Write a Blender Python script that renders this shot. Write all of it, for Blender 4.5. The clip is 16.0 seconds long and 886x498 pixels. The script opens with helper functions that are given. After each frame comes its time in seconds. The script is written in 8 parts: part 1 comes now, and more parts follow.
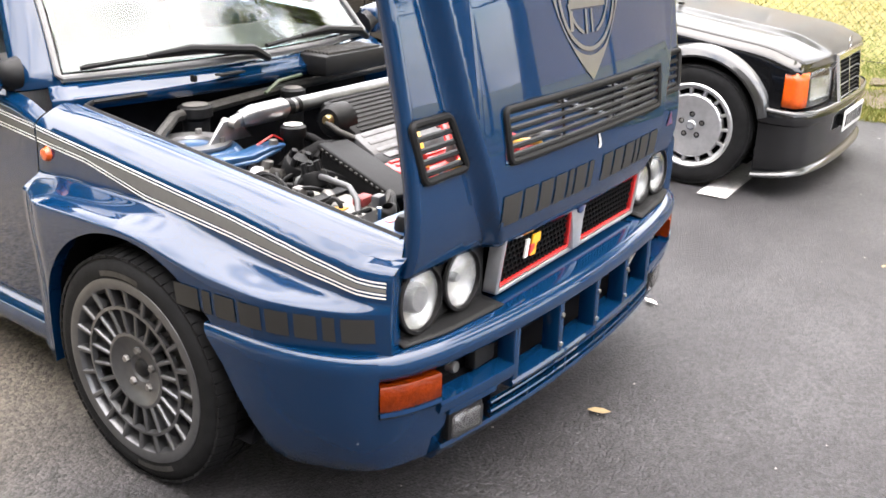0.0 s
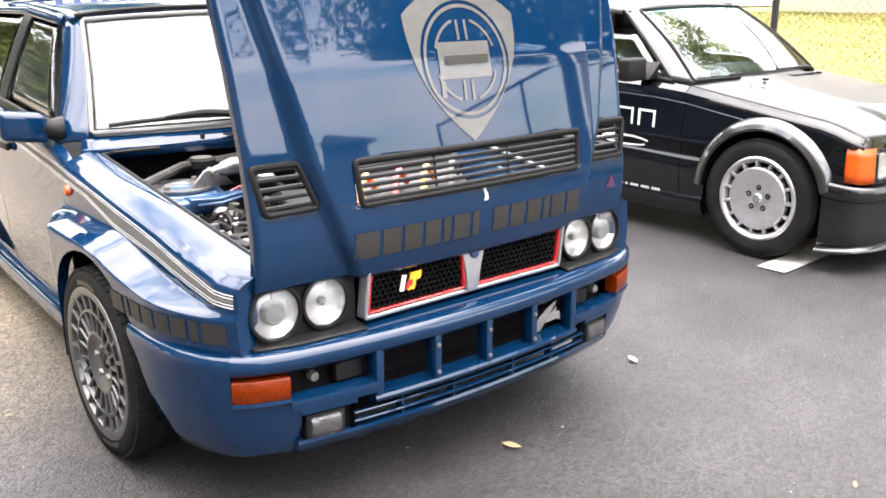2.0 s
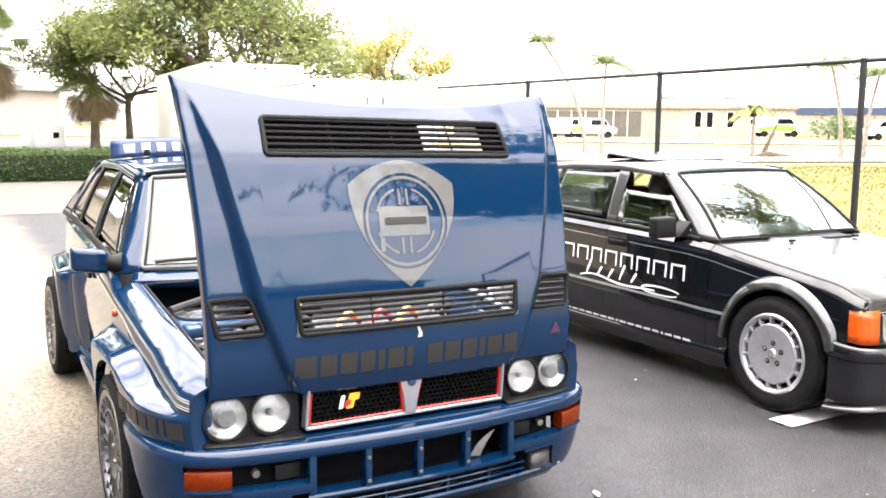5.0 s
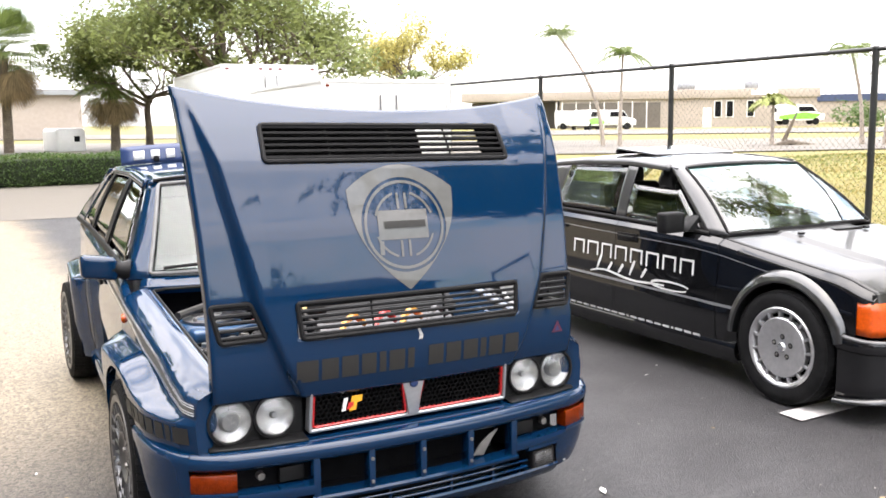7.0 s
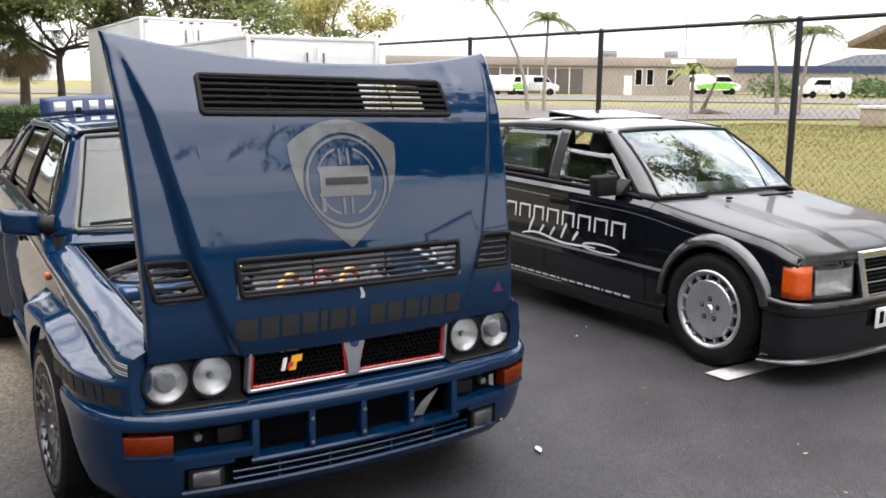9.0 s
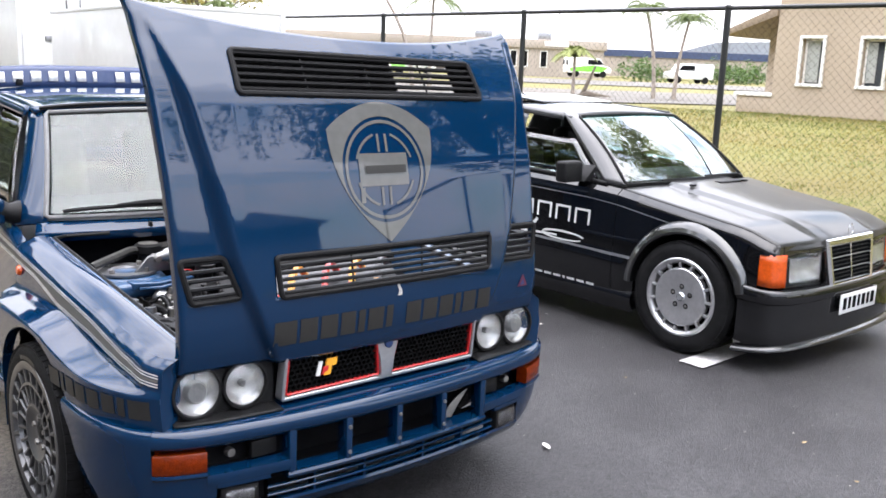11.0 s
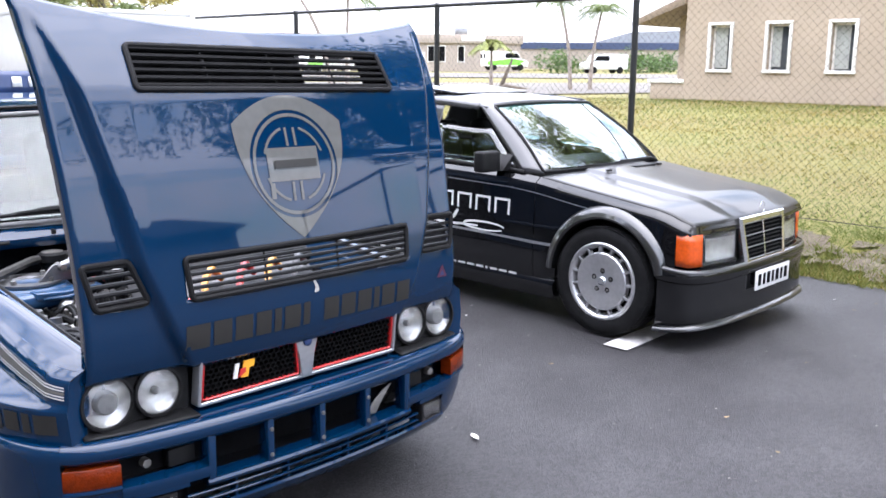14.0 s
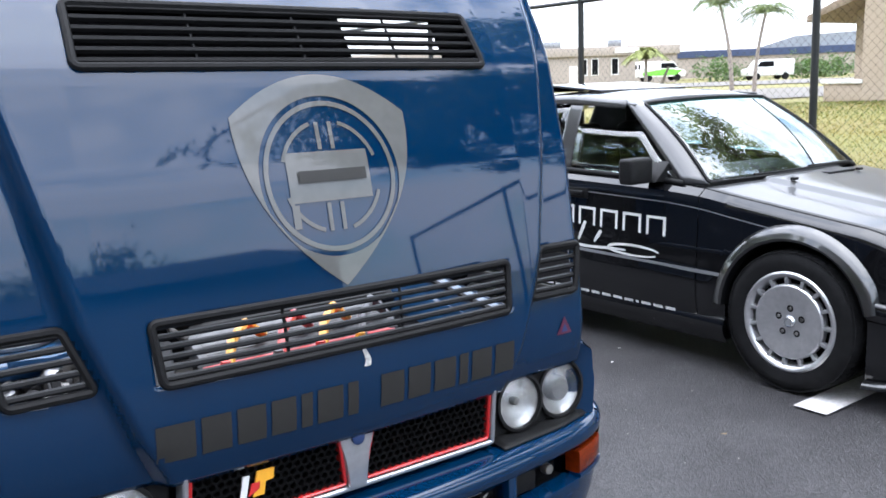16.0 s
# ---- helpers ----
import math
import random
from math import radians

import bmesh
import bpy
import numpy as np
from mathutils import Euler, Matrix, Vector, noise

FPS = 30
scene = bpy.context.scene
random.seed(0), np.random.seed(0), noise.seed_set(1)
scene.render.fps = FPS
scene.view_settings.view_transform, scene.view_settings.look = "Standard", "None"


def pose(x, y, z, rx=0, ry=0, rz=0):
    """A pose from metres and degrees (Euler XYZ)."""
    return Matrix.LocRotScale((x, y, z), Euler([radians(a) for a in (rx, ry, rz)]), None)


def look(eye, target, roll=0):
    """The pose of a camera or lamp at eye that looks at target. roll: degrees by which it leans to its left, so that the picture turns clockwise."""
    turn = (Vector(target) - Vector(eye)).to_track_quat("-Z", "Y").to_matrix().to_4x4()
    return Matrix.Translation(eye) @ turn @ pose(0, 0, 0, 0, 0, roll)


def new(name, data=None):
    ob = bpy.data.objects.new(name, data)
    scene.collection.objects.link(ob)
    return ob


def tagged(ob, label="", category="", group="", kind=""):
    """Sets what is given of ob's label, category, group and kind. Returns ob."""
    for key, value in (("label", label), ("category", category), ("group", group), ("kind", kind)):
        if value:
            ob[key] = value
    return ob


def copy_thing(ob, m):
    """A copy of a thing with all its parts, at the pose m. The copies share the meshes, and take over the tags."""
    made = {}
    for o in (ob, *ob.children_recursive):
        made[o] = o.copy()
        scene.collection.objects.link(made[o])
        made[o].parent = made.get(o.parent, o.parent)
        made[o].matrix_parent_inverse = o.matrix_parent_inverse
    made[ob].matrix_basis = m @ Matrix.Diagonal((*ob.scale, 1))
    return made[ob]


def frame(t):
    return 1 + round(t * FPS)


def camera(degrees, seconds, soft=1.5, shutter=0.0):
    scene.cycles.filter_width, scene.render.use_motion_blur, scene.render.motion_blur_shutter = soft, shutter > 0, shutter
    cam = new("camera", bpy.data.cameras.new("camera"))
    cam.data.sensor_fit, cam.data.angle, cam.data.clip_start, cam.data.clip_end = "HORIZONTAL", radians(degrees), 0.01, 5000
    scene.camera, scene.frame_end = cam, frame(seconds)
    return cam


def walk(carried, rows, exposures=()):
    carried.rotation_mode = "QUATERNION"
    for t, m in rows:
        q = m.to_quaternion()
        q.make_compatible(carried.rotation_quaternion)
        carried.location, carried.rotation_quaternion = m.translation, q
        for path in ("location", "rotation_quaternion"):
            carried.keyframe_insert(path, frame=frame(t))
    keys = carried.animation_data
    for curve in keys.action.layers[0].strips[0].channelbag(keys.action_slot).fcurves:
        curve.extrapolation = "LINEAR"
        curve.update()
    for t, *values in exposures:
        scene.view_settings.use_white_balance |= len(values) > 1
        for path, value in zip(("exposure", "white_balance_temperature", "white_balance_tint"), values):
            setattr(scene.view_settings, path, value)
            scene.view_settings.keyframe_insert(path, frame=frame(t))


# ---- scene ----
cam = camera(51.3, 16.0, 1.65)
PATH = [
    (0, (-2.086, -1.721, 1.386), (-0.542, -0.667, 0.675), 1.4),
    (0.5, (-1.941, -1.968, 1.373), (-0.464, -0.796, 0.707), 0.9),
    (1, (-1.838, -2.221, 1.382), (-0.47, -0.906, 0.752), 1.8),
    (1.5, (-1.813, -2.465, 1.371), (-0.528, -1.054, 0.772), 0.7),
    (2, (-1.731, -2.654, 1.411), (-0.5, -1.181, 0.851), -0.2),
    (2.5, (-1.582, -2.87, 1.433), (-0.397, -1.339, 0.932), 1.2),
    (3, (-1.546, -3.036, 1.476), (-0.422, -1.44, 1.039), 1.8),
    (3.5, (-1.593, -3.19, 1.489), (-0.512, -1.546, 1.13), 2.3),
    (4, (-1.563, -3.317, 1.53), (-0.523, -1.634, 1.241), 1.0),
    (4.2, (-1.535, -3.355, 1.516), (-0.517, -1.652, 1.266), 1.1),
    (6.5, (-1.384, -3.547, 1.53), (-0.455, -1.8, 1.236), -0.7),
    (7, (-1.391, -3.531, 1.546), (-0.45, -1.787, 1.272), -0.7),
    (7.5, (-1.391, -3.531, 1.552), (-0.429, -1.795, 1.307), -0.7),
    (8, (-1.379, -3.537, 1.534), (-0.376, -1.831, 1.244), 0.1),
    (8.5, (-1.388, -3.513, 1.515), (-0.358, -1.831, 1.185), 0.2),
    (9, (-1.433, -3.458, 1.522), (-0.353, -1.812, 1.17), 0.7),
    (9.5, (-1.535, -3.378, 1.521), (-0.388, -1.78, 1.162), 1.1),
    (9.7, (-1.574, -3.362, 1.543), (-0.413, -1.778, 1.166), 2.3),
    (11.8, (-1.871, -2.728, 1.508), (-0.464, -1.357, 1.133), 0.8),
    (12, (-1.904, -2.709, 1.506), (-0.464, -1.37, 1.139), 0.7),
    (12.5, (-1.937, -2.702, 1.509), (-0.43, -1.439, 1.146), 0.6),
    (13, (-1.885, -2.763, 1.516), (-0.357, -1.521, 1.163), 0.2),
    (13.5, (-1.789, -2.883, 1.52), (-0.294, -1.606, 1.157), -0.1),
    (14, (-1.706, -2.957, 1.5), (-0.294, -1.596, 1.105), 0.5),
    (14.5, (-1.68, -2.968, 1.496), (-0.335, -1.55, 1.073), -1.2),
    (15, (-1.34, -2.665, 1.435), (-0.064, -1.192, 0.984), -1.66),
    (15.5, (-1.094, -2.445, 1.394), (0.122, -0.915, 0.969), -1.7),
    (16, (-0.94, -2.335, 1.375), (0.225, -0.748, 1.021), -1.98),
]
EXPOSURE = [(0, 2.18, 6850, 15), (1.5, 2.36, 6850, 16), (2.5, 2.33, 6900, 16), (3.5, 2.57, 6850, 16), (4, 2.48, 6850, 16), (6.5, 1.76, 6800, 15), (7, 1.61, 6750, 15), (8, 0.95, 6650, 15), (8.5, 0.86, 6600, 15), (9, 0.85, 6550, 15), (9.5, 0.95, 6500, 15), (12, 1.5, 6100, 17), (14, 1.48, 5950, 18), (14.5, 1.49, 5900, 18), (15, 1.32, 5850, 15), (16, 1.32, 5850, 13)]
walk(cam, [(t, look(eye, target, roll)) for t, eye, target, roll in PATH], EXPOSURE)

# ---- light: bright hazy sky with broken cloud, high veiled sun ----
SUN_EL, SUN_AZ = 75.0, 200.0      # elevation, and bearing from +y towards -x
world = bpy.data.worlds.new("sky")
scene.world = world
world.use_nodes = True
wn, wl = world.node_tree.nodes, world.node_tree.links
sky = wn.new("ShaderNodeTexSky")
sky.sky_type, sky.sun_disc = "NISHITA", False
sky.sun_elevation, sky.sun_rotation = radians(SUN_EL), radians(-SUN_AZ)
sky.air_density, sky.dust_density, sky.ozone_density = 1.2, 2.5, 1.0
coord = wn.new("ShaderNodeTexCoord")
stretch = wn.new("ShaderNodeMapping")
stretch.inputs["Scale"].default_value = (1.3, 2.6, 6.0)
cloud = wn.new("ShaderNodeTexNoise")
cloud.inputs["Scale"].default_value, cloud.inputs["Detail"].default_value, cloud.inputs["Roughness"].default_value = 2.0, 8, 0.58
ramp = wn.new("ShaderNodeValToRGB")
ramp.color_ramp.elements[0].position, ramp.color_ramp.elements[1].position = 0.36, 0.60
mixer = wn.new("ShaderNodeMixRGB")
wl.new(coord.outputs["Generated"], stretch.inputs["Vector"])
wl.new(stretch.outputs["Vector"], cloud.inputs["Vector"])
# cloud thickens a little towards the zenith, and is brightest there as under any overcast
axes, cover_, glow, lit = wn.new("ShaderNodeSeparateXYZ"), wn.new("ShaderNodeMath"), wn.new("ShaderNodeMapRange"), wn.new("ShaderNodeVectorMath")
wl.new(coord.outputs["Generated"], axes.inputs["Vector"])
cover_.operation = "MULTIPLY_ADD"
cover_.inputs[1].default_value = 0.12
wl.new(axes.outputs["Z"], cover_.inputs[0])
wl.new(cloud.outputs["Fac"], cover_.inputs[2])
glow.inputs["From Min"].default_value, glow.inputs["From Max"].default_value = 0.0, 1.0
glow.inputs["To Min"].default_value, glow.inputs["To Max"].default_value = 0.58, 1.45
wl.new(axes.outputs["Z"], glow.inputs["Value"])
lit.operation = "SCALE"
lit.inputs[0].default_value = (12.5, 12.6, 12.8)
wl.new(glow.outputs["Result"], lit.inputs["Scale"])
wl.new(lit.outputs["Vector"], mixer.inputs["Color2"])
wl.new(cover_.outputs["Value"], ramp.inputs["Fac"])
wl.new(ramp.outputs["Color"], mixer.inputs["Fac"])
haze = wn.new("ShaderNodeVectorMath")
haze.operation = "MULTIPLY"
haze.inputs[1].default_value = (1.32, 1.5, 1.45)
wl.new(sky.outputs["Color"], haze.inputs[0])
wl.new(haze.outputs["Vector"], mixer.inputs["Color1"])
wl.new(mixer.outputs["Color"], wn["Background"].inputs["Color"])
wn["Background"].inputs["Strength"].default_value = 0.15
sun = new("sun", bpy.data.lights.new("sun", "SUN"))
sun.data.energy, sun.data.angle, sun.data.color = 0.5, radians(60), (1.0, 0.93, 0.82)
se, sa = radians(SUN_EL), radians(SUN_AZ)
sun.matrix_world = look((-math.sin(sa) * math.cos(se) * 50, math.cos(sa) * math.cos(se) * 50, math.sin(se) * 50), (0, 0, 0))


# ---- materials ----
def mat(name, base, rough=0.5, metal=0.0, coat=0.0, vary=0.0, scale=8.0, bump=0.0, bump_scale=40.0, second=None,
        spec=0.5, trans=0.0, emit=None, patch=0.0, patch_scale=1.5, island=False, detail=5.0, rough_vary=0.0, alpha=1.0):
    """A surface with two scales of variation: fine grain (vary, scale) and broad patches (patch, patch_scale)."""
    m = bpy.data.materials.new(name)
    m.use_nodes = True
    n, l = m.node_tree.nodes, m.node_tree.links
    p = n["Principled BSDF"]
    p.inputs["Roughness"].default_value, p.inputs["Metallic"].default_value = rough, metal
    p.inputs["Coat Weight"].default_value, p.inputs["Coat Roughness"].default_value = coat, 0.03
    p.inputs["Specular IOR Level"].default_value = spec
    p.inputs["Coat IOR"].default_value = 1.6
    p.inputs["Transmission Weight"].default_value = trans
    p.inputs["Alpha"].default_value = alpha
    p.inputs["Base Color"].default_value = (*base, 1)
    if emit:
        p.inputs["Emission Color"].default_value, p.inputs["Emission Strength"].default_value = (*base, 1), emit
    tc = n.new("ShaderNodeTexCoord")
    colour = None
    if vary or patch or second or island:
        rgb = n.new("ShaderNodeRGB")
        rgb.outputs[0].default_value = (*base, 1)
        colour = rgb.outputs[0]
        if second:
            big = n.new("ShaderNodeTexNoise")
            big.inputs["Scale"].default_value, big.inputs["Detail"].default_value = patch_scale, 4
            l.new(tc.outputs["Object"], big.inputs["Vector"])
            rp = n.new("ShaderNodeValToRGB")
            rp.color_ramp.elements[0].position, rp.color_ramp.elements[1].position = 0.38, 0.66
            l.new(big.outputs["Fac"], rp.inputs["Fac"])
            mx = n.new("ShaderNodeMixRGB")
            mx.inputs["Color2"].default_value = (*second, 1)
            l.new(rp.outputs["Color"], mx.inputs["Fac"])
            l.new(colour, mx.inputs["Color1"])
            colour = mx.outputs["Color"]
        for amount, sc, dt in ((vary, scale, detail), (patch, patch_scale, 3.0)):
            if not amount:
                continue
            tex = n.new("ShaderNodeTexNoise")
            tex.inputs["Scale"].default_value, tex.inputs["Detail"].default_value = sc, dt
            l.new(tc.outputs["Object"], tex.inputs["Vector"])
            mr = n.new("ShaderNodeMapRange")
            mr.inputs["From Min"].default_value, mr.inputs["From Max"].default_value = 0.25, 0.75
            mr.inputs["To Min"].default_value, mr.inputs["To Max"].default_value = 1 - amount, 1 + amount
            l.new(tex.outputs["Fac"], mr.inputs["Value"])
            mu = n.new("ShaderNodeVectorMath")
            mu.operation = "SCALE"
            l.new(colour, mu.inputs[0])
            l.new(mr.outputs["Result"], mu.inputs["Scale"])
            colour = mu.outputs["Vector"]
        if island:
            ge = n.new("ShaderNodeNewGeometry")
            mr = n.new("ShaderNodeMapRange")
            mr.inputs["To Min"].default_value, mr.inputs["To Max"].default_value = 1 - 0.3 * island, 1 + 0.3 * island
            l.new(ge.outputs["Random Per Island"], mr.inputs["Value"])
            mu = n.new("ShaderNodeVectorMath")
            mu.operation = "SCALE"
            l.new(colour, mu.inputs[0])
            l.new(mr.outputs["Result"], mu.inputs["Scale"])
            colour = mu.outputs["Vector"]
        l.new(colour, p.inputs["Base Color"])
    if rough_vary:
        tex = n.new("ShaderNodeTexNoise")
        tex.inputs["Scale"].default_value, tex.inputs["Detail"].default_value = scale * 0.7, 5
        l.new(tc.outputs["Object"], tex.inputs["Vector"])
        mr = n.new("ShaderNodeMapRange")
        mr.inputs["To Min"].default_value, mr.inputs["To Max"].default_value = max(rough - rough_vary, 0.01), rough + rough_vary
        l.new(tex.outputs["Fac"], mr.inputs["Value"])
        l.new(mr.outputs["Result"], p.inputs["Roughness"])
    if bump:
        tex = n.new("ShaderNodeTexNoise")
        tex.inputs["Scale"].default_value, tex.inputs["Detail"].default_value = bump_scale, 4
        l.new(tc.outputs["Object"], tex.inputs["Vector"])
        bp = n.new("ShaderNodeBump")
        bp.inputs["Strength"].default_value, bp.inputs["Distance"].default_value = bump, 0.01
        l.new(tex.outputs["Fac"], bp.inputs["Height"])
        l.new(bp.outputs["Normal"], p.inputs["Normal"])
    return m


BLUE = mat("blue_paint", (0.0007, 0.0164, 0.0505), 0.40, 0.0, 1.0, 0.08, 900, 0.0, patch=0.05, patch_scale=3, spec=0.0)
BLUE_IN = mat("blue_bay_paint", (0.010, 0.050, 0.125), 0.35, 0.0, 0.4, 0.15, 25, patch=0.2, patch_scale=9)
BLACK_PAINT = mat("black_paint", (0.0050, 0.0052, 0.0060), 0.3, 0.0, 1.0, 0.1, 700, patch=0.15, patch_scale=4, spec=0.0)
GREY_PAINT = mat("dark_grey_paint", (0.034, 0.034, 0.036), 0.3, 0.1, 1.0, 0.06, 700, patch=0.1, patch_scale=4)
SILVER_TRIM = mat("silver_trim", (0.42, 0.43, 0.45), 0.3, 0.7, 0.5, 0.08, 60)
CHROME = mat("chrome", (0.75, 0.75, 0.76), 0.12, 1.0, 0.0, 0.05, 30)
DULL_BLACK = mat("dull_black_bonnet", (0.010, 0.0098, 0.0095), 0.42, 0.0, 0.5, 0.15, 30, patch=0.3, patch_scale=2.5, spec=0.3)
DULL_BLACK.node_tree.nodes["Principled BSDF"].inputs["Coat Roughness"].default_value = 0.07
BLUE.node_tree.nodes["Principled BSDF"].inputs["Coat IOR"].default_value = 1.52
GREY_PAINT.node_tree.nodes["Principled BSDF"].inputs["Coat IOR"].default_value = 1.45
BLACK_PAINT.node_tree.nodes["Principled BSDF"].inputs["Coat IOR"].default_value = 1.58
ALLOY = mat("alloy_silver", (0.48, 0.48, 0.49), 0.33, 0.75, 0.3, 0.08, 50, patch=0.1, patch_scale=14)
GUNMETAL = mat("gunmetal_alloy", (0.092, 0.092, 0.096), 0.38, 0.7, 0.2, 0.1, 60, patch=0.15, patch_scale=12)
RUBBER = mat("tyre_rubber", (0.009, 0.009, 0.0095), 0.75, 0.0, 0.0, 0.3, 30, 0.25, 300, patch=0.3, patch_scale=7, spec=0.12)
PLASTIC = mat("black_plastic", (0.008, 0.008, 0.0085), 0.48, 0.0, 0.0, 0.2, 60, 0.1, 500, patch=0.15, patch_scale=8, spec=0.18)
VENT = mat("vent_plastic", (0.009, 0.009, 0.0095), 0.55, 0.0, 0.0, 0.2, 60, 0.08, 400, spec=0.14)
# near-black; in openings, recesses, wells and gaps it colours in their shade
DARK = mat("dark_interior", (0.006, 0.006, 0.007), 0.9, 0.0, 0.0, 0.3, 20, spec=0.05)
GLASS = mat("window_glass", (0.85, 0.92, 0.9), 0.0, 0.0, 0.0, trans=1.0)
GLASS.node_tree.nodes["Principled BSDF"].inputs["IOR"].default_value = 1.58
TINTED = mat("tinted_glass", (0.50, 0.61, 0.60), 0.0, 0.0, 0.0, trans=1.0)
TINTED.node_tree.nodes["Principled BSDF"].inputs["IOR"].default_value = 1.9
SCREEN = mat("screen_glass", (0.58, 0.66, 0.64), 0.0, 0.0, 0.0, trans=1.0)
SCREEN.node_tree.nodes["Principled BSDF"].inputs["IOR"].default_value = 1.5
SEAL = mat("grey_rubber_seal", (0.15, 0.15, 0.152), 0.6, vary=0.15, scale=30)
LENS = mat("lamp_glass", (0.97, 0.98, 0.98), 0.05, 0.0, 0.0, trans=1.0, bump=0.06, bump_scale=120)
AMBER = mat("amber_lens", (0.125, 0.0145, 0.0005), 0.16, 0.0, 0.0, 0.25, 60, 0.3, 160, spec=0.2, patch=0.3, patch_scale=14)
AMBER_PALE = mat("orange_lens", (0.55, 0.072, 0.002), 0.14, 0.0, 0.25, 0.2, 60, 0.3, 160)
REFLECTOR = mat("reflector", (0.40, 0.40, 0.40), 0.20, 0.55, 0.0, 0.25, 30, bump=0.25, bump_scale=70)
WHITE = mat("white_decal", (0.66, 0.66, 0.65), 0.4, 0.0, 0.4, 0.04, 40)
GREY_DECAL = mat("grey_decal", (0.120, 0.117, 0.110), 0.65, 0.0, 0.0, 0.06, 60, spec=0.15)
BRONZE_DECAL = mat("bronze_grey_decal", (0.021, 0.0202, 0.0188), 0.55, 0.0, 0.06, 0.08, 60, spec=0.3)
SILVER_DECAL = mat("silver_decal", (0.070, 0.070, 0.067), 0.42, 0.15, 0.6, 0.08, 40, patch=0.1, patch_scale=10)
RED = mat("red_paint", (0.5, 0.02, 0.02), 0.35, 0.0, 0.4, 0.1, 60)
YELLOW = mat("yellow_enamel", (0.75, 0.36, 0.02), 0.35, 0.0, 0.4, 0.08, 60)
ALUMINIUM = mat("aluminium", (0.27, 0.27, 0.275), 0.35, 0.9, 0.0, 0.12, 40, 0.05, 200, patch=0.12, patch_scale=12)
STEEL = mat("dull_steel", (0.22, 0.21, 0.2), 0.5, 0.8, 0.0, 0.35, 30, 0.1, 120, patch=0.3, patch_scale=10)
GRIME = mat("grimy_black_metal", (0.03, 0.028, 0.026), 0.55, 0.3, 0.0, 0.4, 40, 0.2, 90, patch=0.4, patch_scale=9)
CLOTH = mat("grey_upholstery", (0.10, 0.10, 0.105), 0.9, 0.0, 0.0, 0.2, 120, 0.2, 400)
ASPHALT = mat("asphalt", (0.022, 0.0205, 0.0225), 0.55, 0.0, 0.0, 0.8, 160, 0.5, 260, patch=0.22, patch_scale=2.1, second=(0.028, 0.0268, 0.0285), spec=0.45, detail=8)
CONCRETE = mat("sunlit_concrete", (0.138, 0.123, 0.103), 0.85, 0.0, 0.0, 0.12, 25, 0.15, 120, patch=0.2, patch_scale=0.35, second=(0.112, 0.101, 0.086))
LINE = mat("worn_line_paint", (0.52, 0.50, 0.49), 0.8, 0.0, 0.0, 0.2, 60, 0.3, 200, patch=0.2, patch_scale=6)
GRASS = mat("lawn", (0.178, 0.148, 0.040), 0.9, 0.0, 0.0, 0.30, 22, 0.5, 60, patch=0.14, patch_scale=0.5, second=(0.150, 0.145, 0.036))
BLADE = mat("grass_blades", (0.200, 0.150, 0.025), 0.75, 0.0, 0.0, 0.2, 2, patch=0.15, patch_scale=0.35, second=(0.165, 0.148, 0.034), island=0.5)
DIRT = mat("bare_earth", (0.14, 0.110, 0.078), 0.95, 0.0, 0.0, 0.5, 40, 0.9, 70, patch=0.4, patch_scale=4, second=(0.085, 0.075, 0.045))
STUCCO = mat("beige_stucco", (0.41, 0.332, 0.252), 0.9, 0.0, 0.0, 0.08, 30, 0.4, 90, patch=0.07, patch_scale=0.6)
STUCCO_FAR = mat("tan_stucco", (0.325, 0.277, 0.235), 0.9, 0.0, 0.0, 0.08, 4, patch=0.1, patch_scale=0.2)
TRIM = mat("white_trim", (0.78, 0.76, 0.72), 0.7, 0.0, 0.0, 0.06, 20, 0.2, 80)
TRAILER = mat("white_trailer_skin", (0.62, 0.62, 0.61), 0.35, 0.0, 0.4, 0.04, 6, patch=0.05, patch_scale=1.2)
FENCE_BLACK = mat("black_fence_coating", (0.012, 0.013, 0.013), 0.45, 0.0, 0.2, 0.2, 40)
BARK = mat("bark", (0.13, 0.105, 0.08), 0.9, 0.0, 0.0, 0.35, 18, 0.8, 30, patch=0.3, patch_scale=3)
LEAF = mat("oak_leaves", (0.20, 0.235, 0.085), 0.6, 0.0, 0.0, 0.2, 1.5, island=True)
PALM = mat("palm_leaves", (0.12, 0.16, 0.045), 0.55, 0.0, 0.0, 0.2, 2, island=True)
DRY = mat("dry_fronds", (0.22, 0.16, 0.085), 0.85, 0.0, 0.0, 0.3, 3, island=True)
GREEN_BLADE = mat("green_blades", (0.088, 0.130, 0.020), 0.7, 0.0, 0.0, 0.2, 2, patch=0.15, patch_scale=0.35, second=(0.128, 0.143, 0.027), island=0.5)
YELLOW_LEAF = mat("yellow_leaves", (0.40, 0.36, 0.12), 0.6, island=True)
HEDGE = mat("hedge_leaves", (0.07, 0.12, 0.03), 0.55, 0.0, 0.0, 0.2, 3, island=True)
GREEN = mat("green_livery", (0.16, 0.52, 0.03), 0.4, 0.0, 0.4, 0.05, 10)
METAL_WALL = mat("grey_metal_siding", (0.24, 0.25, 0.26), 0.5, 0.2, 0.0, 0.06, 3, patch=0.1, patch_scale=0.3)
NAVY = mat("navy_vinyl", (0.014, 0.034, 0.11), 0.4, 0.0, 0.3, 0.1, 30)
DARK_TRIM = mat("dark_blue_fascia", (0.03, 0.045, 0.10), 0.6, 0.0, 0.0, 0.1, 3)


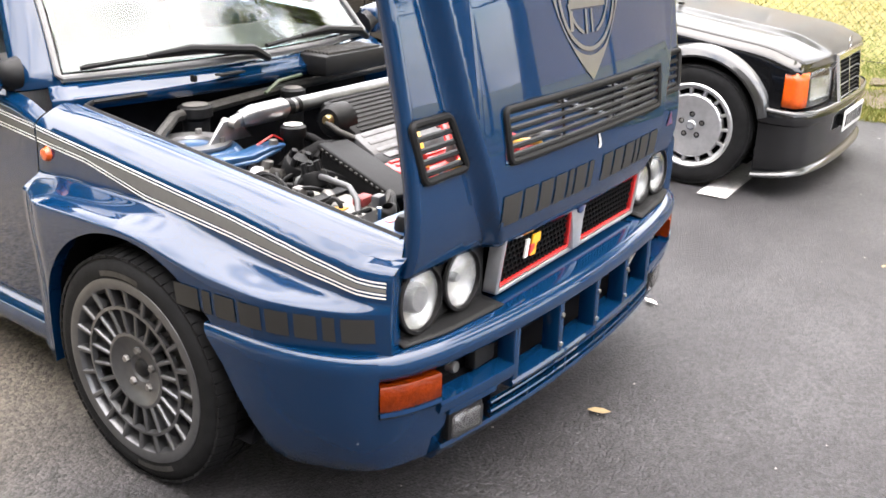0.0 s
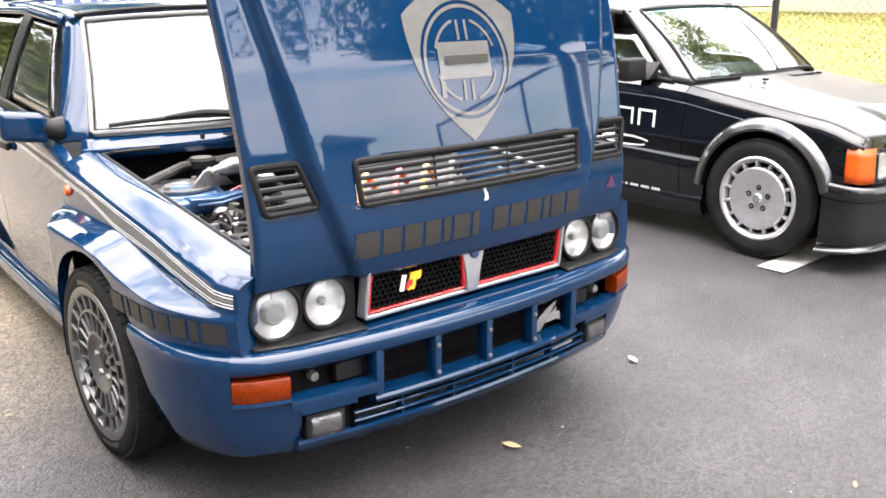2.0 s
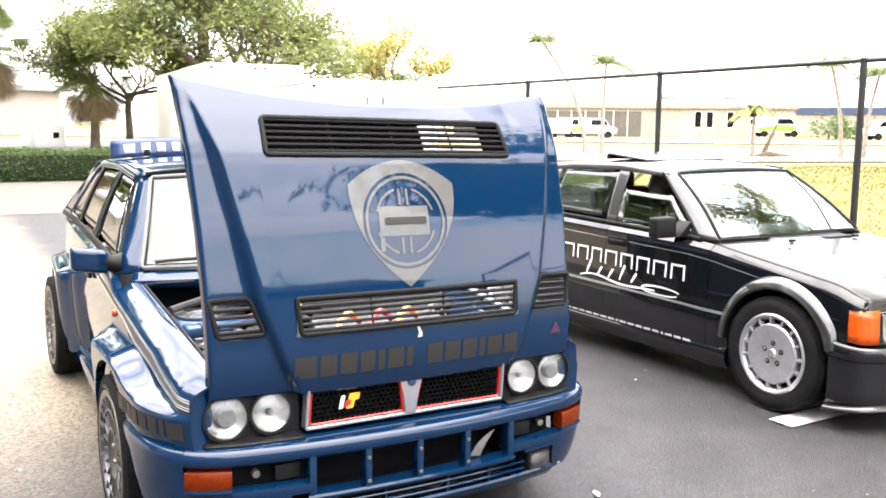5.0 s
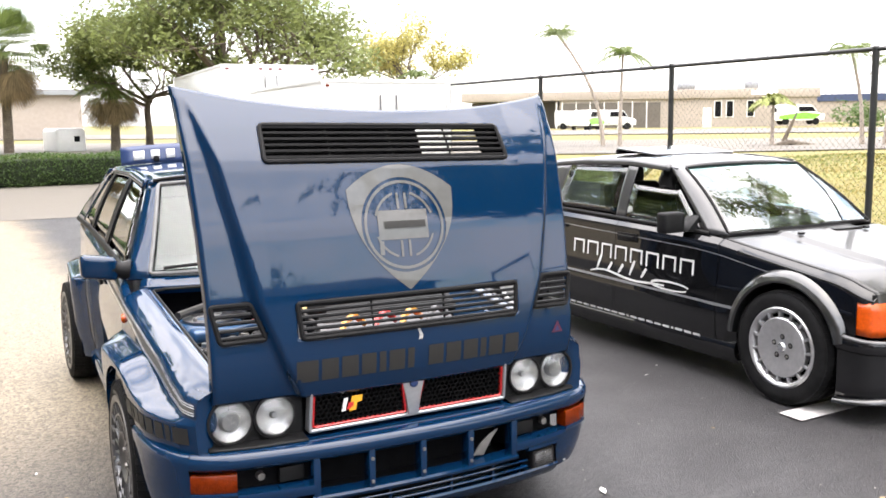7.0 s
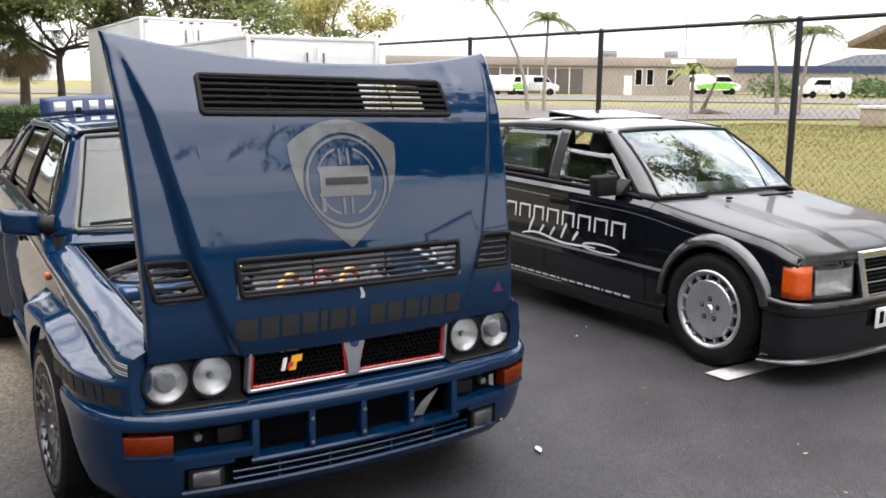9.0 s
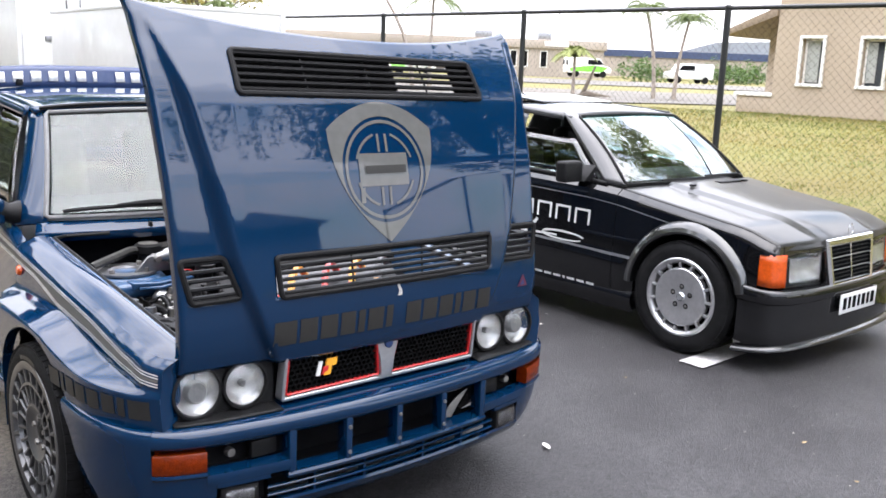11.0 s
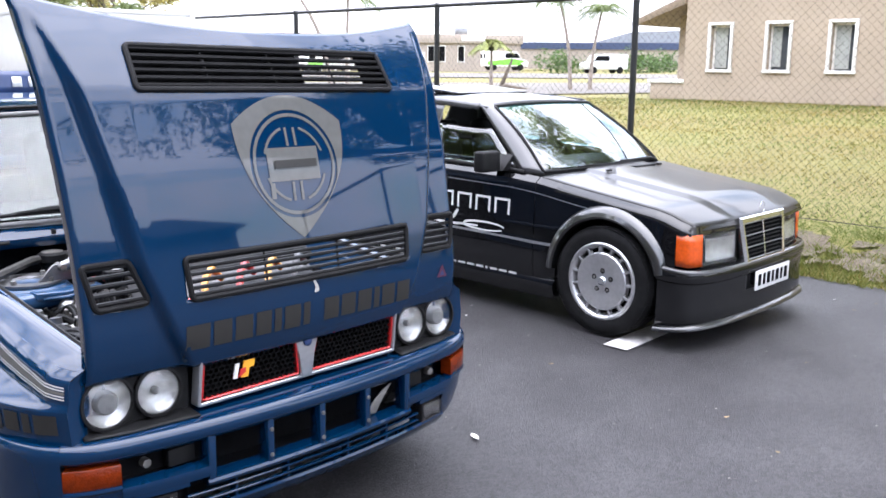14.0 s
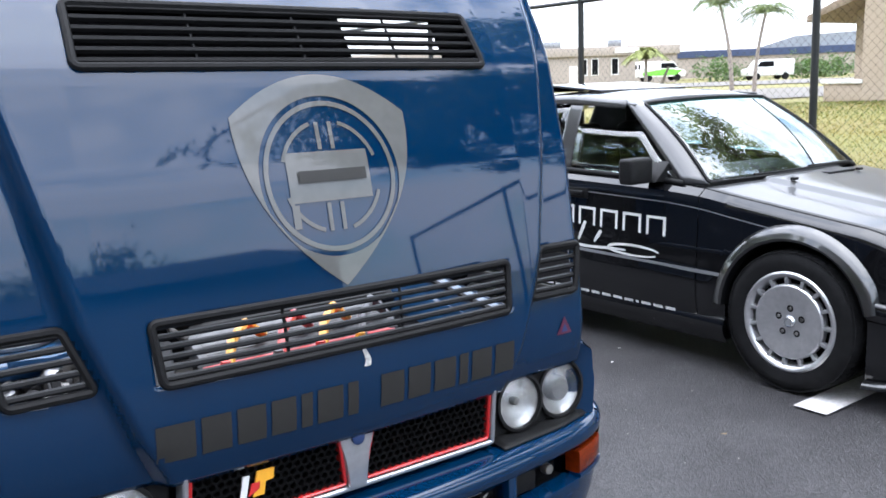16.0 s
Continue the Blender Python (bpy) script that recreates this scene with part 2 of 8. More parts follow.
def sunlit_tan(m, colour):
    """Sunlight put into the colour as pale tan over the lot's sunny end, thinning out raggedly towards the bays."""
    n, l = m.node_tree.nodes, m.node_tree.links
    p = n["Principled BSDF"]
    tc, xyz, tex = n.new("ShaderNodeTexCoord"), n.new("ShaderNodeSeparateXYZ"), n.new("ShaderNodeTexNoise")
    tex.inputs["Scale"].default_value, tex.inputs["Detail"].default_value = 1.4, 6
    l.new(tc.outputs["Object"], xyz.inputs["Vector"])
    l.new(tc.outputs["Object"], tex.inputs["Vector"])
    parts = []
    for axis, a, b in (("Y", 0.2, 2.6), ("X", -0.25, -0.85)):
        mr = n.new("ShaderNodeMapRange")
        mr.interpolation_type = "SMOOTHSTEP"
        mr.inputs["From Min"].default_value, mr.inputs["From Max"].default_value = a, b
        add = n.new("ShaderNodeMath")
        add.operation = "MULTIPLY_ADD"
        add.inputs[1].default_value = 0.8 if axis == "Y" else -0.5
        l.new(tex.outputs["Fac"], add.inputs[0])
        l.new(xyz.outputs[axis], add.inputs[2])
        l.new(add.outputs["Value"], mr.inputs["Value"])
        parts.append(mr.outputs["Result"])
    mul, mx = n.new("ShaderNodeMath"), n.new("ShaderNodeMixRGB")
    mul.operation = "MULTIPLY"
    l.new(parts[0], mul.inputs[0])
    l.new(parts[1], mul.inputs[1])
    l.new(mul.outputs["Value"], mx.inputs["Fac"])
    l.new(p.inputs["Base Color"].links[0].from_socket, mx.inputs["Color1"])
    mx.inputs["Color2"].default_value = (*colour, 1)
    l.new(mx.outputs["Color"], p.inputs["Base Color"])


# the sunlit end's brightness goes into the asphalt colour
sunlit_tan(ASPHALT, (0.198, 0.164, 0.117))


def aggregate(m, scale=95.0, low=0.45, high=1.75, depth=0.5):
    """Stones of mixed tone bound in the surface, each a little proud."""
    n, l = m.node_tree.nodes, m.node_tree.links
    p = n["Principled BSDF"]
    tc, cells, grey, mr, mu = n.new("ShaderNodeTexCoord"), n.new("ShaderNodeTexVoronoi"), n.new("ShaderNodeSeparateColor"), n.new("ShaderNodeMapRange"), n.new("ShaderNodeVectorMath")
    cells.inputs["Scale"].default_value = scale
    l.new(tc.outputs["Object"], cells.inputs["Vector"])
    l.new(cells.outputs["Color"], grey.inputs["Color"])
    mr.inputs["To Min"].default_value, mr.inputs["To Max"].default_value = low, high
    l.new(grey.outputs["Red"], mr.inputs["Value"])
    mu.operation = "SCALE"
    l.new(p.inputs["Base Color"].links[0].from_socket, mu.inputs[0])
    l.new(mr.outputs["Result"], mu.inputs["Scale"])
    l.new(mu.outputs["Vector"], p.inputs["Base Color"])
    bp = n.new("ShaderNodeBump")
    bp.invert = True
    bp.inputs["Strength"].default_value, bp.inputs["Distance"].default_value = depth, 0.006
    l.new(cells.outputs["Distance"], bp.inputs["Height"])
    l.new(p.inputs["Normal"].links[0].from_socket, bp.inputs["Normal"])
    l.new(bp.outputs["Normal"], p.inputs["Normal"])


aggregate(ASPHALT)


def leafy(m, share=0.45):
    """Lets light through thin leaves."""
    n, l = m.node_tree.nodes, m.node_tree.links
    p, out = n["Principled BSDF"], n["Material Output"]
    tr, mx = n.new("ShaderNodeBsdfTranslucent"), n.new("ShaderNodeMixShader")
    mx.inputs["Fac"].default_value = share
    if p.inputs["Base Color"].links:
        l.new(p.inputs["Base Color"].links[0].from_socket, tr.inputs["Color"])
    l.new(p.outputs["BSDF"], mx.inputs[1])
    l.new(tr.outputs["BSDF"], mx.inputs[2])
    l.new(mx.outputs["Shader"], out.inputs["Surface"])


for m_ in (LEAF, PALM, BLADE, HEDGE, GREEN_BLADE, YELLOW_LEAF):
    leafy(m_)


# ---- mesh helpers ----
def part(name, bm, material, parent=None, label="", sharp=38, solid=0.0, bevel=0.0, recalc=False):
    """Links a bmesh as one mesh object under a thing or a part."""
    if recalc:
        bmesh.ops.recalc_face_normals(bm, faces=bm.faces)
    me = bpy.data.meshes.new(name)
    bm.to_mesh(me)
    bm.free()
    for p in me.polygons:
        p.use_smooth = True
    me.set_sharp_from_angle(angle=radians(sharp))
    me.materials.append(material)
    ob = new(name, me)
    if parent is not None:
        ob.parent = parent
    if label:
        ob["label"] = label
    if solid:
        md = ob.modifiers.new("thickness", "SOLIDIFY")
        md.thickness, md.offset = solid, -1
    if bevel:
        md = ob.modifiers.new("edge", "BEVEL")
        md.width, md.segments, md.limit_method, md.angle_limit = bevel, 2, "ANGLE", radians(40)
    return ob


def thing(name, label, category, group="", kind="", at=None):
    ob = new(name)
    ob.empty_display_size = 0.1
    if at is not None:
        ob.matrix_world = at
    return tagged(ob, label, category, group, kind)


def lerp(a, b, t):
    return a + (b - a) * t


def smooth(a, b, x):
    t = min(max((x - a) / (b - a), 0.0), 1.0)
    return t * t * (3 - 2 * t)


def curve(x, *knots):
    """Piecewise value through (x, y) knots, eased."""
    if x <= knots[0][0]:
        return knots[0][1]
    for (x0, y0), (x1, y1) in zip(knots, knots[1:]):
        if x <= x1:
            return lerp(y0, y1, (x - x0) / (x1 - x0))
    return knots[-1][1]


def steps(a, b, n):
    return [lerp(a, b, i / n) for i in range(n + 1)]


def grid(fn, us, vs, keep=None, bm=None, flip=False):
    bm = bm or bmesh.new()
    rows = [[bm.verts.new(fn(u, v)) for v in vs] for u in us]
    for i in range(len(us) - 1):
        for j in range(len(vs) - 1):
            if keep and not keep((us[i] + us[i + 1]) / 2, (vs[j] + vs[j + 1]) / 2):
                continue
            q = [rows[i][j], rows[i + 1][j], rows[i + 1][j + 1], rows[i][j + 1]]
            bm.faces.new(q[::-1] if flip else q)
    loose = [v for v in bm.verts if not v.link_faces]
    for v in loose:
        bm.verts.remove(v)
    return bm


def box(sx, sy, sz, m=None, bm=None, bevel=0.0, seg=2):
    bm2 = bmesh.new()
    bmesh.ops.create_cube(bm2, size=1.0, matrix=Matrix.Diagonal((sx, sy, sz, 1)))
    if bevel:
        bmesh.ops.bevel(bm2, geom=list(bm2.edges), offset=bevel, segments=seg, profile=0.5, affect="EDGES", clamp_overlap=True)
    if m is not None:
        bm2.transform(m)
    return merge(bm, bm2)


def merge(bm, other):
    if bm is None:
        return other
    vs = {v: bm.verts.new(v.co) for v in other.verts}
    for f in other.faces:
        bm.faces.new([vs[v] for v in f.verts])
    other.free()
    return bm


def lathe(profile, seg=40, m=None, bm=None, arc=360.0):
    """Turns a profile of (radius, height) about the local x axis: height runs along x."""
    b = bmesh.new()
    full = arc >= 360
    n = seg if full else seg + 1
    rings = []
    for i in range(n):
        a = radians(arc) * i / seg
        rings.append([b.verts.new((h, r * math.cos(a), r * math.sin(a))) for r, h in profile])
    for i in range(seg):
        p, q = rings[i], rings[(i + 1) % n]
        for j in range(len(profile) - 1):
            b.faces.new((p[j], q[j], q[j + 1], p[j + 1]))
    bmesh.ops.remove_doubles(b, verts=b.verts, dist=1e-6)
    if m is not None:
        b.transform(m)
    return merge(bm, b)


def tube(points, radius, seg=8, bm=None, caps=True):
    """A round bar through the points; radius is a number or one a point."""
    bm = bm or bmesh.new()
    pts = [Vector(p) for p in points]
    rad = radius if isinstance(radius, (list, tuple)) else [radius] * len(pts)
    rings, ref = [], None
    for i, p in enumerate(pts):
        d = (pts[min(i + 1, len(pts) - 1)] - pts[max(i - 1, 0)]).normalized()
        if ref is None:
            ref = d.orthogonal().normalized()
        ref = (ref - d * ref.dot(d))
        ref = ref.normalized() if ref.length > 1e-6 else d.orthogonal().normalized()
        side = d.cross(ref)
        rings.append([bm.verts.new(p + (ref * math.cos(a) + side * math.sin(a)) * rad[i]) for a in [2 * math.pi * k / seg for k in range(seg)]])
    for a, b in zip(rings, rings[1:]):
        for k in range(seg):
            bm.faces.new((a[k], a[(k + 1) % seg], b[(k + 1) % seg], b[k]))
    if caps:
        bm.faces.new(rings[0][::-1])
        bm.faces.new(rings[-1])
    return bm


def prism(outline, depth, m=None, bm=None, bevel=0.0):
    """A flat outline in local x, z pushed along y by depth."""
    b = bmesh.new()
    front = [b.verts.new((x, 0, z)) for x, z in outline]
    f = b.faces.new(front)
    out = bmesh.ops.extrude_face_region(b, geom=[f])
    bmesh.ops.translate(b, vec=(0, depth, 0), verts=[v for v in out["geom"] if isinstance(v, bmesh.types.BMVert)])
    bmesh.ops.recalc_face_normals(b, faces=b.faces)
    if bevel:
        bmesh.ops.bevel(b, geom=list(b.edges), offset=bevel, segments=2, profile=0.5, affect="EDGES", clamp_overlap=True)
    if m is not None:
        b.transform(m)
    return merge(bm, b)


def sweep(path, profile, bm=None, caps=True):
    """path: list of (x, y, nx, ny) in plan; profile: list of (outward, z)."""
    bm = bm or bmesh.new()
    rows = [[bm.verts.new((x + nx * o, y + ny * o, z)) for o, z in profile] for x, y, nx, ny in path]
    for a, b in zip(rows, rows[1:]):
        for j in range(len(profile) - 1):
            bm.faces.new((a[j], b[j], b[j + 1], a[j + 1]))
    if caps and len(profile) > 3:
        bm.faces.new(rows[0][::-1])
        bm.faces.new(rows[-1])
    return bm


def mirror_x(bm):
    bm.transform(Matrix.Diagonal((-1, 1, 1, 1)))
    bmesh.ops.reverse_faces(bm, faces=bm.faces)
    return bm


def ground_z(x, y):
    """Height of the land: level lot, a bank up to the fence, gently rising ground behind."""
    r = math.hypot(x + 1.4, y + 3.5)
    far = min(0.016 * max(0.0, r - 9), 0.62)
    bank = 0.215 * smooth(4.75, 5.6, x) + 0.36 * smooth(7, 22, x)
    w = smooth(9, 22, y)
    return lerp(max(bank, 0.0) if x > 4.75 else 0.0, far, w) if y > 9 else bank


# ---- blue hatchback with its bonnet up ----
def soften(knots, width=0.05):
    return lambda z: (curve(z - width, *knots) + curve(z, *knots) * 2 + curve(z + width, *knots)) / 4


hood_y = soften([(0.60, -0.700), (0.655, -0.722), (0.70, -0.738), (0.78, -0.746), (0.85, -0.742), (0.965, -0.727), (1.2, -0.687), (1.42, -0.625), (1.53, -0.555), (1.60, -0.497), (1.70, -0.405)], 0.03)
hood_hw = lambda z: curve(z, (0.66, 0.70), (1.0, 0.703), (1.66, 0.728))
crease_x = lambda z: curve(z, (0.66, 0.40), (0.75, 0.445), (0.97, 0.525), (1.42, 0.62), (1.60, 0.675))
crease_w = lambda z: curve(z, (0.70, 0.030), (0.97, 0.038), (1.3, 0.040), (1.5, 0.032), (1.62, 0.014))
crease_d = lambda z: curve(z, (0.66, 0.035), (0.97, 0.042), (1.4, 0.046), (1.56, 0.022), (1.62, 0.0))


def hood_at(x, z, off=0.0):
    """A place on the bonnet's outer face; off lifts it towards the front."""
    a = abs(x)
    out = smooth(crease_x(z), crease_x(z) + crease_w(z), a)
    y = hood_y(z) + crease_d(z) * out - 0.014 * (1 - min(a / 0.5, 1) ** 2)
    y += 0.03 * smooth(hood_hw(z) - 0.02, hood_hw(z) + 0.004, a) ** 2
    return Vector((x, y - off, z - 0.018 * x * (z - 0.66)))


VENTS = {"upper": ((-0.468, 0.438), (1.418, 1.535)), "lower": ((-0.418, 0.418), (0.852, 0.966))}


def small_vent(s, u, v):
    """Corner vents: a slanted four-sided field, u along x from outside in, v upwards."""
    lo, hi = lerp(-0.665, -0.515, u), lerp(-0.690, -0.560, u)
    return s * -lerp(lo, hi, v), lerp(0.856, 0.972, v)


def in_vent(x, z):
    z += 0.018 * x * (z - 0.66)
    for (x0, x1), (z0, z1) in VENTS.values():
        if x0 < x < x1 and z0 < z < z1:
            return True
    if 0.856 < z < 0.972:
        v = (z - 0.856) / 0.116
        return lerp(0.515, 0.560, v) < abs(x) < lerp(0.665, 0.690, v)
    return False


def strip_on_hood(bm, p0, p1, half, depth, lift, n=14):
    """A bar laid on the bonnet from p0 to p1 (x, z), half its height, with depth behind its face."""
    rows = []
    for i in range(n + 1):
        x, z = lerp(p0[0], p1[0], i / n), lerp(p0[1], p1[1], i / n)
        c = hood_at(x, z, lift)
        rows.append([bm.verts.new(c + Vector(d)) for d in ((0, 0, half), (0, -0.002, 0), (0, 0.004, -half), (0, depth, -half * 0.4), (0, depth, half * 1.2))])
    for a, b in zip(rows, rows[1:]):
        for j in range(5):
            bm.faces.new((a[j], b[j], b[(j + 1) % 5], a[(j + 1) % 5]))
    bm.faces.new(rows[0]), bm.faces.new(rows[-1][::-1])
    return bm


def rounded_loop(corners, r=0.014, n=4, per=10):
    out, k = [], len(corners)
    for i in range(k):
        p, a, b = (Vector(corners[j % k]) for j in (i, i - 1, i + 1))
        pa, pb = p + (a - p).normalized() * r, p + (b - p).normalized() * r
        for t in steps(0, 1, n):
            out.append(pa * (1 - t) ** 2 + p * 2 * t * (1 - t) + pb * t * t)
        q = Vector(corners[(i + 1) % k])
        end = q + (p - q).normalized() * r
        out += [pb.lerp(end, t) for t in steps(0, 1, per)[1:-1]]
    return out


def vent(parent, name, corners, bars, posts, half=0.0062, deep=0.016):
    """Frame, slats and uprights of one bonnet vent; corners run bottom left, bottom right, top right, top left."""
    root = new(name)
    root.parent = parent
    loop = [hood_at(p[0], p[1], 0.003) for p in rounded_loop(corners)]
    part("frame", tube(loop + loop[:2], 0.0085, 8, caps=False), VENT, root)
    bl, br, tr, tl = (Vector(c) for c in corners)
    for i in range(bars):
        v = (i + 0.55) / bars
        part("slat", strip_on_hood(bmesh.new(), bl.lerp(tl, v), br.lerp(tr, v), half, deep, 0.002), VENT, root)
    for u in posts:
        part("upright", tube([hood_at(*bl.lerp(br, u).lerp(tl.lerp(tr, u), k), -0.008) for k in (0.02, 0.5, 0.98)], 0.0035, 6), VENT, root)
    return root


blue_car = thing("hatchback_car", "dark blue boxy rally hatchback parked with bonnet raised on asphalt", "car")

# bonnet, hinged at the nose
bonnet_us = sorted({round(u, 4) for u in steps(-1, 1, 190)} | {-0.99, 0.99})
bonnet_vs = steps(0, 1, 110)


def bonnet_pt(u, v):
    zb, zt = 0.658 - 0.010 * (1 - u * u), 1.660 - 0.072 * (1 - abs(u) ** 2.2)
    z = lerp(zb, zt, v)
    return hood_at(u * hood_hw(z), z)


def bonnet_keep(u, v):
    p = bonnet_pt(u, v)
    return not in_vent(p.x, p.z)


bonnet = part("bonnet", grid(bonnet_pt, bonnet_us, bonnet_vs, bonnet_keep), BLUE, blue_car, "raised blue bonnet with vents and a bulge", 50, solid=0.016)
for key, bars in (("upper", 6), ("lower", 6)):
    (x0, x1), (z0, z1) = VENTS[key]
    k = 0.008 if key == "upper" else -0.010
    vent(bonnet, "bonnet_vent", [(x0 - k, z0), (x1 + k, z0), (x1, z1), (x0, z1)], bars, (0.25, 0.5, 0.75) if key == "upper" else (0.31, 0.64), *((0.0062, 0.016) if key == "upper" else (0.0052, 0.009)))
for s in (-1, 1):
    cs = [small_vent(s, *c) for c in ((0, 0), (1, 0), (1, 1), (0, 1))]
    vent(bonnet, "bonnet_vent", cs, 5, (), 0.0055, 0.009)
# inner frame of the bonnet, its shade behind the upper vent put into DARK
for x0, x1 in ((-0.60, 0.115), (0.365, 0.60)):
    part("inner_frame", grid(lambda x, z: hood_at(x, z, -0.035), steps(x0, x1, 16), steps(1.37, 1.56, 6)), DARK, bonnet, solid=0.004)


# emblem on the bonnet: shield, rings, cross and banner as plain shapes
def hood_patch(bm, fn, us, vs):
    return grid(lambda u, v: hood_at(*fn(u, v), 0.0025), us, vs, bm=bm)


EX, EZ = -0.012, 1.198
outline = [(0.200 * t, 0.203 - 0.080 * t * t) for t in steps(0, 1, 12)] + [(0.200 * (1 - t ** 2.3), 0.123 - 0.343 * t) for t in steps(0, 1, 24)[1:]]
outline = outline + [(-x, z) for x, z in reversed(outline[1:-1])]
outline.append(outline[0])


def ring_sector(r0, r1, a0, a1, n):
    return hood_patch(bmesh.new(), lambda a, k: (EX + lerp(r0, r1, k) * math.sin(a), EZ + lerp(r0, r1, k) * math.cos(a)), steps(a0, a1, n), [0, 1])


def shield_pt(i, k):
    x, z = outline[int(i)]
    d = math.hypot(x, z)
    r = lerp(min(0.160, d - 0.004), d, k)
    return EX + x / d * r, EZ + z / d * r


emblem = new("emblem")
emblem.parent = bonnet
part("shield", hood_patch(bmesh.new(), shield_pt, list(range(len(outline))), steps(0, 1, 4)), SILVER_DECAL, emblem, "matt silver shield")
part("ring", ring_sector(0.140, 0.150, 0, 2 * math.pi, 90), SILVER_DECAL, emblem)
for a0, a1 in ((0.30, 1.25), (1.90, 2.84), (3.44, 4.38), (5.03, 5.98)):
    part("arc", ring_sector(0.106, 0.114, a0, a1, 16), SILVER_DECAL, emblem)
for x0, x1, z0, z1 in ((-0.100, 0.088, -0.048, 0.050), (-0.022, -0.013, -0.108, -0.052), (0.008, 0.017, -0.108, -0.052), (-0.022, -0.013, 0.054, 0.108), (0.008, 0.017, 0.054, 0.108), (-0.100, -0.084, -0.098, -0.052)):
    part("bar", hood_patch(bmesh.new(), lambda u, v: (EX + lerp(x0, x1, u), EZ + lerp(z0, z1, v)), steps(0, 1, 12), steps(0, 1, 5)), SILVER_DECAL, emblem)
word = hood_patch(bmesh.new(), lambda u, v: (EX - 0.078 + 0.155 * u, EZ + 0.002 + (v - 0.5) * 0.024), steps(0, 1, 10), [0, 0.5, 1])
for vtx in word.verts:
    vtx.co.y -= 0.004
part("word_bar", word, BRONZE_DECAL, emblem)


def word_bars(widths, x0, x1, gap):
    """Start and end of plain bars that stand for letters; 0 is a word space."""
    total = sum(w if w else 0.55 for w in widths) + gap * len(widths)
    k, at = (x1 - x0) / total, x0
    for w in widths:
        if w:
            yield at, at + w * k
        at += (w if w else 0.55) * k + gap * k


for a, b in word_bars([1.25, 1, 1, 0.9, 0.42, 1, 0.42, 0, 1, 1, 1, 0.42, 1, 1], -0.432, 0.432, 0.2):
    part("letter_bar", hood_patch(bmesh.new(), lambda u, v: (lerp(a, b, u), 0.708 + 0.072 * v), steps(0, 1, 3), steps(0, 1, 4)), BRONZE_DECAL, bonnet)

# small triangular sticker low on the bonnet's flank
for name, mt, k in (("sticker", mat("plum_vinyl", (0.075, 0.008, 0.03), 0.4, coat=0.4, vary=0.2, scale=80), 1.0), ("sticker_band", NAVY, 0.45)):
    tri = hood_patch(bmesh.new(), lambda u, v: (0.622 + 0.050 * k * (u - 0.5) * (1 - v), 0.748 + 0.046 * k * v + 0.006 * (k < 1)), steps(0, 1, 4), steps(0, 0.98, 4))
    for vtx in tri.verts:
        vtx.co.y -= 0.001 * (k < 1)
    part(name, tri, mt, bonnet, "dark red triangular sticker" if k == 1.0 else "")

# chipped paint below the lower vent
part("paint_chip", hood_patch(bmesh.new(), lambda u, v: (0.012 + 0.016 * (u - 0.5) * (1 - 0.5 * v) + 0.004 * math.sin(5 * v), 0.806 + 0.040 * v), steps(0, 1, 3), steps(0, 1, 6)), mat("chipped_primer", (0.40, 0.39, 0.37), 0.7, vary=0.4, scale=120), bonnet, "pale chipped paint")

# ---- body sides ----
shoulder = lambda y: curve(y, (-0.66, 0.700), (0.45, 0.846), (0.52, 0.872), (0.7, 0.895), (1.3, 0.925), (2.2, 0.945), (3.1, 0.93))
plan_x = lambda y: curve(y, (-0.70, 0.690), (-0.62, 0.722), (-0.4, 0.752), (0.0, 0.768), (0.45, 0.772), (1.3, 0.775), (2.2, 0.765), (2.8, 0.74), (3.12, 0.70))
WELL_R, HUB_Z = 0.345, 0.305


def flare(y):
    front = smooth(-0.90, -0.42, y) * (1 - 0.50 * smooth(0.30, 0.449, y)) if y < 0.449 else 0
    rear = smooth(1.98, 2.16, y) * (1 - smooth(2.85, 3.1, y)) if y > 1 else 0
    return max(0.104 * front, 0.085 * rear)


def low_edge(y):
    z = 0.505 if y < 0 else 0.21
    for c in (0.0, 2.475):
        d = abs(y - c)
        if d < WELL_R:
            arch = HUB_Z + math.sqrt(WELL_R ** 2 - d * d)
            z = max(z, arch) if (c == 0.0 and y < 0) else max(arch, 0.21)
    return z


def blurred(knots, width):
    return lambda y: sum(curve(y + width * k / 3, *knots) for k in (-3, -2, -1, 0, 1, 2, 3)) / 7


flare_lo = blurred([(-0.66, 0.596), (-0.44, 0.602), (-0.24, 0.616), (-0.06, 0.662)], 0.08)
flare_hi = blurred([(-0.66, 0.620), (-0.44, 0.634), (-0.24, 0.660), (-0.04, 0.704)], 0.08)
# towards the lamps the shelf over the flare runs out into the wing's side
flare_step = lambda y: curve(y, (-0.70, 0.10), (-0.66, 0.24), (-0.55, 0.62), (-0.42, 0.84), (-0.25, 0.95), (0.05, 1.0)) if y < 0.05 else 1.0


def side_x(y, z):
    """Half-width of the body at a height on its side."""
    top = shoulder(y)
    x = plan_x(y) - 0.05 * smooth(top - 0.035, top + 0.012, z) ** 2
    x += 0.012 * math.exp(-((z - 0.62) / 0.12) ** 2)
    x += flare(y) * (1 - flare_step(y) * smooth(flare_lo(y), flare_hi(y), z))
    x -= 0.03 * (1 - smooth(0.20, 0.42, z)) * (1 if y > 0.45 else 0)
    return x


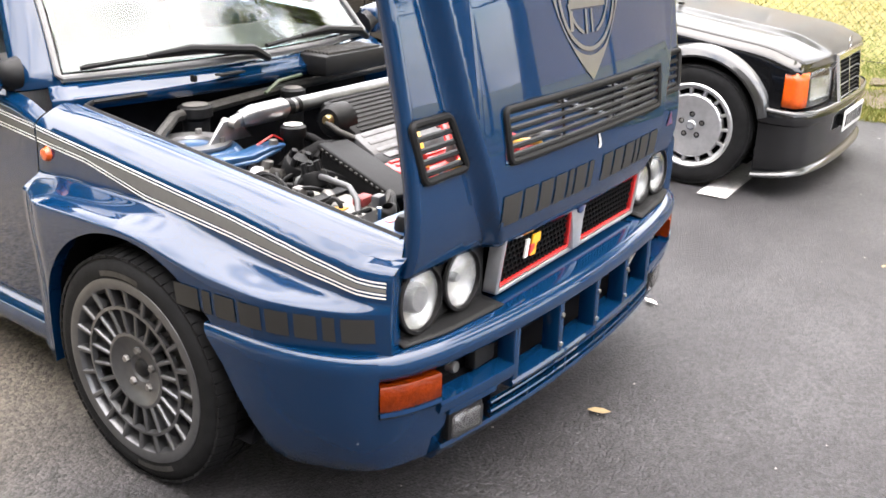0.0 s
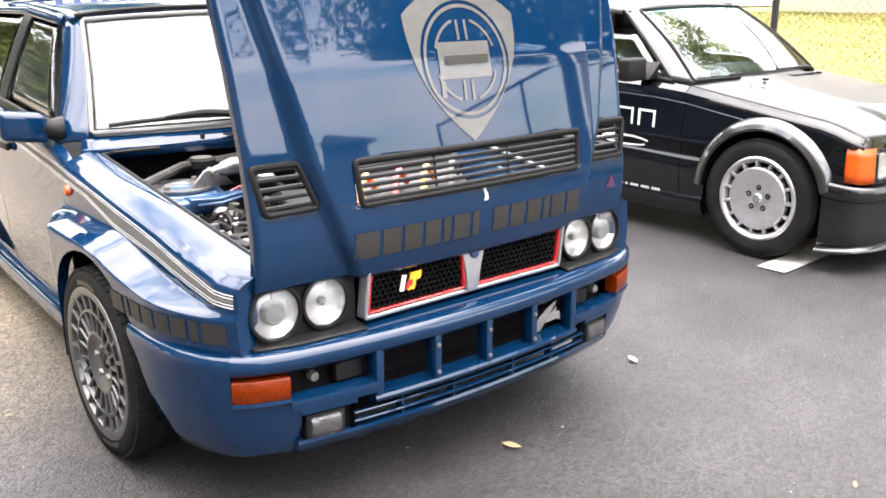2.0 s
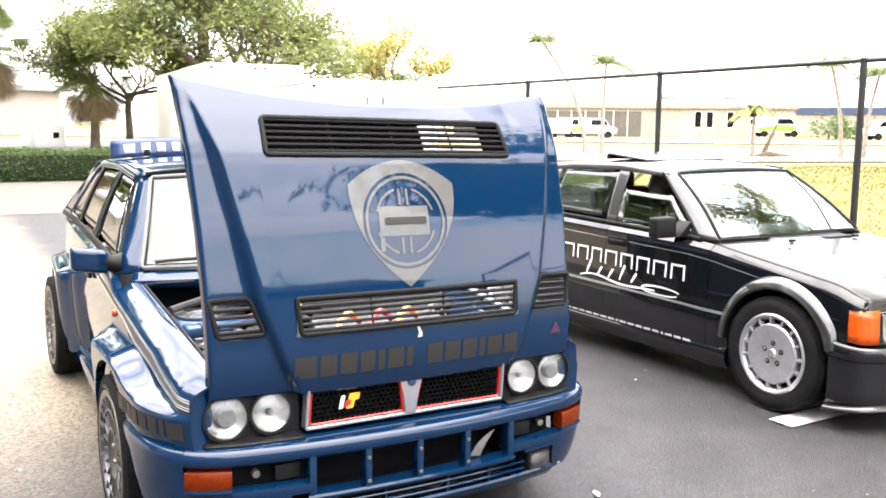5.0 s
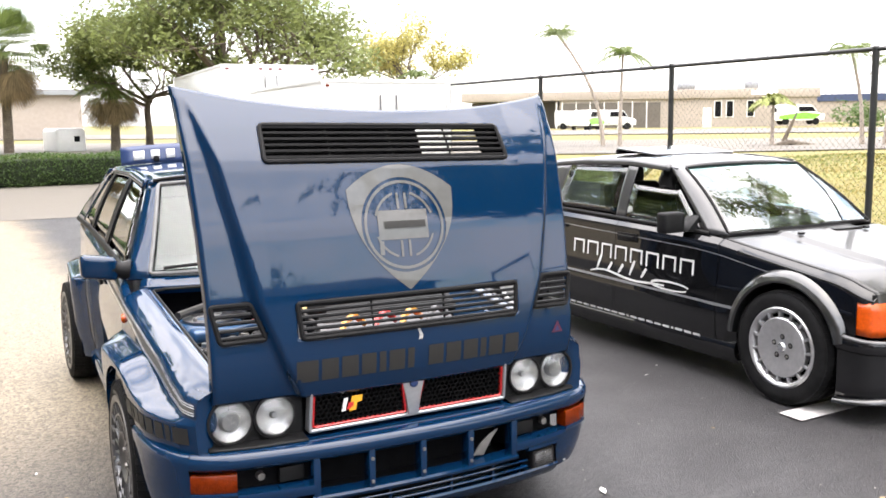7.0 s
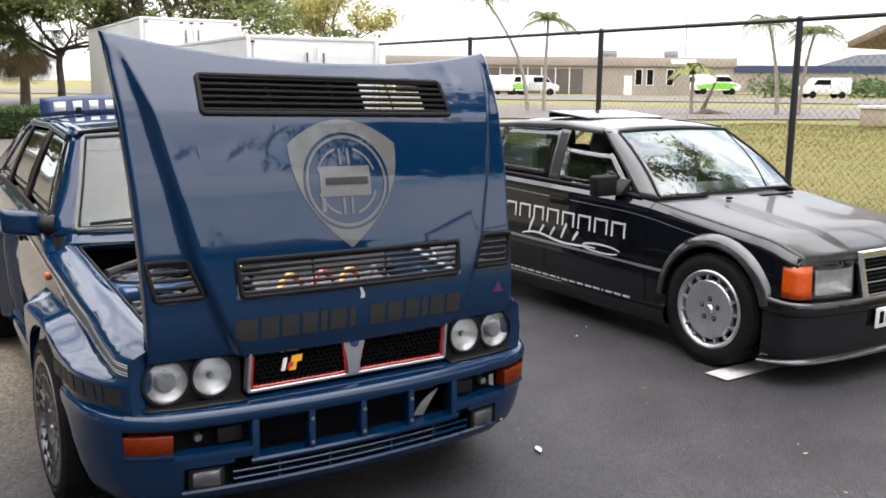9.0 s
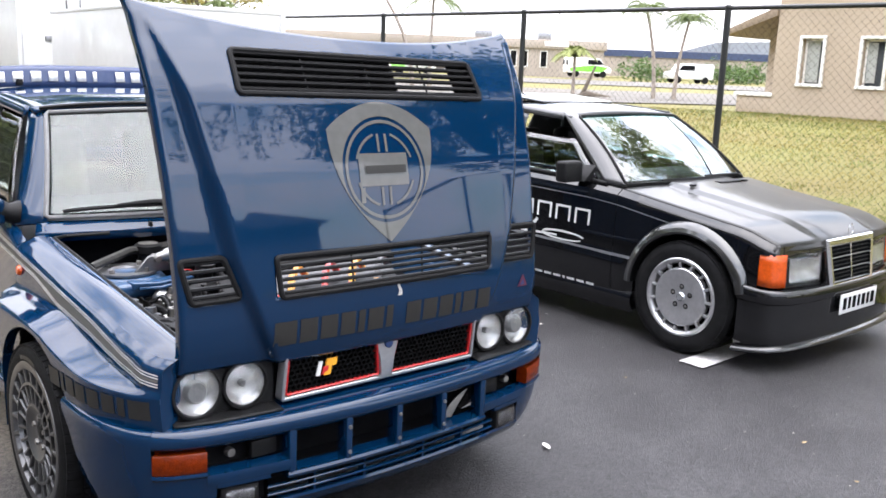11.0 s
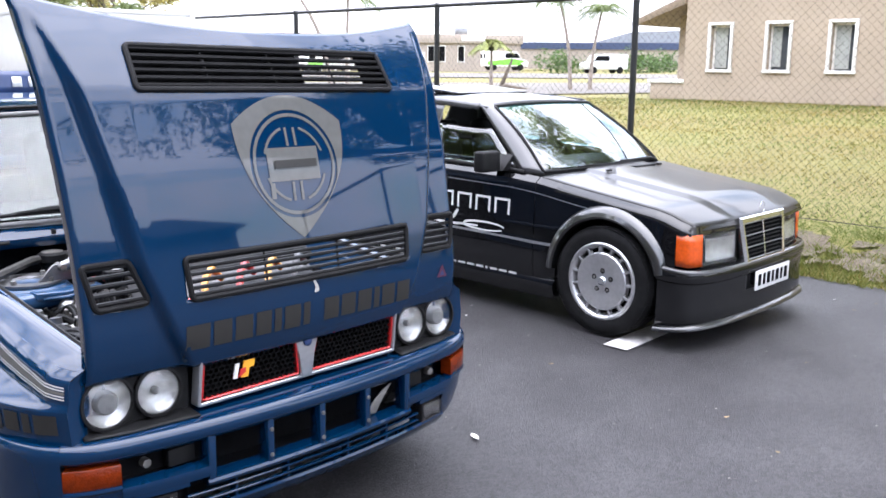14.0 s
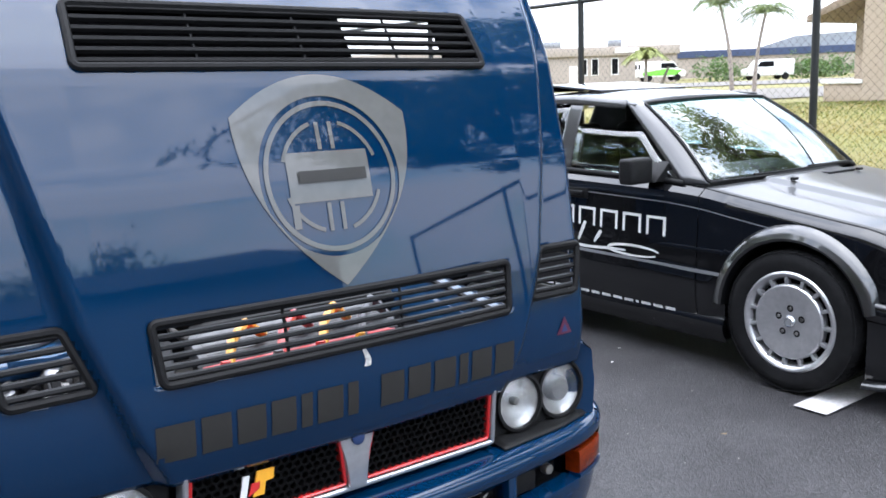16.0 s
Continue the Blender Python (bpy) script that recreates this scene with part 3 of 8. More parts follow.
def side_panel(name, y0, y1, ny, label="", top_extra=0.0):
    ys = steps(y0, y1, ny)
    vs = [0, 0.05, 0.1, 0.15, 0.2, 0.25, 0.3] + steps(0.3, 0.7, 20)[1:] + [0.75, 0.8, 0.85, 0.89, 0.92, 0.95, 0.975, 1.0]

    def pt(y, v):
        lo, top = low_edge(y), shoulder(y) + top_extra
        za, zb = max(lo + 0.002, min(flare_lo(y), top - 0.06)), min(flare_hi(y), top - 0.012)
        zb = max(zb, za + 0.003)
        z = curve(v, (0, lo), (0.3, za), (0.7, zb), (1, top))
        return Vector((-side_x(y, z), y, z))

    for s in (1, -1):
        bm = grid(pt, ys, vs)
        # turned-in lip along the lower edge
        lip = grid(lambda y, k: Vector((-(side_x(y, low_edge(y)) - 0.035 * k), y, low_edge(y) + 0.002 * k)), ys, [0, 1], flip=True)
        bm = merge(bm, lip)
        bmesh.ops.remove_doubles(bm, verts=bm.verts, dist=1e-5)
        ob = part(name, bm if s == 1 else mirror_x(bm), BLUE, blue_car, label)
    return ob


side_panel("front_wing", -0.685, 0.446, 96, "flared blue front wing with grey and white stripes")
side_panel("front_door", 0.452, 1.335, 24, "blue front door")
side_panel("rear_door", 1.341, 2.02, 20, "blue rear door")
side_panel("rear_quarter", 2.026, 3.10, 70, "flared blue rear quarter")
# wing tops and the fronts of the wings beside the lamps
for s in (-1, 1):
    part("wing_top", grid(lambda y, k: Vector((s * lerp(side_x(y, shoulder(y)), curve(y, (-0.68, 0.655), (0.45, 0.668)), k), y, shoulder(y) + 0.018 * math.sin(k * 1.7))), steps(-0.685, 0.446, 30), steps(0, 1, 6), flip=s > 0), BLUE, blue_car)
    part("wing_gutter", grid(lambda y, k: Vector((s * (curve(y, (-0.68, 0.655), (0.45, 0.668)) - 0.02 * min(1, k)), y, shoulder(y) + 0.0178 - 0.05 * max(0, k - 0.3))), steps(-0.66, 0.42, 20), [0, 0.3, 1, 3], flip=s > 0), BLUE_IN, blue_car)
    part("wing_front", grid(lambda z, k: Vector((s * lerp(side_x(-0.685, z), 0.655, k), -0.685 + 0.05 * k * k, z)), steps(0.505, 0.70, 8), steps(0, 1, 4), flip=s < 0), BLUE, blue_car)
    # dark wheel wells
    for cy in (0.0, 2.475):
        well = lathe([(WELL_R + 0.012, 0.0), (WELL_R + 0.012, 0.27), (0.05, 0.28)], 40, Matrix.Translation((-0.825, cy, HUB_Z)))
        for v in well.verts:
            v.co.z = max(v.co.z, 0.20)
        part("wheel_well", well if s < 0 else mirror_x(well), DARK, blue_car)


def on_side(bm, fn, us, vs, s, off=0.0022):
    def pt(u, v):
        y, z = fn(u, v)
        top = shoulder(y)
        return Vector((s * (side_x(y, z) + off), y, z + (0.0015 if z > top - 0.02 else 0)))
    return grid(pt, us, vs, bm=bm, flip=s > 0)


up_line = lambda y: curve(y, (-0.66, 0.666), (-0.364, 0.712), (-0.024, 0.760), (0.45, 0.822), (0.6, 0.836), (1.3, 0.885), (2.9, 0.90))
low_line = lambda y: curve(y, (-0.66, 0.630), (-0.25, 0.676), (0.030, 0.708), (0.10, 0.724), (0.248, 0.757), (0.45, 0.779), (0.6, 0.792), (1.3, 0.845), (2.9, 0.865))
for s in (-1, 1):
    for y0, y1, own in ((-0.675, 0.445, 40), (0.453, 1.333, 12)):
        part("stripe", on_side(bmesh.new(), lambda y, v: (y, lerp(low_line(y) + 0.0135, up_line(y) - 0.0135, v)), steps(y0, y1, own), steps(0, 1, 6), s), GREY_DECAL, blue_car, "grey side stripe")
        for base, sign in ((up_line, -1), (low_line, 1)):
            for k in (0.0, 0.0078):
                part("pinstripe", on_side(bmesh.new(), lambda y, v: (y, base(y) + sign * (k + 0.0036 * v)), steps(y0, y1, own), [0, 1], s), WHITE, blue_car, "white pinstripe")
    for a, b in word_bars([1.25, 0.42, 1, 1, 0.9, 0.8, 0.42, 1], -0.18, -0.672, 0.2):
        part("letter_bar", on_side(bmesh.new(), lambda u, v: (lerp(a, b, u), curve(lerp(a, b, u), (-0.67, 0.534), (-0.44, 0.532), (-0.18, 0.530)) + 0.055 * v), steps(0, 1, 4), steps(0, 1, 5), s), BRONZE_DECAL, blue_car)
    rep = lathe([(0.0, -0.018), (0.014, -0.015), (0.021, -0.002), (0.021, 0.002)], 18, Matrix.Translation((-0.772, 0.405, 0.752)))
    part("side_repeater", rep if s < 0 else mirror_x(rep), AMBER_PALE, blue_car, "small round amber repeater")
    # sills
    sill = grid(lambda y, a: Vector((-(0.735 + 0.05 * math.cos(a)), y, 0.215 + 0.055 * math.sin(a))), steps(0.36, 2.12, 10), steps(-1.8, 1.8, 10))
    part("sill", sill if s < 0 else mirror_x(sill), BLUE, blue_car)


# ---- front bumper ----
def rounded_path(half, n=6):
    pts = [Vector((x, y)) for x, y in half]
    pts = pts + [Vector((-p.x, p.y)) for p in reversed(pts[:-1])]
    out = []
    for i in range(len(pts) - 1):
        p0, p1, p2, p3 = pts[max(i - 1, 0)], pts[i], pts[i + 1], pts[min(i + 2, len(pts) - 1)]
        for k in range(n):
            t = k / n
            out.append(0.5 * ((2 * p1) + (p2 - p0) * t + (2 * p0 - 5 * p1 + 4 * p2 - p3) * t * t + (3 * p1 - p0 - 3 * p2 + p3) * t ** 3))
    out.append(pts[-1])
    rows = []
    for i, p in enumerate(out):
        d = (out[min(i + 1, len(out) - 1)] - out[max(i - 1, 0)]).normalized()
        rows.append((p.x, p.y, d.y, -d.x))
    return rows


BUMPER = rounded_path([(0.872, -0.318), (0.870, -0.42), (0.852, -0.53), (0.815, -0.625), (0.768, -0.680), (0.70, -0.718), (0.60, -0.746), (0.40, -0.776), (0.20, -0.792), (0.0, -0.797)])
if BUMPER[0][2] < 0:
    BUMPER = [(x, y, -nx, -ny) for x, y, nx, ny in BUMPER]


def between(x0, x1, depth=None):
    """The stretch of the bumper's line with x between the two, ends added exactly, on the front part only."""
    rows = [r for r in BUMPER if x0 < r[0] < x1 and r[1] < -0.62]
    for end in (x0, x1):
        near = sorted((r for r in BUMPER if r[1] < -0.60), key=lambda r: abs(r[0] - end))[:2]
        (a, b) = near
        t = (end - a[0]) / (b[0] - a[0]) if abs(b[0] - a[0]) > 1e-6 else 0
        rows.append(tuple(lerp(p, q, t) for p, q in zip(a, b)))
    return sorted(rows, key=lambda r: -r[0])


FOG_BOWL = mat("fog_bowl", (0.17, 0.17, 0.175), 0.2, 0.9, vary=0.3, scale=40, bump=0.4, bump_scale=60)
front_bumper = new("front_bumper")
front_bumper.parent = blue_car
beam = [(-0.19, 0.502), (-0.09, 0.506), (-0.02, 0.507), (-0.006, 0.502), (0.003, 0.492), (0.006, 0.478), (0.004, 0.462), (-0.004, 0.450), (-0.03, 0.446)]
side_prof = [(-0.05, 0.502), (-0.012, 0.506), (-0.002, 0.503), (0.004, 0.492), (0.006, 0.478), (0.004, 0.46), (-0.001, 0.42), (-0.006, 0.36), (-0.016, 0.30), (-0.032, 0.245), (-0.052, 0.205), (-0.085, 0.19)]
part("beam", sweep(between(-0.775, 0.775), beam), BLUE, front_bumper, "blue bumper beam with rounded shelf", 50)
for s in (-1, 1):
    rows = [r for r in BUMPER if s * r[0] > 0.775 or (s * r[0] > 0.7 and r[1] > -0.62)]
    if s > 0:
        rows = rows + [between(0.775, 0.776)[-1]]
    else:
        rows = [between(-0.776, -0.775)[0]] + rows
    be = sweep(rows, side_prof, caps=False)
    for v in be.verts:
        if v.co.y > -0.52:
            k = (v.co.y + 0.52) / 0.202
            v.co.y = -0.52 + k * (curve(v.co.z, (0.16, -0.44), (0.28, -0.385), (0.42, -0.315), (0.50, -0.262)) + 0.52)
    part("bumper_end", be, BLUE, front_bumper, "blue bumper corner", 50)
    # indicator
    rng = (0.640, 0.773) if s > 0 else (-0.773, -0.640)
    part("indicator", sweep(between(*rng), [(-0.04, 0.438), (0.0, 0.438), (0.003, 0.434), (0.003, 0.384), (0.0, 0.379), (-0.04, 0.379)]), AMBER, front_bumper, "amber front indicator lens")
    part("indicator_rim", sweep(between(*rng), [(-0.03, 0.379), (0.005, 0.379), (0.006, 0.370), (0.0, 0.362), (-0.03, 0.360)]), BLUE, front_bumper)
    rng = (0.392, 0.640) if s > 0 else (-0.640, -0.392)
    part("side_recess", sweep(between(*rng), [(-0.03, 0.447), (-0.075, 0.446), (-0.075, 0.368), (-0.04, 0.366)], caps=False), DARK, front_bumper)
    part("recess_sill", sweep(between(*rng), [(-0.045, 0.372), (0.002, 0.368), (0.004, 0.358), (-0.002, 0.335), (-0.03, 0.332)]), BLUE, front_bumper)
    x = s * 0.555
    yb = curve(abs(x), (0.4, -0.776), (0.6, -0.746)) + 0.045
    part("washer_cap", lathe([(0.0, -0.012), (0.012, -0.012), (0.014, -0.006), (0.014, 0.01)], 16, Matrix.Translation((x, yb, 0.408)) @ Matrix.Rotation(radians(90), 4, "Z")), STEEL, front_bumper)
    part("duct_lamp", box(0.085, 0.03, 0.052, Matrix.Translation((s * 0.455, yb - 0.01, 0.405)), bevel=0.006), PLASTIC, front_bumper)
    # corner panel below the indicator with the fog lamp's pocket
    rng = (0.610, 0.776) if s > 0 else (-0.776, -0.610)
    part("lower_corner", sweep(between(*rng), [(-0.02, 0.364), (-0.005, 0.362), (-0.016, 0.30), (-0.032, 0.245), (-0.052, 0.205), (-0.085, 0.19)], caps=False), BLUE, front_bumper)
    rng = (0.455, 0.612) if s > 0 else (-0.612, -0.455)
    part("pocket_back", sweep(between(*rng), [(-0.02, 0.338), (-0.05, 0.332), (-0.05, 0.238), (-0.018, 0.236)], caps=True), DARK, front_bumper)
    part("pocket_top", sweep(between(rng[0], rng[1]), [(-0.05, 0.336), (0.0, 0.336), (-0.002, 0.322), (-0.02, 0.318)]), BLUE, front_bumper)
    fog = new("fog_lamp")
    fog.parent = front_bumper
    m = Matrix.Translation((s * 0.535, -0.716, 0.275)) @ Matrix.Rotation(radians(s * 10), 4, "Z")
    part("housing", box(0.115, 0.05, 0.072, m, bevel=0.008), PLASTIC, fog)
    part("reflector", box(0.088, 0.02, 0.05, m @ Matrix.Translation((0, -0.018, 0)), bevel=0.008), FOG_BOWL, fog, "bright fog lamp reflector")
    part("lens", box(0.098, 0.010, 0.058, m @ Matrix.Translation((0, -0.029, 0)), bevel=0.004), LENS, fog).visible_shadow = False
# middle openings: floor, uprights and bolts
part("opening_back", sweep(between(-0.392, 0.392), [(-0.06, 0.452), (-0.15, 0.45), (-0.15, 0.315), (-0.055, 0.312)], caps=False), DARK, front_bumper)
part("opening_sill", sweep(between(-0.400, 0.400), [(-0.06, 0.328), (0.0, 0.326), (0.004, 0.318), (0.0, 0.308), (-0.04, 0.304)]), BLUE, front_bumper)
for x in (-0.384, -0.192, 0.0, 0.192, 0.384):
    y = curve(abs(x), (0, -0.797), (0.2, -0.792), (0.4, -0.776))
    w = 0.026 if abs(x) > 0.3 else 0.024
    part("upright", box(w, 0.05, 0.150, Matrix.Translation((x, y + 0.024, 0.385)), bevel=0.005), BLUE, front_bumper)
    if abs(x) < 0.3:
        for z in (0.345, 0.425):
            part("bolt", lathe([(0.0, -0.006), (0.006, -0.005), (0.007, 0.003)], 8, Matrix.Translation((x, y - 0.001, z)) @ Matrix.Rotation(radians(90), 4, "Z")), STEEL, front_bumper)
part("torn_foil", prism([(-0.045, -0.05), (0.0, -0.055), (0.02, 0.0), (0.045, 0.05), (0.01, 0.03), (-0.02, 0.0)], 0.004, Matrix.Translation((0.275, -0.752, 0.385)) @ Matrix.Rotation(radians(15), 4, "X"), bevel=0.001), mat("pale_foil", (0.22, 0.21, 0.20), 0.6, 0.2, vary=0.2, scale=30, bump=0.6, bump_scale=40), front_bumper, "torn pale foil in the duct")
# lower slats and chin
part("lower_back", sweep(between(-0.46, 0.46), [(-0.03, 0.312), (-0.12, 0.310), (-0.12, 0.225)], caps=False), DARK, front_bumper)
for z in (0.286, 0.262):
    part("slat", sweep(between(-0.458, 0.458), [(-0.024, z + 0.002), (-0.014, z + 0.002), (-0.012, z - 0.001), (-0.014, z - 0.005), (-0.024, z - 0.005)]), BLUE, front_bumper)
for x in (-0.3, -0.12, 0.12, 0.3):
    y = curve(abs(x), (0, -0.797), (0.2, -0.792), (0.4, -0.776))
    part("fin", box(0.008, 0.03, 0.07, Matrix.Translation((x, y + 0.034, 0.272))), BLUE, front_bumper)
part("chin", sweep(between(-0.62, 0.62), [(-0.06, 0.240), (-0.020, 0.240), (-0.017, 0.232), (-0.028, 0.214), (-0.050, 0.190), (-0.085, 0.180)]), BLUE, front_bumper, "blue chin of the bumper")
part("undertray", grid(lambda x, k: Vector((x, lerp(-0.60, 0.3, k), 0.195)), steps(-0.6, 0.6, 4), steps(0, 1, 3)), DARK, blue_car)


# ---- lamps and grille ----
def headlamp(x, r, y, z):
    lamp = new("headlamp")
    lamp.parent = blue_car
    m = Matrix.Translation((x, y, z)) @ Matrix.Rotation(radians(90), 4, "Z") @ Matrix.Rotation(radians(4), 4, "Y")
    part("ring", lathe([(r + 0.010, -0.004), (r + 0.009, -0.010), (r + 0.002, -0.011), (r - 0.001, 0.004)], 36, m), PLASTIC, lamp)
    part("reflector", lathe([(r, 0.001), (r * 0.93, 0.007), (r * 0.75, 0.015), (r * 0.5, 0.021), (r * 0.15, 0.024)], 36, m), REFLECTOR, lamp, "bright headlamp bowl")
    part("bulb_shield", lathe([(0.0, -0.004), (r * 0.40, -0.003), (r * 0.48, 0.004), (r * 0.50, 0.024)] if abs(x) > 0.55 else [(0.0, 0.006), (r * 0.12, 0.007), (r * 0.17, 0.012), (r * 0.17, 0.026)], 24, m), mat("shield_grey", (0.16, 0.165, 0.17), 0.35, 0.5, vary=0.15, scale=60), lamp)
    part("lens", lathe([(0.0, -0.020), (r * 0.4, -0.018), (r * 0.75, -0.012), (r * 0.97, -0.003), (r, 0.0), (r * 0.96, 0.001), (r * 0.74, -0.008), (r * 0.4, -0.0135), (0.0, -0.015)], 36, m), LENS, lamp).visible_shadow = False
    return lamp


for s in (-1, 1):
    headlamp(s * 0.636, 0.068, -0.672, 0.592)
    headlamp(s * 0.490, 0.064, -0.680, 0.592)
    plate = bmesh.new()
    # panel with two round holes
    holes = ((0.636, 0.074), (0.490, 0.070))
    plate = grid(lambda x, z: Vector((s * x, -0.668 + 0.05 * max(0, x - 0.6) - 0.07 * max(0, 0.5 - x), z)), steps(0.394, 0.712, 64), steps(0.506, 0.672, 34),
                 keep=lambda x, z: all(math.hypot(x - hx, z - 0.592) > r for hx, r in holes), flip=s > 0)
    part("lamp_panel", plate, PLASTIC, blue_car, "black headlamp panel", solid=0.004)
    part("lamp_sill", grid(lambda x, k: Vector((s * x, lerp(-0.664, curve(x, (0.39, -0.742), (0.6, -0.722), (0.72, -0.690)), k), 0.5125 + 0.010 * (1 - k))), steps(0.394, 0.712, 12), steps(0, 1, 4), flip=s > 0), PLASTIC, blue_car, solid=0.004)
    part("panel_back", grid(lambda x, z: Vector((s * x, -0.60, z)), [0.394, 0.70], [0.50, 0.69]), DARK, blue_car)

GX, GZ0, GZ1 = 0.386, 0.520, 0.680
gy = lambda z: -0.704 - 0.02 * (z - 0.52) / 0.16
grille = new("grille")
grille.parent = blue_car
frame_pts = rounded_loop([(-GX, GZ0), (GX, GZ0), (GX - 0.004, GZ1), (-GX + 0.004, GZ1)], 0.012)


def loop_bar(pts, a, b, y_front, y_back, material, name, label=""):
    """A flat frame bar round a closed loop: from the loop inset a to inset b."""
    bm, n = bmesh.new(), len(pts)
    cen = sum((Vector(p) for p in pts), Vector((0, 0))) / n
    rings = []
    for k, (ins, dy) in enumerate(((a, y_back), (a, y_front + 0.003), (a + 0.003, y_front), (b - 0.003, y_front), (b, y_front + 0.003), (b, y_back))):
        ring = []
        for i in range(n):
            d = (Vector(pts[(i + 1) % n]) - Vector(pts[i - 1])).normalized()
            p = Vector(pts[i]) + Vector((-d.y, d.x)) * ins
            ring.append(bm.verts.new((p.x, gy(p.y) + dy, p.y)))
        rings.append(ring)
    for r0, r1 in zip(rings, rings[1:]):
        for i in range(n):
            bm.faces.new((r0[i], r0[(i + 1) % n], r1[(i + 1) % n], r1[i]))
    return part(name, bm, material, grille, label)


loop_bar(frame_pts, 0.0, 0.012, -0.008, 0.03, SILVER_TRIM, "chrome_frame", "satin silver grille frame")
for s in (-1, 1):
    inner = rounded_loop([(s * 0.022 if s > 0 else -GX + 0.017, GZ0 + 0.017), (GX - 0.017 if s > 0 else -0.022, GZ0 + 0.017), (GX - 0.02 if s > 0 else -0.046, GZ1 - 0.002), (0.046 if s > 0 else -GX + 0.02, GZ1 - 0.002)], 0.01)
    loop_bar(inner, -0.003, 0.004, -0.004, 0.02, RED, "red_liner", "thin red grille outline")
part("centre_bar", prism([(-0.020, GZ0 + 0.01), (0.020, GZ0 + 0.01), (0.030, 0.60), (0.052, GZ1), (-0.052, GZ1), (-0.030, 0.60)], 0.02, Matrix.Translation((0, gy(0.60) - 0.010, 0)), bevel=0.004), SILVER_TRIM, grille, "silver centre bar of the grille")
badge = part("badge", lathe([(0.0, -0.003), (0.012, -0.002), (0.015, 0.0), (0.015, 0.01)], 24, Matrix.Translation((0, gy(0.64) - 0.012, 0.643)) @ Matrix.Rotation(radians(90), 4, "Z")), NAVY, grille)
part("grille_back", grid(lambda x, z: Vector((x, gy(z) + 0.032, z)), steps(-0.38, 0.38, 8), steps(0.52, 0.70, 4)), DARK, grille)
# honeycomb
comb = bmesh.new()
HR = 0.0105
for i in range(-22, 23):
    for j in range(10):
        cx, cz = i * HR * 1.75, 0.540 + j * HR * 1.52 + 0
        cx += HR * 0.875 * (j % 2)
        if 0.03 < abs(cx) < 0.365 and cz < 0.685 and abs(cx) > 0.03 + 0.02 * max(0, (cz - 0.56) / 0.1):
            pts = [(cx + HR * math.sin(math.pi / 3 * k), cz + HR * math.cos(math.pi / 3 * k)) for k in range(6)]
            inn = [(cx + HR * 0.78 * math.sin(math.pi / 3 * k), cz + HR * 0.78 * math.cos(math.pi / 3 * k)) for k in range(6)]
            a = [comb.verts.new((x, gy(z) + 0.004, z)) for x, z in pts]
            b = [comb.verts.new((x, gy(z) + 0.004, z)) for x, z in inn]
            c = [comb.verts.new((x, gy(z) + 0.020, z)) for x, z in inn]
            for k in range(6):
                comb.faces.new((a[k], a[(k + 1) % 6], b[(k + 1) % 6], b[k]))
                comb.faces.new((b[k], b[(k + 1) % 6], c[(k + 1) % 6], c[k]))
tagged(part("mesh", comb, mat("grille_black", (0.004, 0.004, 0.0042), 0.6, spec=0.08, vary=0.2, scale=60), grille, "black honeycomb mesh"), kind="stuff")
bx, bz = -0.235, 0.603
for name, m_, pts in (("white_flash", WHITE, [(-0.034, -0.022), (-0.020, -0.022), (-0.010, 0.022), (-0.024, 0.022)]), ("yellow_flash", YELLOW, [(-0.006, -0.024), (0.018, -0.024), (0.024, 0.002), (0.040, 0.004), (0.044, 0.026), (0.006, 0.026)]), ("red_flash", RED, [(-0.016, -0.020), (0.008, -0.008), (0.010, 0.006), (-0.008, 0.004)])):
    part(name, prism([(bx + x, bz + z) for x, z in pts], 0.005, Matrix.Translation((0, gy(bz) - 0.004 - (0.0025 if name == "red_flash" else 0), 0))), m_, grille)


# ---- wheels ----
def tyre_profile(r, w, rim):
    return [(rim - 0.004, -w * 0.40), (rim + 0.008, -w * 0.475), (rim + (r - rim) * 0.45, -w * 0.5), (r - 0.020, -w * 0.475), (r - 0.006, -w * 0.42), (r, -w * 0.34), (r, w * 0.34), (r - 0.006, w * 0.42), (rim + (r - rim) * 0.5, w * 0.5), (rim - 0.004, w * 0.40)]


def tread(bm, r, w, n):
    """Shallow sipes and grooves on the tyre, as raised blocks between them."""
    for i in range(n):
        a = 2 * math.pi * i / n
        for x0, x1 in ((-0.46, -0.25), (-0.22, -0.03), (0.03, 0.22), (0.25, 0.46)):
            rr = r if abs(x0) < 0.4 and abs(x1) < 0.4 else r
            vs = []
            for da, x, k in ((0.08, x0, 0), (0.92, x0, 0), (0.92, x1, 0), (0.08, x1, 0)):
                ang = a + 2 * math.pi / n * (da + (0.35 if (x0 + x1) > 0 else -0.35) * abs(x))
                drop = 0.008 * max(0, (abs(x) - 0.36) / 0.10) ** 1.5
                vs.append((ang, x * w, rr + 0.005 - drop))
            top = [bm.verts.new((x, q * math.cos(g), q * math.sin(g))) for g, x, q in vs]
            bot = [bm.verts.new((x, (q - 0.007) * math.cos(g), (q - 0.007) * math.sin(g))) for g, x, q in vs]
            bm.faces.new(top)
            for k in range(4):
                bm.faces.new((top[k], bot[k], bot[(k + 1) % 4], top[(k + 1) % 4]))


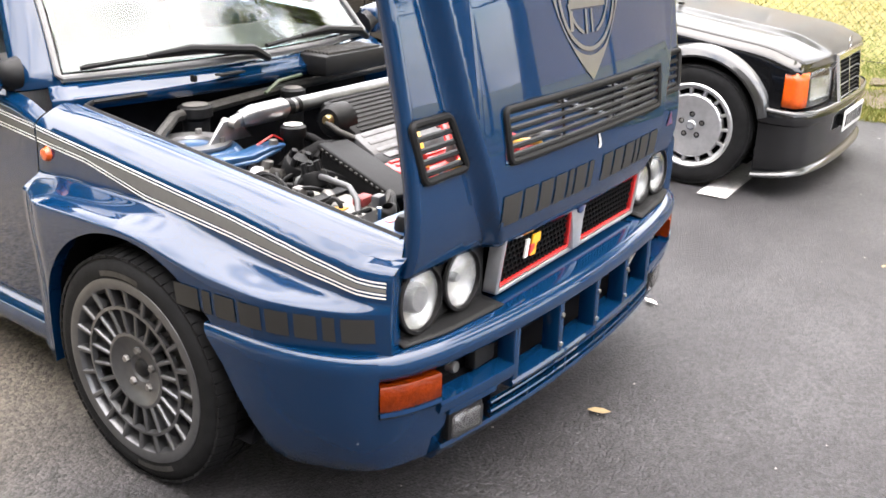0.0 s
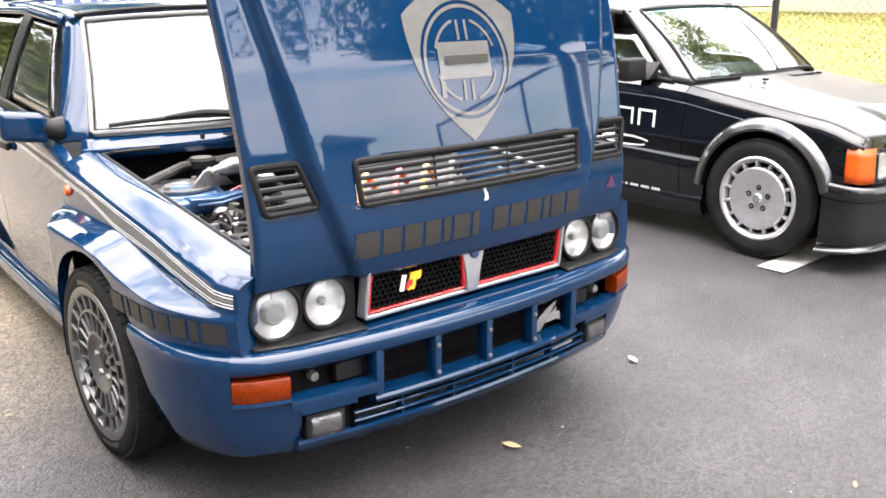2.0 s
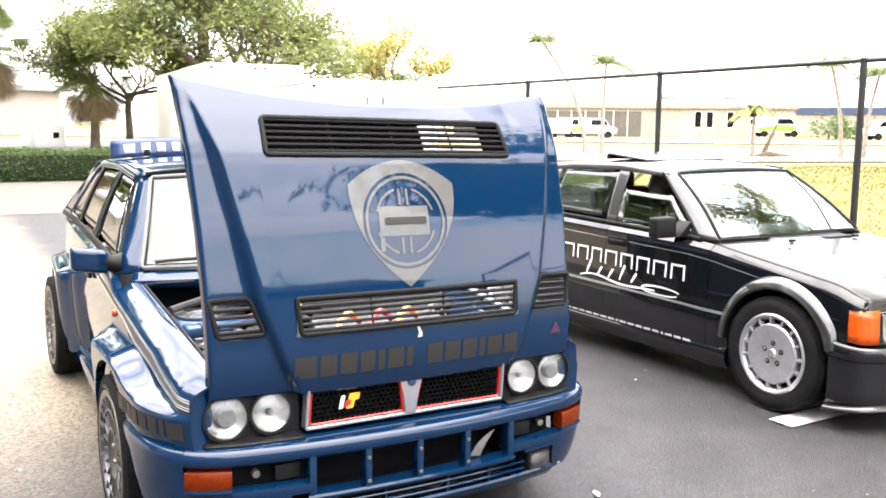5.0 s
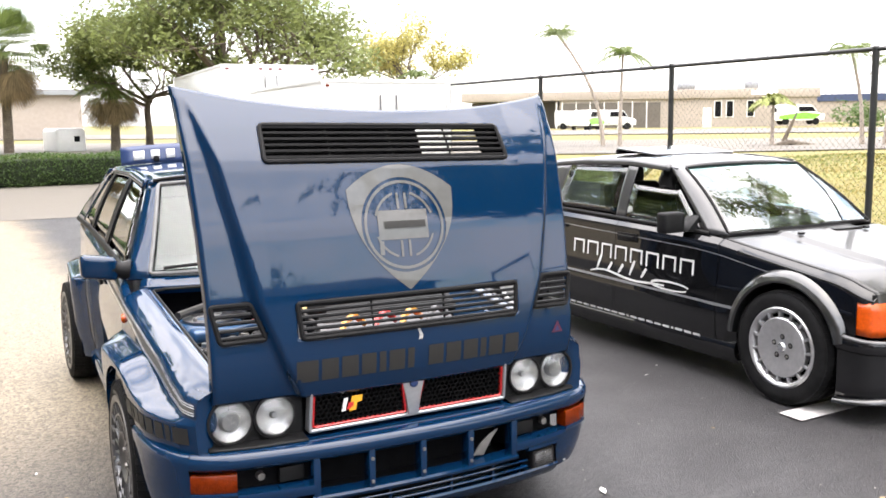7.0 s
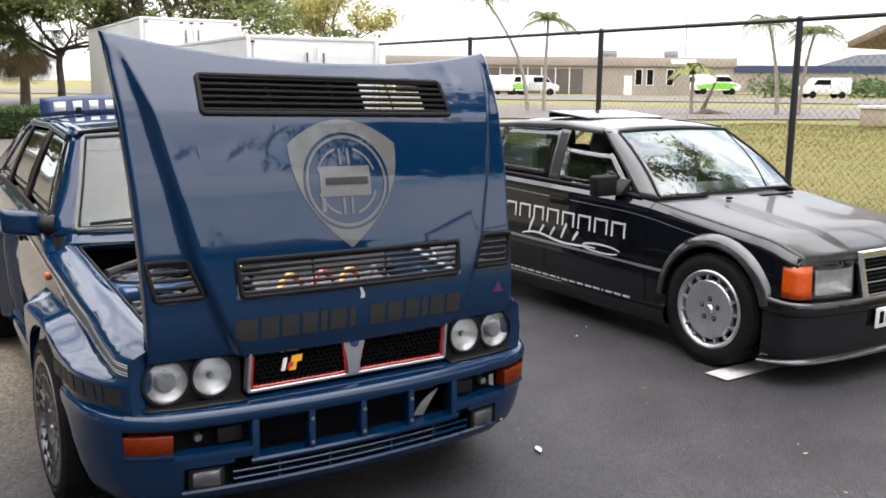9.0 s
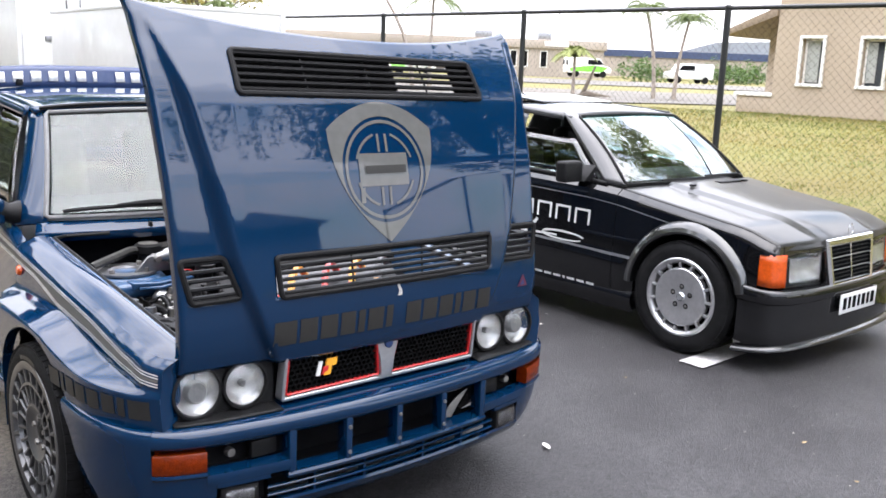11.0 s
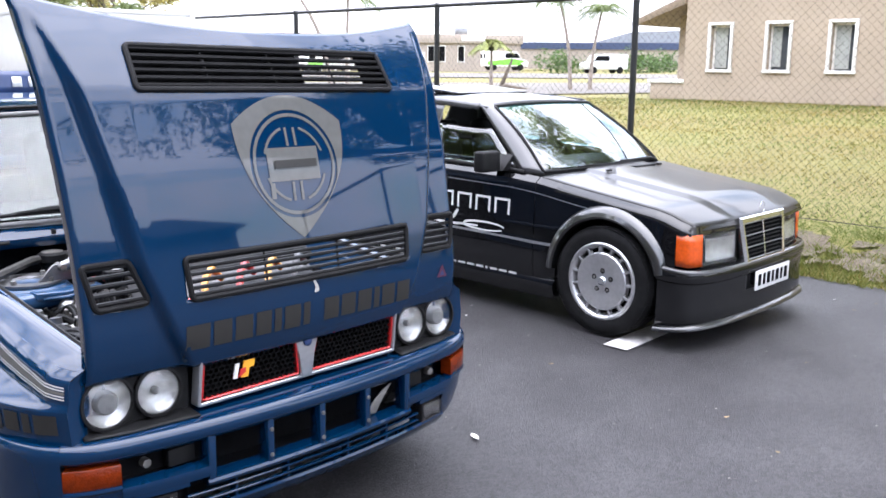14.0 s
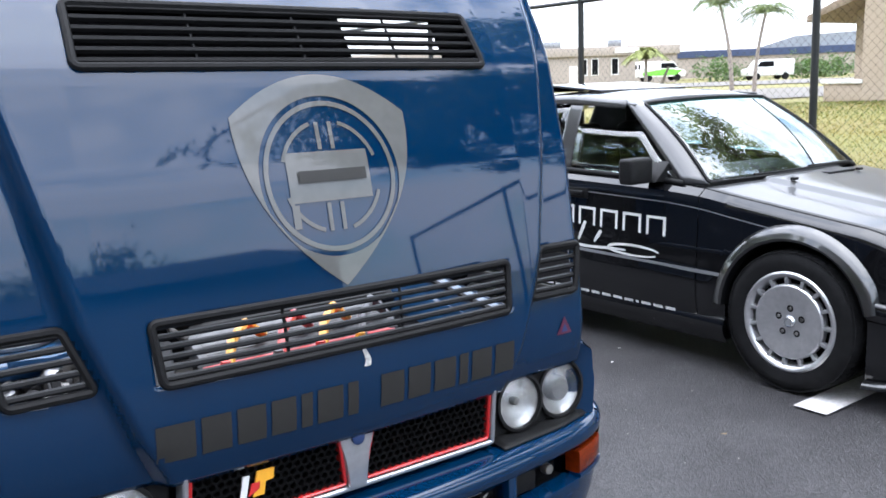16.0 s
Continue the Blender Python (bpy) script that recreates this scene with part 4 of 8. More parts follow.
def rally_wheel():
    """Axle along x, outer face towards -x."""
    w = new("wheel")
    tyre = part("tyre", lathe(tyre_profile(0.297, 0.215, 0.222), 72), RUBBER, w, "low-profile black tyre")
    bm = bmesh.new()
    tread(bm, 0.2965, 0.215, 64)
    tagged(part("tread", bm, RUBBER, tyre), kind="stuff")
    for k, (a0, a1) in enumerate(((1.25, 1.80), (4.2, 4.75))):
        part("sidewall_bar", grid(lambda a, q: Vector((-0.1085 + 0.0 * q, (0.245 + 0.014 * q) * math.cos(a), (0.245 + 0.014 * q) * math.sin(a))), steps(a0, a1, 10), [0, 1]), GRIME, tyre)
    rim = part("rim", lathe([(0.222, -0.088), (0.240, -0.100), (0.238, -0.106), (0.226, -0.108), (0.212, -0.104), (0.205, -0.090), (0.205, 0.06), (0.222, 0.08)], 72), GUNMETAL, w, "gunmetal many-spoked alloy rim")
    part("ring", lathe([(0.166, -0.088), (0.168, -0.101), (0.160, -0.102), (0.157, -0.088)], 72), GUNMETAL, rim)
    for i in range(20):
        a = 2 * math.pi * i / 20
        for r0, r1, w0, w1, da in ((0.088, 0.163, 0.011, 0.011, 0.5), (0.160, 0.214, 0.012, 0.015, 0.0)):
            bm = bmesh.new()
            vs = []
            for r, wd, xx in ((r0, w0, -0.096 if r0 < 0.1 else -0.101), (r1, w1, -0.101 if r0 < 0.1 else -0.106)):
                for sgn in (-1, 1):
                    vs.append((xx + 0.004, r, sgn * wd / 2 * 1.0))
                    vs.append((xx, r, sgn * wd / 2 * 0.55))
                    vs.append((xx + 0.028, r, sgn * wd / 2 * 1.0))
            q = [bm.verts.new(v) for v in vs]
            # each end: 0 low edge -, 1 top -, 2 back -, 3 low edge +, 4 top +, 5 back +
            for f in ((1, 4, 10, 7), (0, 1, 7, 6), (4, 3, 9, 10), (2, 0, 6, 8), (3, 5, 11, 9)):
                bm.faces.new([q[k] for k in f])
            bm.transform(Matrix.Rotation(a + da * 2 * math.pi / 20, 4, "X"))
            part("spoke", bm, GUNMETAL, rim, sharp=30)
    part("hub_dish", lathe([(0.0, -0.074), (0.030, -0.074), (0.036, -0.080), (0.070, -0.083), (0.090, -0.097), (0.098, -0.096), (0.098, -0.07)], 48), GUNMETAL, rim)
    part("barrel_back", lathe([(0.205, -0.03), (0.10, -0.02), (0.0, -0.02)], 40), DARK, w)
    part("brake_disc", lathe([(0.150, -0.046), (0.150, -0.040), (0.06, -0.040)], 40), STEEL, w)
    for i in range(5):
        a = 2 * math.pi * i / 5 + 0.3
        part("bolt", lathe([(0.0, -0.090), (0.008, -0.090), (0.010, -0.087), (0.011, -0.072)], 6, Matrix.Translation((0, 0.050 * math.cos(a), 0.050 * math.sin(a)))), STEEL, rim)
    part("cap", lathe([(0.0, -0.084), (0.018, -0.083), (0.024, -0.078), (0.026, -0.070)], 24), PLASTIC, rim)
    return w


SETTLE = 0.042


def settle(y):
    return SETTLE * max(0.0, y - 0.40)


wheel = rally_wheel()
wheel.parent = blue_car
wheel.matrix_basis = pose(-0.775, 0.0, 0.300, 0, 0, 0)
for x, y, rz, rx in ((-0.775, 2.475, 0, 40), (0.775, 0.0, 180, 10), (0.775, 2.475, 180, 70)):
    copy_thing(wheel, pose(x + settle(y), y, 0.300, 0, 0, rz) @ pose(0, 0, 0, rx, 0, 0))

# ---- cabin ----
cowl_z = 0.868


def screen_pt(u, v, lift=0.0):
    """Windscreen surface: u across from -1 to 1, v up."""
    b = Vector((u * 0.672, 0.405 + 0.125 * u * u, 0.898 - 0.004 * u * u))
    t = Vector((u * 0.555, 0.800 + 0.065 * u * u, 1.312 - 0.022 * u * u))
    p = b.lerp(t, v)
    p.y -= 0.02 * math.sin(math.pi * v) + lift
    return p


scr = part("windscreen", grid(screen_pt, steps(-0.955, 0.955, 64), steps(0.05, 0.95, 32)), SCREEN, blue_car, "windscreen with a faint green tint", solid=0.005)
scr.visible_shadow = False
seal = [screen_pt(u, v, 0.006) for u, v in [(-0.95 + 1.9 * t, 0.04) for t in steps(0, 1, 16)] + [(0.965, 0.06 + 0.88 * t) for t in steps(0, 1, 8)] + [(0.95 - 1.9 * t, 0.96) for t in steps(0, 1, 16)] + [(-0.965, 0.94 - 0.88 * t) for t in steps(0, 1, 8)]]
part("screen_seal", tube(seal + seal[:2], 0.009, 8, caps=False), SEAL, blue_car)
# cowl between bonnet opening and screen
part("cowl", grid(lambda u, k: Vector((u * lerp(0.70, 0.672, k), lerp(0.372 + 0.105 * u * u, 0.415 + 0.125 * u * u, k), lerp(0.862, 0.898, smooth(0, 1, k)) - 0.03 * (k < 0.08))), steps(-1, 1, 24), [0, 0.1, 0.25, 0.5, 0.75, 1.0]), BLUE, blue_car, "blue scuttle below the windscreen", solid=0.01)
for s in (-1, 1):
    # A-pillar, roof rail, window frames
    pillar = grid(lambda t, k: screen_pt(-(0.955 + 0.0 * k), t).lerp(Vector((-lerp(0.742, 0.575, t), lerp(0.585, 0.945, t), lerp(0.885, 1.285, t))), k) + Vector((-0.010 * math.sin(math.pi * k), -0.008 * math.sin(math.pi * k), 0)), steps(0, 1, 10), steps(0, 1, 6))
    part("a_pillar", pillar if s < 0 else mirror_x(pillar), BLUE, blue_car, solid=0.01)
    belt = lambda y: shoulder(y) + 0.006
    top_edge = lambda y: curve(y, (0.945, 1.285), (1.4, 1.312), (2.1, 1.300), (2.45, 1.25))

    def win_pt(y, k, off=0.0):
        z = lerp(belt(y), top_edge(y), k)
        return Vector((-lerp(0.735, 0.572, k) + 0.012 * math.sin(math.pi * k) * -1 - off, y, z))

    def pane(name, yb0, yb1, yt0, yt1, material, k0=0.07, k1=0.93, off=-0.004):
        bm = grid(lambda u, k: win_pt(lerp(lerp(yb0, yb1, u), lerp(yt0, yt1, u), k), lerp(k0, k1, k), off), steps(0, 1, 8), steps(0, 1, 6))
        ob = part(name, bm if s < 0 else mirror_x(bm), material, blue_car, solid=0.005)
        if material is GLASS:
            ob.visible_shadow = False
    pane("side_window", 0.66, 1.30, 0.985, 1.30, GLASS)
    pane("side_window", 1.40, 1.99, 1.40, 1.95, GLASS)
    pane("side_window", 2.08, 2.55, 2.04, 2.22, GLASS)
    pane("b_pillar", 1.30, 1.40, 1.30, 1.40, PLASTIC, 0, 1, 0.002)
    pane("c_pillar", 1.99, 2.08, 1.95, 2.04, PLASTIC, 0, 1, 0.002)
    pane("rear_pillar", 2.55, 2.95, 2.22, 2.45, BLUE, 0, 1, 0.004)
    for a, b, k0, k1 in ((0.585, 2.95, -0.01, 0.075), (0.93, 2.45, 0.92, 1.02)):
        bm = grid(lambda y, k: win_pt(y, lerp(k0, k1, k), 0.004), steps(a, b, 24), [0, 0.5, 1])
        part("window_rail", bm if s < 0 else mirror_x(bm), BLUE if k0 > 0.5 else PLASTIC, blue_car, solid=0.006)
    # mirror on the door
    mir = new("door_mirror")
    mir.parent = blue_car
    head = box(0.150, 0.085, 0.100, Matrix.Translation((-0.842, 0.62, 0.938)), bevel=0.020, seg=3)
    for v in head.verts:
        k = (v.co.x + 0.917) / 0.15
        v.co.z += 0.012 * (1 - k) - 0.006 * k
        v.co.y += 0.02 * (1 - k)
    part("shell", head if s < 0 else mirror_x(head), BLUE, mir, "blue mirror shell")
    foot = tube([(-0.785, 0.62, 0.935), (-0.755, 0.615, 0.925), (-0.715, 0.61, 0.92)], [0.042, 0.036, 0.05], 10)
    part("foot", foot if s < 0 else mirror_x(foot), PLASTIC, mir)
    glass_ = box(0.12, 0.006, 0.078, Matrix.Translation((-0.842, 0.668, 0.938)))
    part("mirror_glass", glass_ if s < 0 else mirror_x(glass_), CHROME, mir)
    hd = box(0.018, 0.17, 0.03, Matrix.Translation((-0.788, 1.20, 0.80)), bevel=0.006)
    part("door_handle", hd if s < 0 else mirror_x(hd), PLASTIC, blue_car)
# roof
roof_y = lambda v: lerp(0.80, 2.45, v)
part("roof", grid(lambda u, v: Vector((u * 0.578, roof_y(v) + 0.065 * u * u * (1 - v), curve(roof_y(v), (0.80, 1.312), (1.0, 1.335), (1.4, 1.352), (2.0, 1.345), (2.45, 1.29)) - 0.03 * abs(u) ** 3)), steps(-1, 1, 20), steps(0, 1, 20)), BLUE, blue_car, "blue roof", solid=0.012)
part("roof_seal", tube([Vector((u * 0.56, 0.79 + 0.065 * u * u, 1.318 - 0.026 * abs(u) ** 3)) for u in steps(-1, 1, 16)], 0.008, 6), PLASTIC, blue_car)
part("tailgate", grid(lambda u, v: Vector((u * lerp(0.575, 0.70, v), lerp(2.44, 3.02, v), lerp(1.285, 0.92, v) + 0.02 * math.sin(3.1 * v))), steps(-1, 1, 10), steps(0, 1, 8)), BLUE, blue_car, solid=0.01)
part("tail_panel", grid(lambda u, v: Vector((u * 0.70, 3.04 + 0.04 * math.sin(3.1 * v), lerp(0.25, 0.93, v))), steps(-1, 1, 10), steps(0, 1, 8)), BLUE, blue_car, solid=0.01)
part("floor_pan", box(1.40, 2.7, 0.02, Matrix.Translation((0, 1.72, 0.22))), DARK, blue_car)
# banner board across the roof
board = new("roof_board")
board.parent = blue_car
part("panel", grid(lambda u, v: Vector((u * 0.585, 1.72 + 0.05 * u * u + 0.02 * v, 1.348 - 0.022 * abs(u) ** 3 + 0.098 * v)), steps(-1, 1, 20), steps(0, 1, 4)), NAVY, board, "navy sun-strip board on the roof", solid=0.012)
for a, b in word_bars([1.25, 1, 1, 0.9, 0.42, 1, 0.42, 0, 1, 1, 1, 0.42, 1, 1], -0.52, 0.52, 0.75):
    part("letter_bar", grid(lambda u, v: Vector((u, 1.7145 + 0.05 * (u / 0.585) ** 2 + 0.011 * v, 1.370 - 0.022 * abs(u / 0.585) ** 3 + 0.048 * v)), steps(a, b, 3), [0, 1]), WHITE, board, solid=0.002)
for x in (-0.4, 0.0, 0.4):
    part("bracket", box(0.03, 0.08, 0.03, Matrix.Translation((x, 1.77, 1.362)), bevel=0.004), PLASTIC, board)
# wipers
for x0, x1, y1 in ((-0.02, -0.60, 0.0), (0.58, 0.02, 0.0)):
    wiper = new("wiper")
    wiper.parent = blue_car
    p = lambda x, v, h: screen_pt(x / 0.672, v, h)
    part("blade", tube([p(lerp(x0, x1, t), 0.085 + 0.05 * math.sin(2.4 * t) * 1 - 0.02 * t, 0.030) for t in steps(0.05, 1, 10)], 0.008, 6), PLASTIC, wiper)
    arm = [p(x0 + 0.02, 0.02, 0.03), p(lerp(x0, x1, 0.08), 0.10, 0.060), p(lerp(x0, x1, 0.45), 0.155, 0.056), p(lerp(x0, x1, 0.68), 0.135, 0.044)]
    part("arm", tube(arm, [0.013, 0.016, 0.013, 0.006], 8), PLASTIC, wiper)
for x in (-0.30, 0.25):
    part("washer_jet", box(0.012, 0.02, 0.02, Matrix.Translation((x, 0.385, 0.882)), bevel=0.003), PLASTIC, blue_car)
part("cowl_slot", box(0.10, 0.028, 0.006, Matrix.Translation((-0.17, 0.372, 0.882)), bevel=0.002), PLASTIC, blue_car)
# inside: dashboard, wheel, seats
inside = new("interior")
inside.parent = blue_car
part("dashboard", box(1.24, 0.42, 0.24, Matrix.Translation((0, 0.80, 0.80)), bevel=0.05, seg=3), CLOTH, inside, "grey dashboard")
part("rear_trim", box(1.30, 0.3, 0.5, Matrix.Translation((0, 2.55, 0.62)), bevel=0.05), CLOTH, inside)
for x in (-0.34, 0.34):
    part("seat", merge(box(0.48, 0.5, 0.2, Matrix.Translation((x, 1.42, 0.5)), bevel=0.05, seg=3), box(0.46, 0.16, 0.62, Matrix.Translation((x, 1.70, 0.84)) @ Matrix.Rotation(radians(-12), 4, "X"), bevel=0.05, seg=3)), CLOTH, inside, "grey bucket seat")
    part("headrest", box(0.26, 0.09, 0.16, Matrix.Translation((x, 1.79, 1.18)), bevel=0.035, seg=3), CLOTH, inside)
part("steering_wheel", tube([Vector((0.34 + 0.18 * math.cos(a), 1.06 + 0.06 * math.sin(a), 0.92 + 0.17 * math.sin(a))) for a in steps(0, 2 * math.pi, 28)], 0.014, 8, caps=False), PLASTIC, inside)

# ---- engine bay ----
bay = new("engine_bay")
bay.parent = blue_car
part("bay_floor", box(1.30, 1.20, 0.02, Matrix.Translation((0, -0.07, 0.42))), DARK, bay)
part("bulkhead", grid(lambda x, z: Vector((x, 0.44 + 0.1 * (x / 0.65) ** 2, z)), steps(-0.66, 0.66, 12), steps(0.42, 0.85, 4)), DARK, bay)
part("slam_panel", box(1.28, 0.20, 0.03, Matrix.Translation((0, -0.565, 0.672)) @ Matrix.Rotation(radians(3), 4, "X"), bevel=0.008), BLUE_IN, bay, "blue slam panel")
part("slam_face", box(1.30, 0.012, 0.20, Matrix.Translation((0, -0.64, 0.585))), DARK, bay)
part("slam_seal", tube([(-0.64, -0.655, 0.69), (0, -0.668, 0.69), (0.64, -0.655, 0.69)], 0.012, 8), PLASTIC, bay)
for s in (-1, 1):
    part("inner_wing", grid(lambda y, z: Vector((s * lerp(0.60, 0.638, (z - 0.42) / 0.38), y, min(z, shoulder(y) - 0.03))), steps(-0.62, 0.40, 10), steps(0.42, 0.81, 5)), BLUE_IN, bay)
    tower = lathe([(0.155, -0.30), (0.140, -0.02), (0.120, 0.0), (0.05, 0.003), (0.0, 0.003)], 30, Matrix.Translation((s * 0.47, 0.215, 0.745)) @ Matrix.Rotation(radians(-90), 4, "Y"))
    part("strut_tower", tower, BLUE_IN, bay, "blue strut tower")
    part("tower_plate", lathe([(0.108, 0.004), (0.108, 0.012), (0.06, 0.012), (0.056, 0.004)], 30, Matrix.Translation((s * 0.47, 0.215, 0.745)) @ Matrix.Rotation(radians(-90), 4, "Y")), ALUMINIUM, bay, "bare aluminium strut plate")
    for k in range(4):
        a = k * math.pi / 2 + 0.6
        part("nut", lathe([(0.0, 0.026), (0.009, 0.026), (0.010, 0.010)], 6, Matrix.Translation((s * 0.47 + 0.084 * math.cos(a), 0.215 + 0.084 * math.sin(a), 0.745)) @ Matrix.Rotation(radians(-90), 4, "Y")), STEEL, bay)
    part("brace_foot", prism([(-0.07, 0), (0.09, 0), (0.035, 0.058), (-0.012, 0.058)], 0.014, Matrix.Translation((s * 0.40, 0.145, 0.752)) @ Matrix.Scale(-s, 4, (1, 0, 0)), bevel=0.003), ALUMINIUM, bay)
    part("brace_bolt", lathe([(0.0, -0.022), (0.012, -0.022), (0.014, 0.03)], 10, Matrix.Translation((s * 0.385, 0.145, 0.800)) @ Matrix.Rotation(radians(90), 4, "Z")), STEEL, bay)
part("strut_brace", tube([(-0.38, 0.150, 0.802), (-0.33, 0.130, 0.815), (-0.26, 0.118, 0.820), (0.30, 0.118, 0.820), (0.40, 0.145, 0.802)], [0.016, 0.022, 0.022, 0.022, 0.016], 16), ALUMINIUM, bay, "polished strut brace tube")
part("brace_joint", tube([(-0.355, 0.140, 0.808), (-0.325, 0.128, 0.816), (-0.215, 0.118, 0.820)], [0.024, 0.029, 0.029], 16), ALUMINIUM, bay)
part("brace_band", tube([(-0.205, 0.118, 0.820), (-0.185, 0.118, 0.820)], 0.0235, 16), PLASTIC, bay)
part("brace_band", tube([(-0.170, 0.118, 0.820), (-0.155, 0.118, 0.820)], 0.0235, 16), PLASTIC, bay)
# thin blue bracket arm on the tower
part("bracket", prism([(-0.52, -0.012), (-0.44, -0.014), (-0.33, -0.004), (-0.295, 0.004), (-0.295, 0.012), (-0.36, 0.012), (-0.42, 0.004), (-0.52, 0.012)], 0.06, Matrix.Translation((0, 0.030, 0.735)), bevel=0.004), BLUE_IN, bay, "thin blue bracket arm")
part("bracket_rib", tube([(-0.50, 0.030, 0.725), (-0.42, 0.024, 0.722), (-0.32, 0.034, 0.735)], 0.006, 8), BLUE_IN, bay)
part("bracket_bolt", lathe([(0.0, 0.014), (0.012, 0.014), (0.014, 0.0)], 6, Matrix.Translation((-0.325, 0.05, 0.746)) @ Matrix.Rotation(radians(-90), 4, "Y")), STEEL, bay)
part("tower_step", box(0.15, 0.12, 0.05, Matrix.Translation((-0.50, 0.10, 0.715)), bevel=0.018, seg=3), BLUE_IN, bay)
part("rail", box(0.10, 0.55, 0.06, Matrix.Translation((-0.585, -0.25, 0.585)), bevel=0.012), BLUE_IN, bay)
# engine: covers stepping down towards the nose
GREYCAST = mat("grey_casting", (0.10, 0.10, 0.104), 0.42, 0.3, vary=0.2, scale=40, bump=0.1, bump_scale=150)


def cover(name, y0, z0, y1, z1, thick, x0, x1, material, label="", ribs=0, rib_h=0.006):
    """A sloping cover from its rear upper to its front lower edge, with ribs across the car."""
    run, tilt = math.hypot(y0 - y1, z0 - z1), math.atan2(z0 - z1, y0 - y1)
    m = Matrix.Translation(((x0 + x1) / 2, (y0 + y1) / 2, (z0 + z1) / 2)) @ Matrix.Rotation(tilt, 4, "X") @ Matrix.Translation((0, 0, -thick / 2))
    ob = part(name, box(x1 - x0, run, thick, m, bevel=0.008), material, bay, label)
    for k in range(ribs):
        part("rib", box(x1 - x0 - 0.05, run / ribs * 0.48, rib_h, m @ Matrix.Translation((0, lerp(-run / 2, run / 2, (k + 0.5) / ribs), thick / 2)), bevel=0.002), material, ob)


cover("plenum", 0.085, 0.822, -0.045, 0.745, 0.07, -0.085, 0.56, PLASTIC, "ribbed black plenum", 9)
cover("top_cover", -0.045, 0.748, -0.130, 0.700, 0.05, -0.105, 0.50, GREYCAST, "grey ribbed engine cover", 3, 0.004)
cover("cover_plate", -0.128, 0.705, -0.178, 0.692, 0.03, -0.125, 0.48, PLASTIC, "dark engine cover with raised plate")
part("cover_badge", box(0.06, 0.026, 0.004, Matrix.Translation((-0.055, -0.152, 0.700)) @ Matrix.Rotation(radians(14), 4, "X"), bevel=0.001), GREYCAST, bay)
cover("cam_cover", -0.18, 0.694, -0.35, 0.668, 0.06, -0.145, 0.46, RED, "red ribbed cam cover", 7, 0.009)
part("plenum_end", lathe([(0.0, -0.02), (0.040, -0.02), (0.052, 0.0), (0.052, 0.05)], 20, Matrix.Translation((-0.095, 0.035, 0.772))), PLASTIC, bay)
part("plenum_union", lathe([(0.0, -0.012), (0.013, -0.012), (0.016, 0.0), (0.016, 0.02)], 12, Matrix.Translation((-0.122, 0.03, 0.782))), mat("brass_union", (0.35, 0.26, 0.12), 0.35, 0.8, vary=0.2, scale=30), bay)
part("plenum_pipe", tube([(-0.13, 0.03, 0.775), (-0.125, -0.01, 0.755), (-0.10, -0.05, 0.735)], 0.010, 10), GRIME, bay)
part("engine_block", box(0.66, 0.40, 0.26, Matrix.Translation((0.16, -0.14, 0.53)), bevel=0.03), GRIME, bay)
for x, c in ((-0.12, "y"), (0.02, "r"), (0.14, "y"), (0.26, "w")):
    part("lead", tube([(x, -0.36, 0.69), (x + 0.03, -0.42, 0.735), (x + 0.06, -0.48, 0.74), (x + 0.10, -0.52, 0.68)], 0.011, 8), {"y": YELLOW, "r": RED, "w": GREYCAST}[c], bay, "coloured ignition lead")
    part("lead", tube([(x + 0.02, -0.30, 0.69), (x + 0.06, -0.24, 0.765), (x + 0.13, -0.17, 0.785), (x + 0.20, -0.12, 0.73)], 0.013, 8), {"y": YELLOW, "r": RED, "w": GREYCAST}[c], bay)
    part("lead_boot", lathe([(0.0, 0.03), (0.012, 0.028), (0.018, 0.0), (0.014, -0.03)], 12, Matrix.Translation((x + 0.02, -0.29, 0.705)) @ Matrix.Rotation(radians(-90), 4, "Y")), {"y": RED, "r": GREYCAST, "w": YELLOW}[c], bay)
part("air_intake", box(0.32, 0.13, 0.07, Matrix.Translation((0.33, 0.36, 0.865)), bevel=0.015), PLASTIC, bay)
for k in range(7):
    part("intake_slat", box(0.27, 0.006, 0.008, Matrix.Translation((0.33, 0.312 + 0.016 * k, 0.902))), GRIME, bay)
# long black case running down towards the slam panel
fc = Matrix.Translation((-0.255, -0.225, 0.668)) @ Matrix.Rotation(radians(72), 4, "Z") @ Matrix.Rotation(radians(-8), 4, "Y")
part("filter_case", box(0.37, 0.085, 0.085, fc, bevel=0.014, seg=3), PLASTIC, bay, "long black filter case with a clipped lid")
part("filter_lid", box(0.38, 0.098, 0.016, fc @ Matrix.Translation((0, 0, 0.048)), bevel=0.007, seg=3), VENT, bay)
for k in range(14):
    part("clip", box(0.012, 0.006, 0.006, fc @ Matrix.Translation((-0.165 + 0.025 * k, 0.050, 0.046)), bevel=0.001), GRIME, bay)
part("case_neck", tube([fc @ Vector((0.18, 0, 0.03)), fc @ Vector((0.22, 0.02, 0.02)), fc @ Vector((0.23, 0.08, -0.01))], [0.03, 0.027, 0.025], 14), RUBBER, bay)
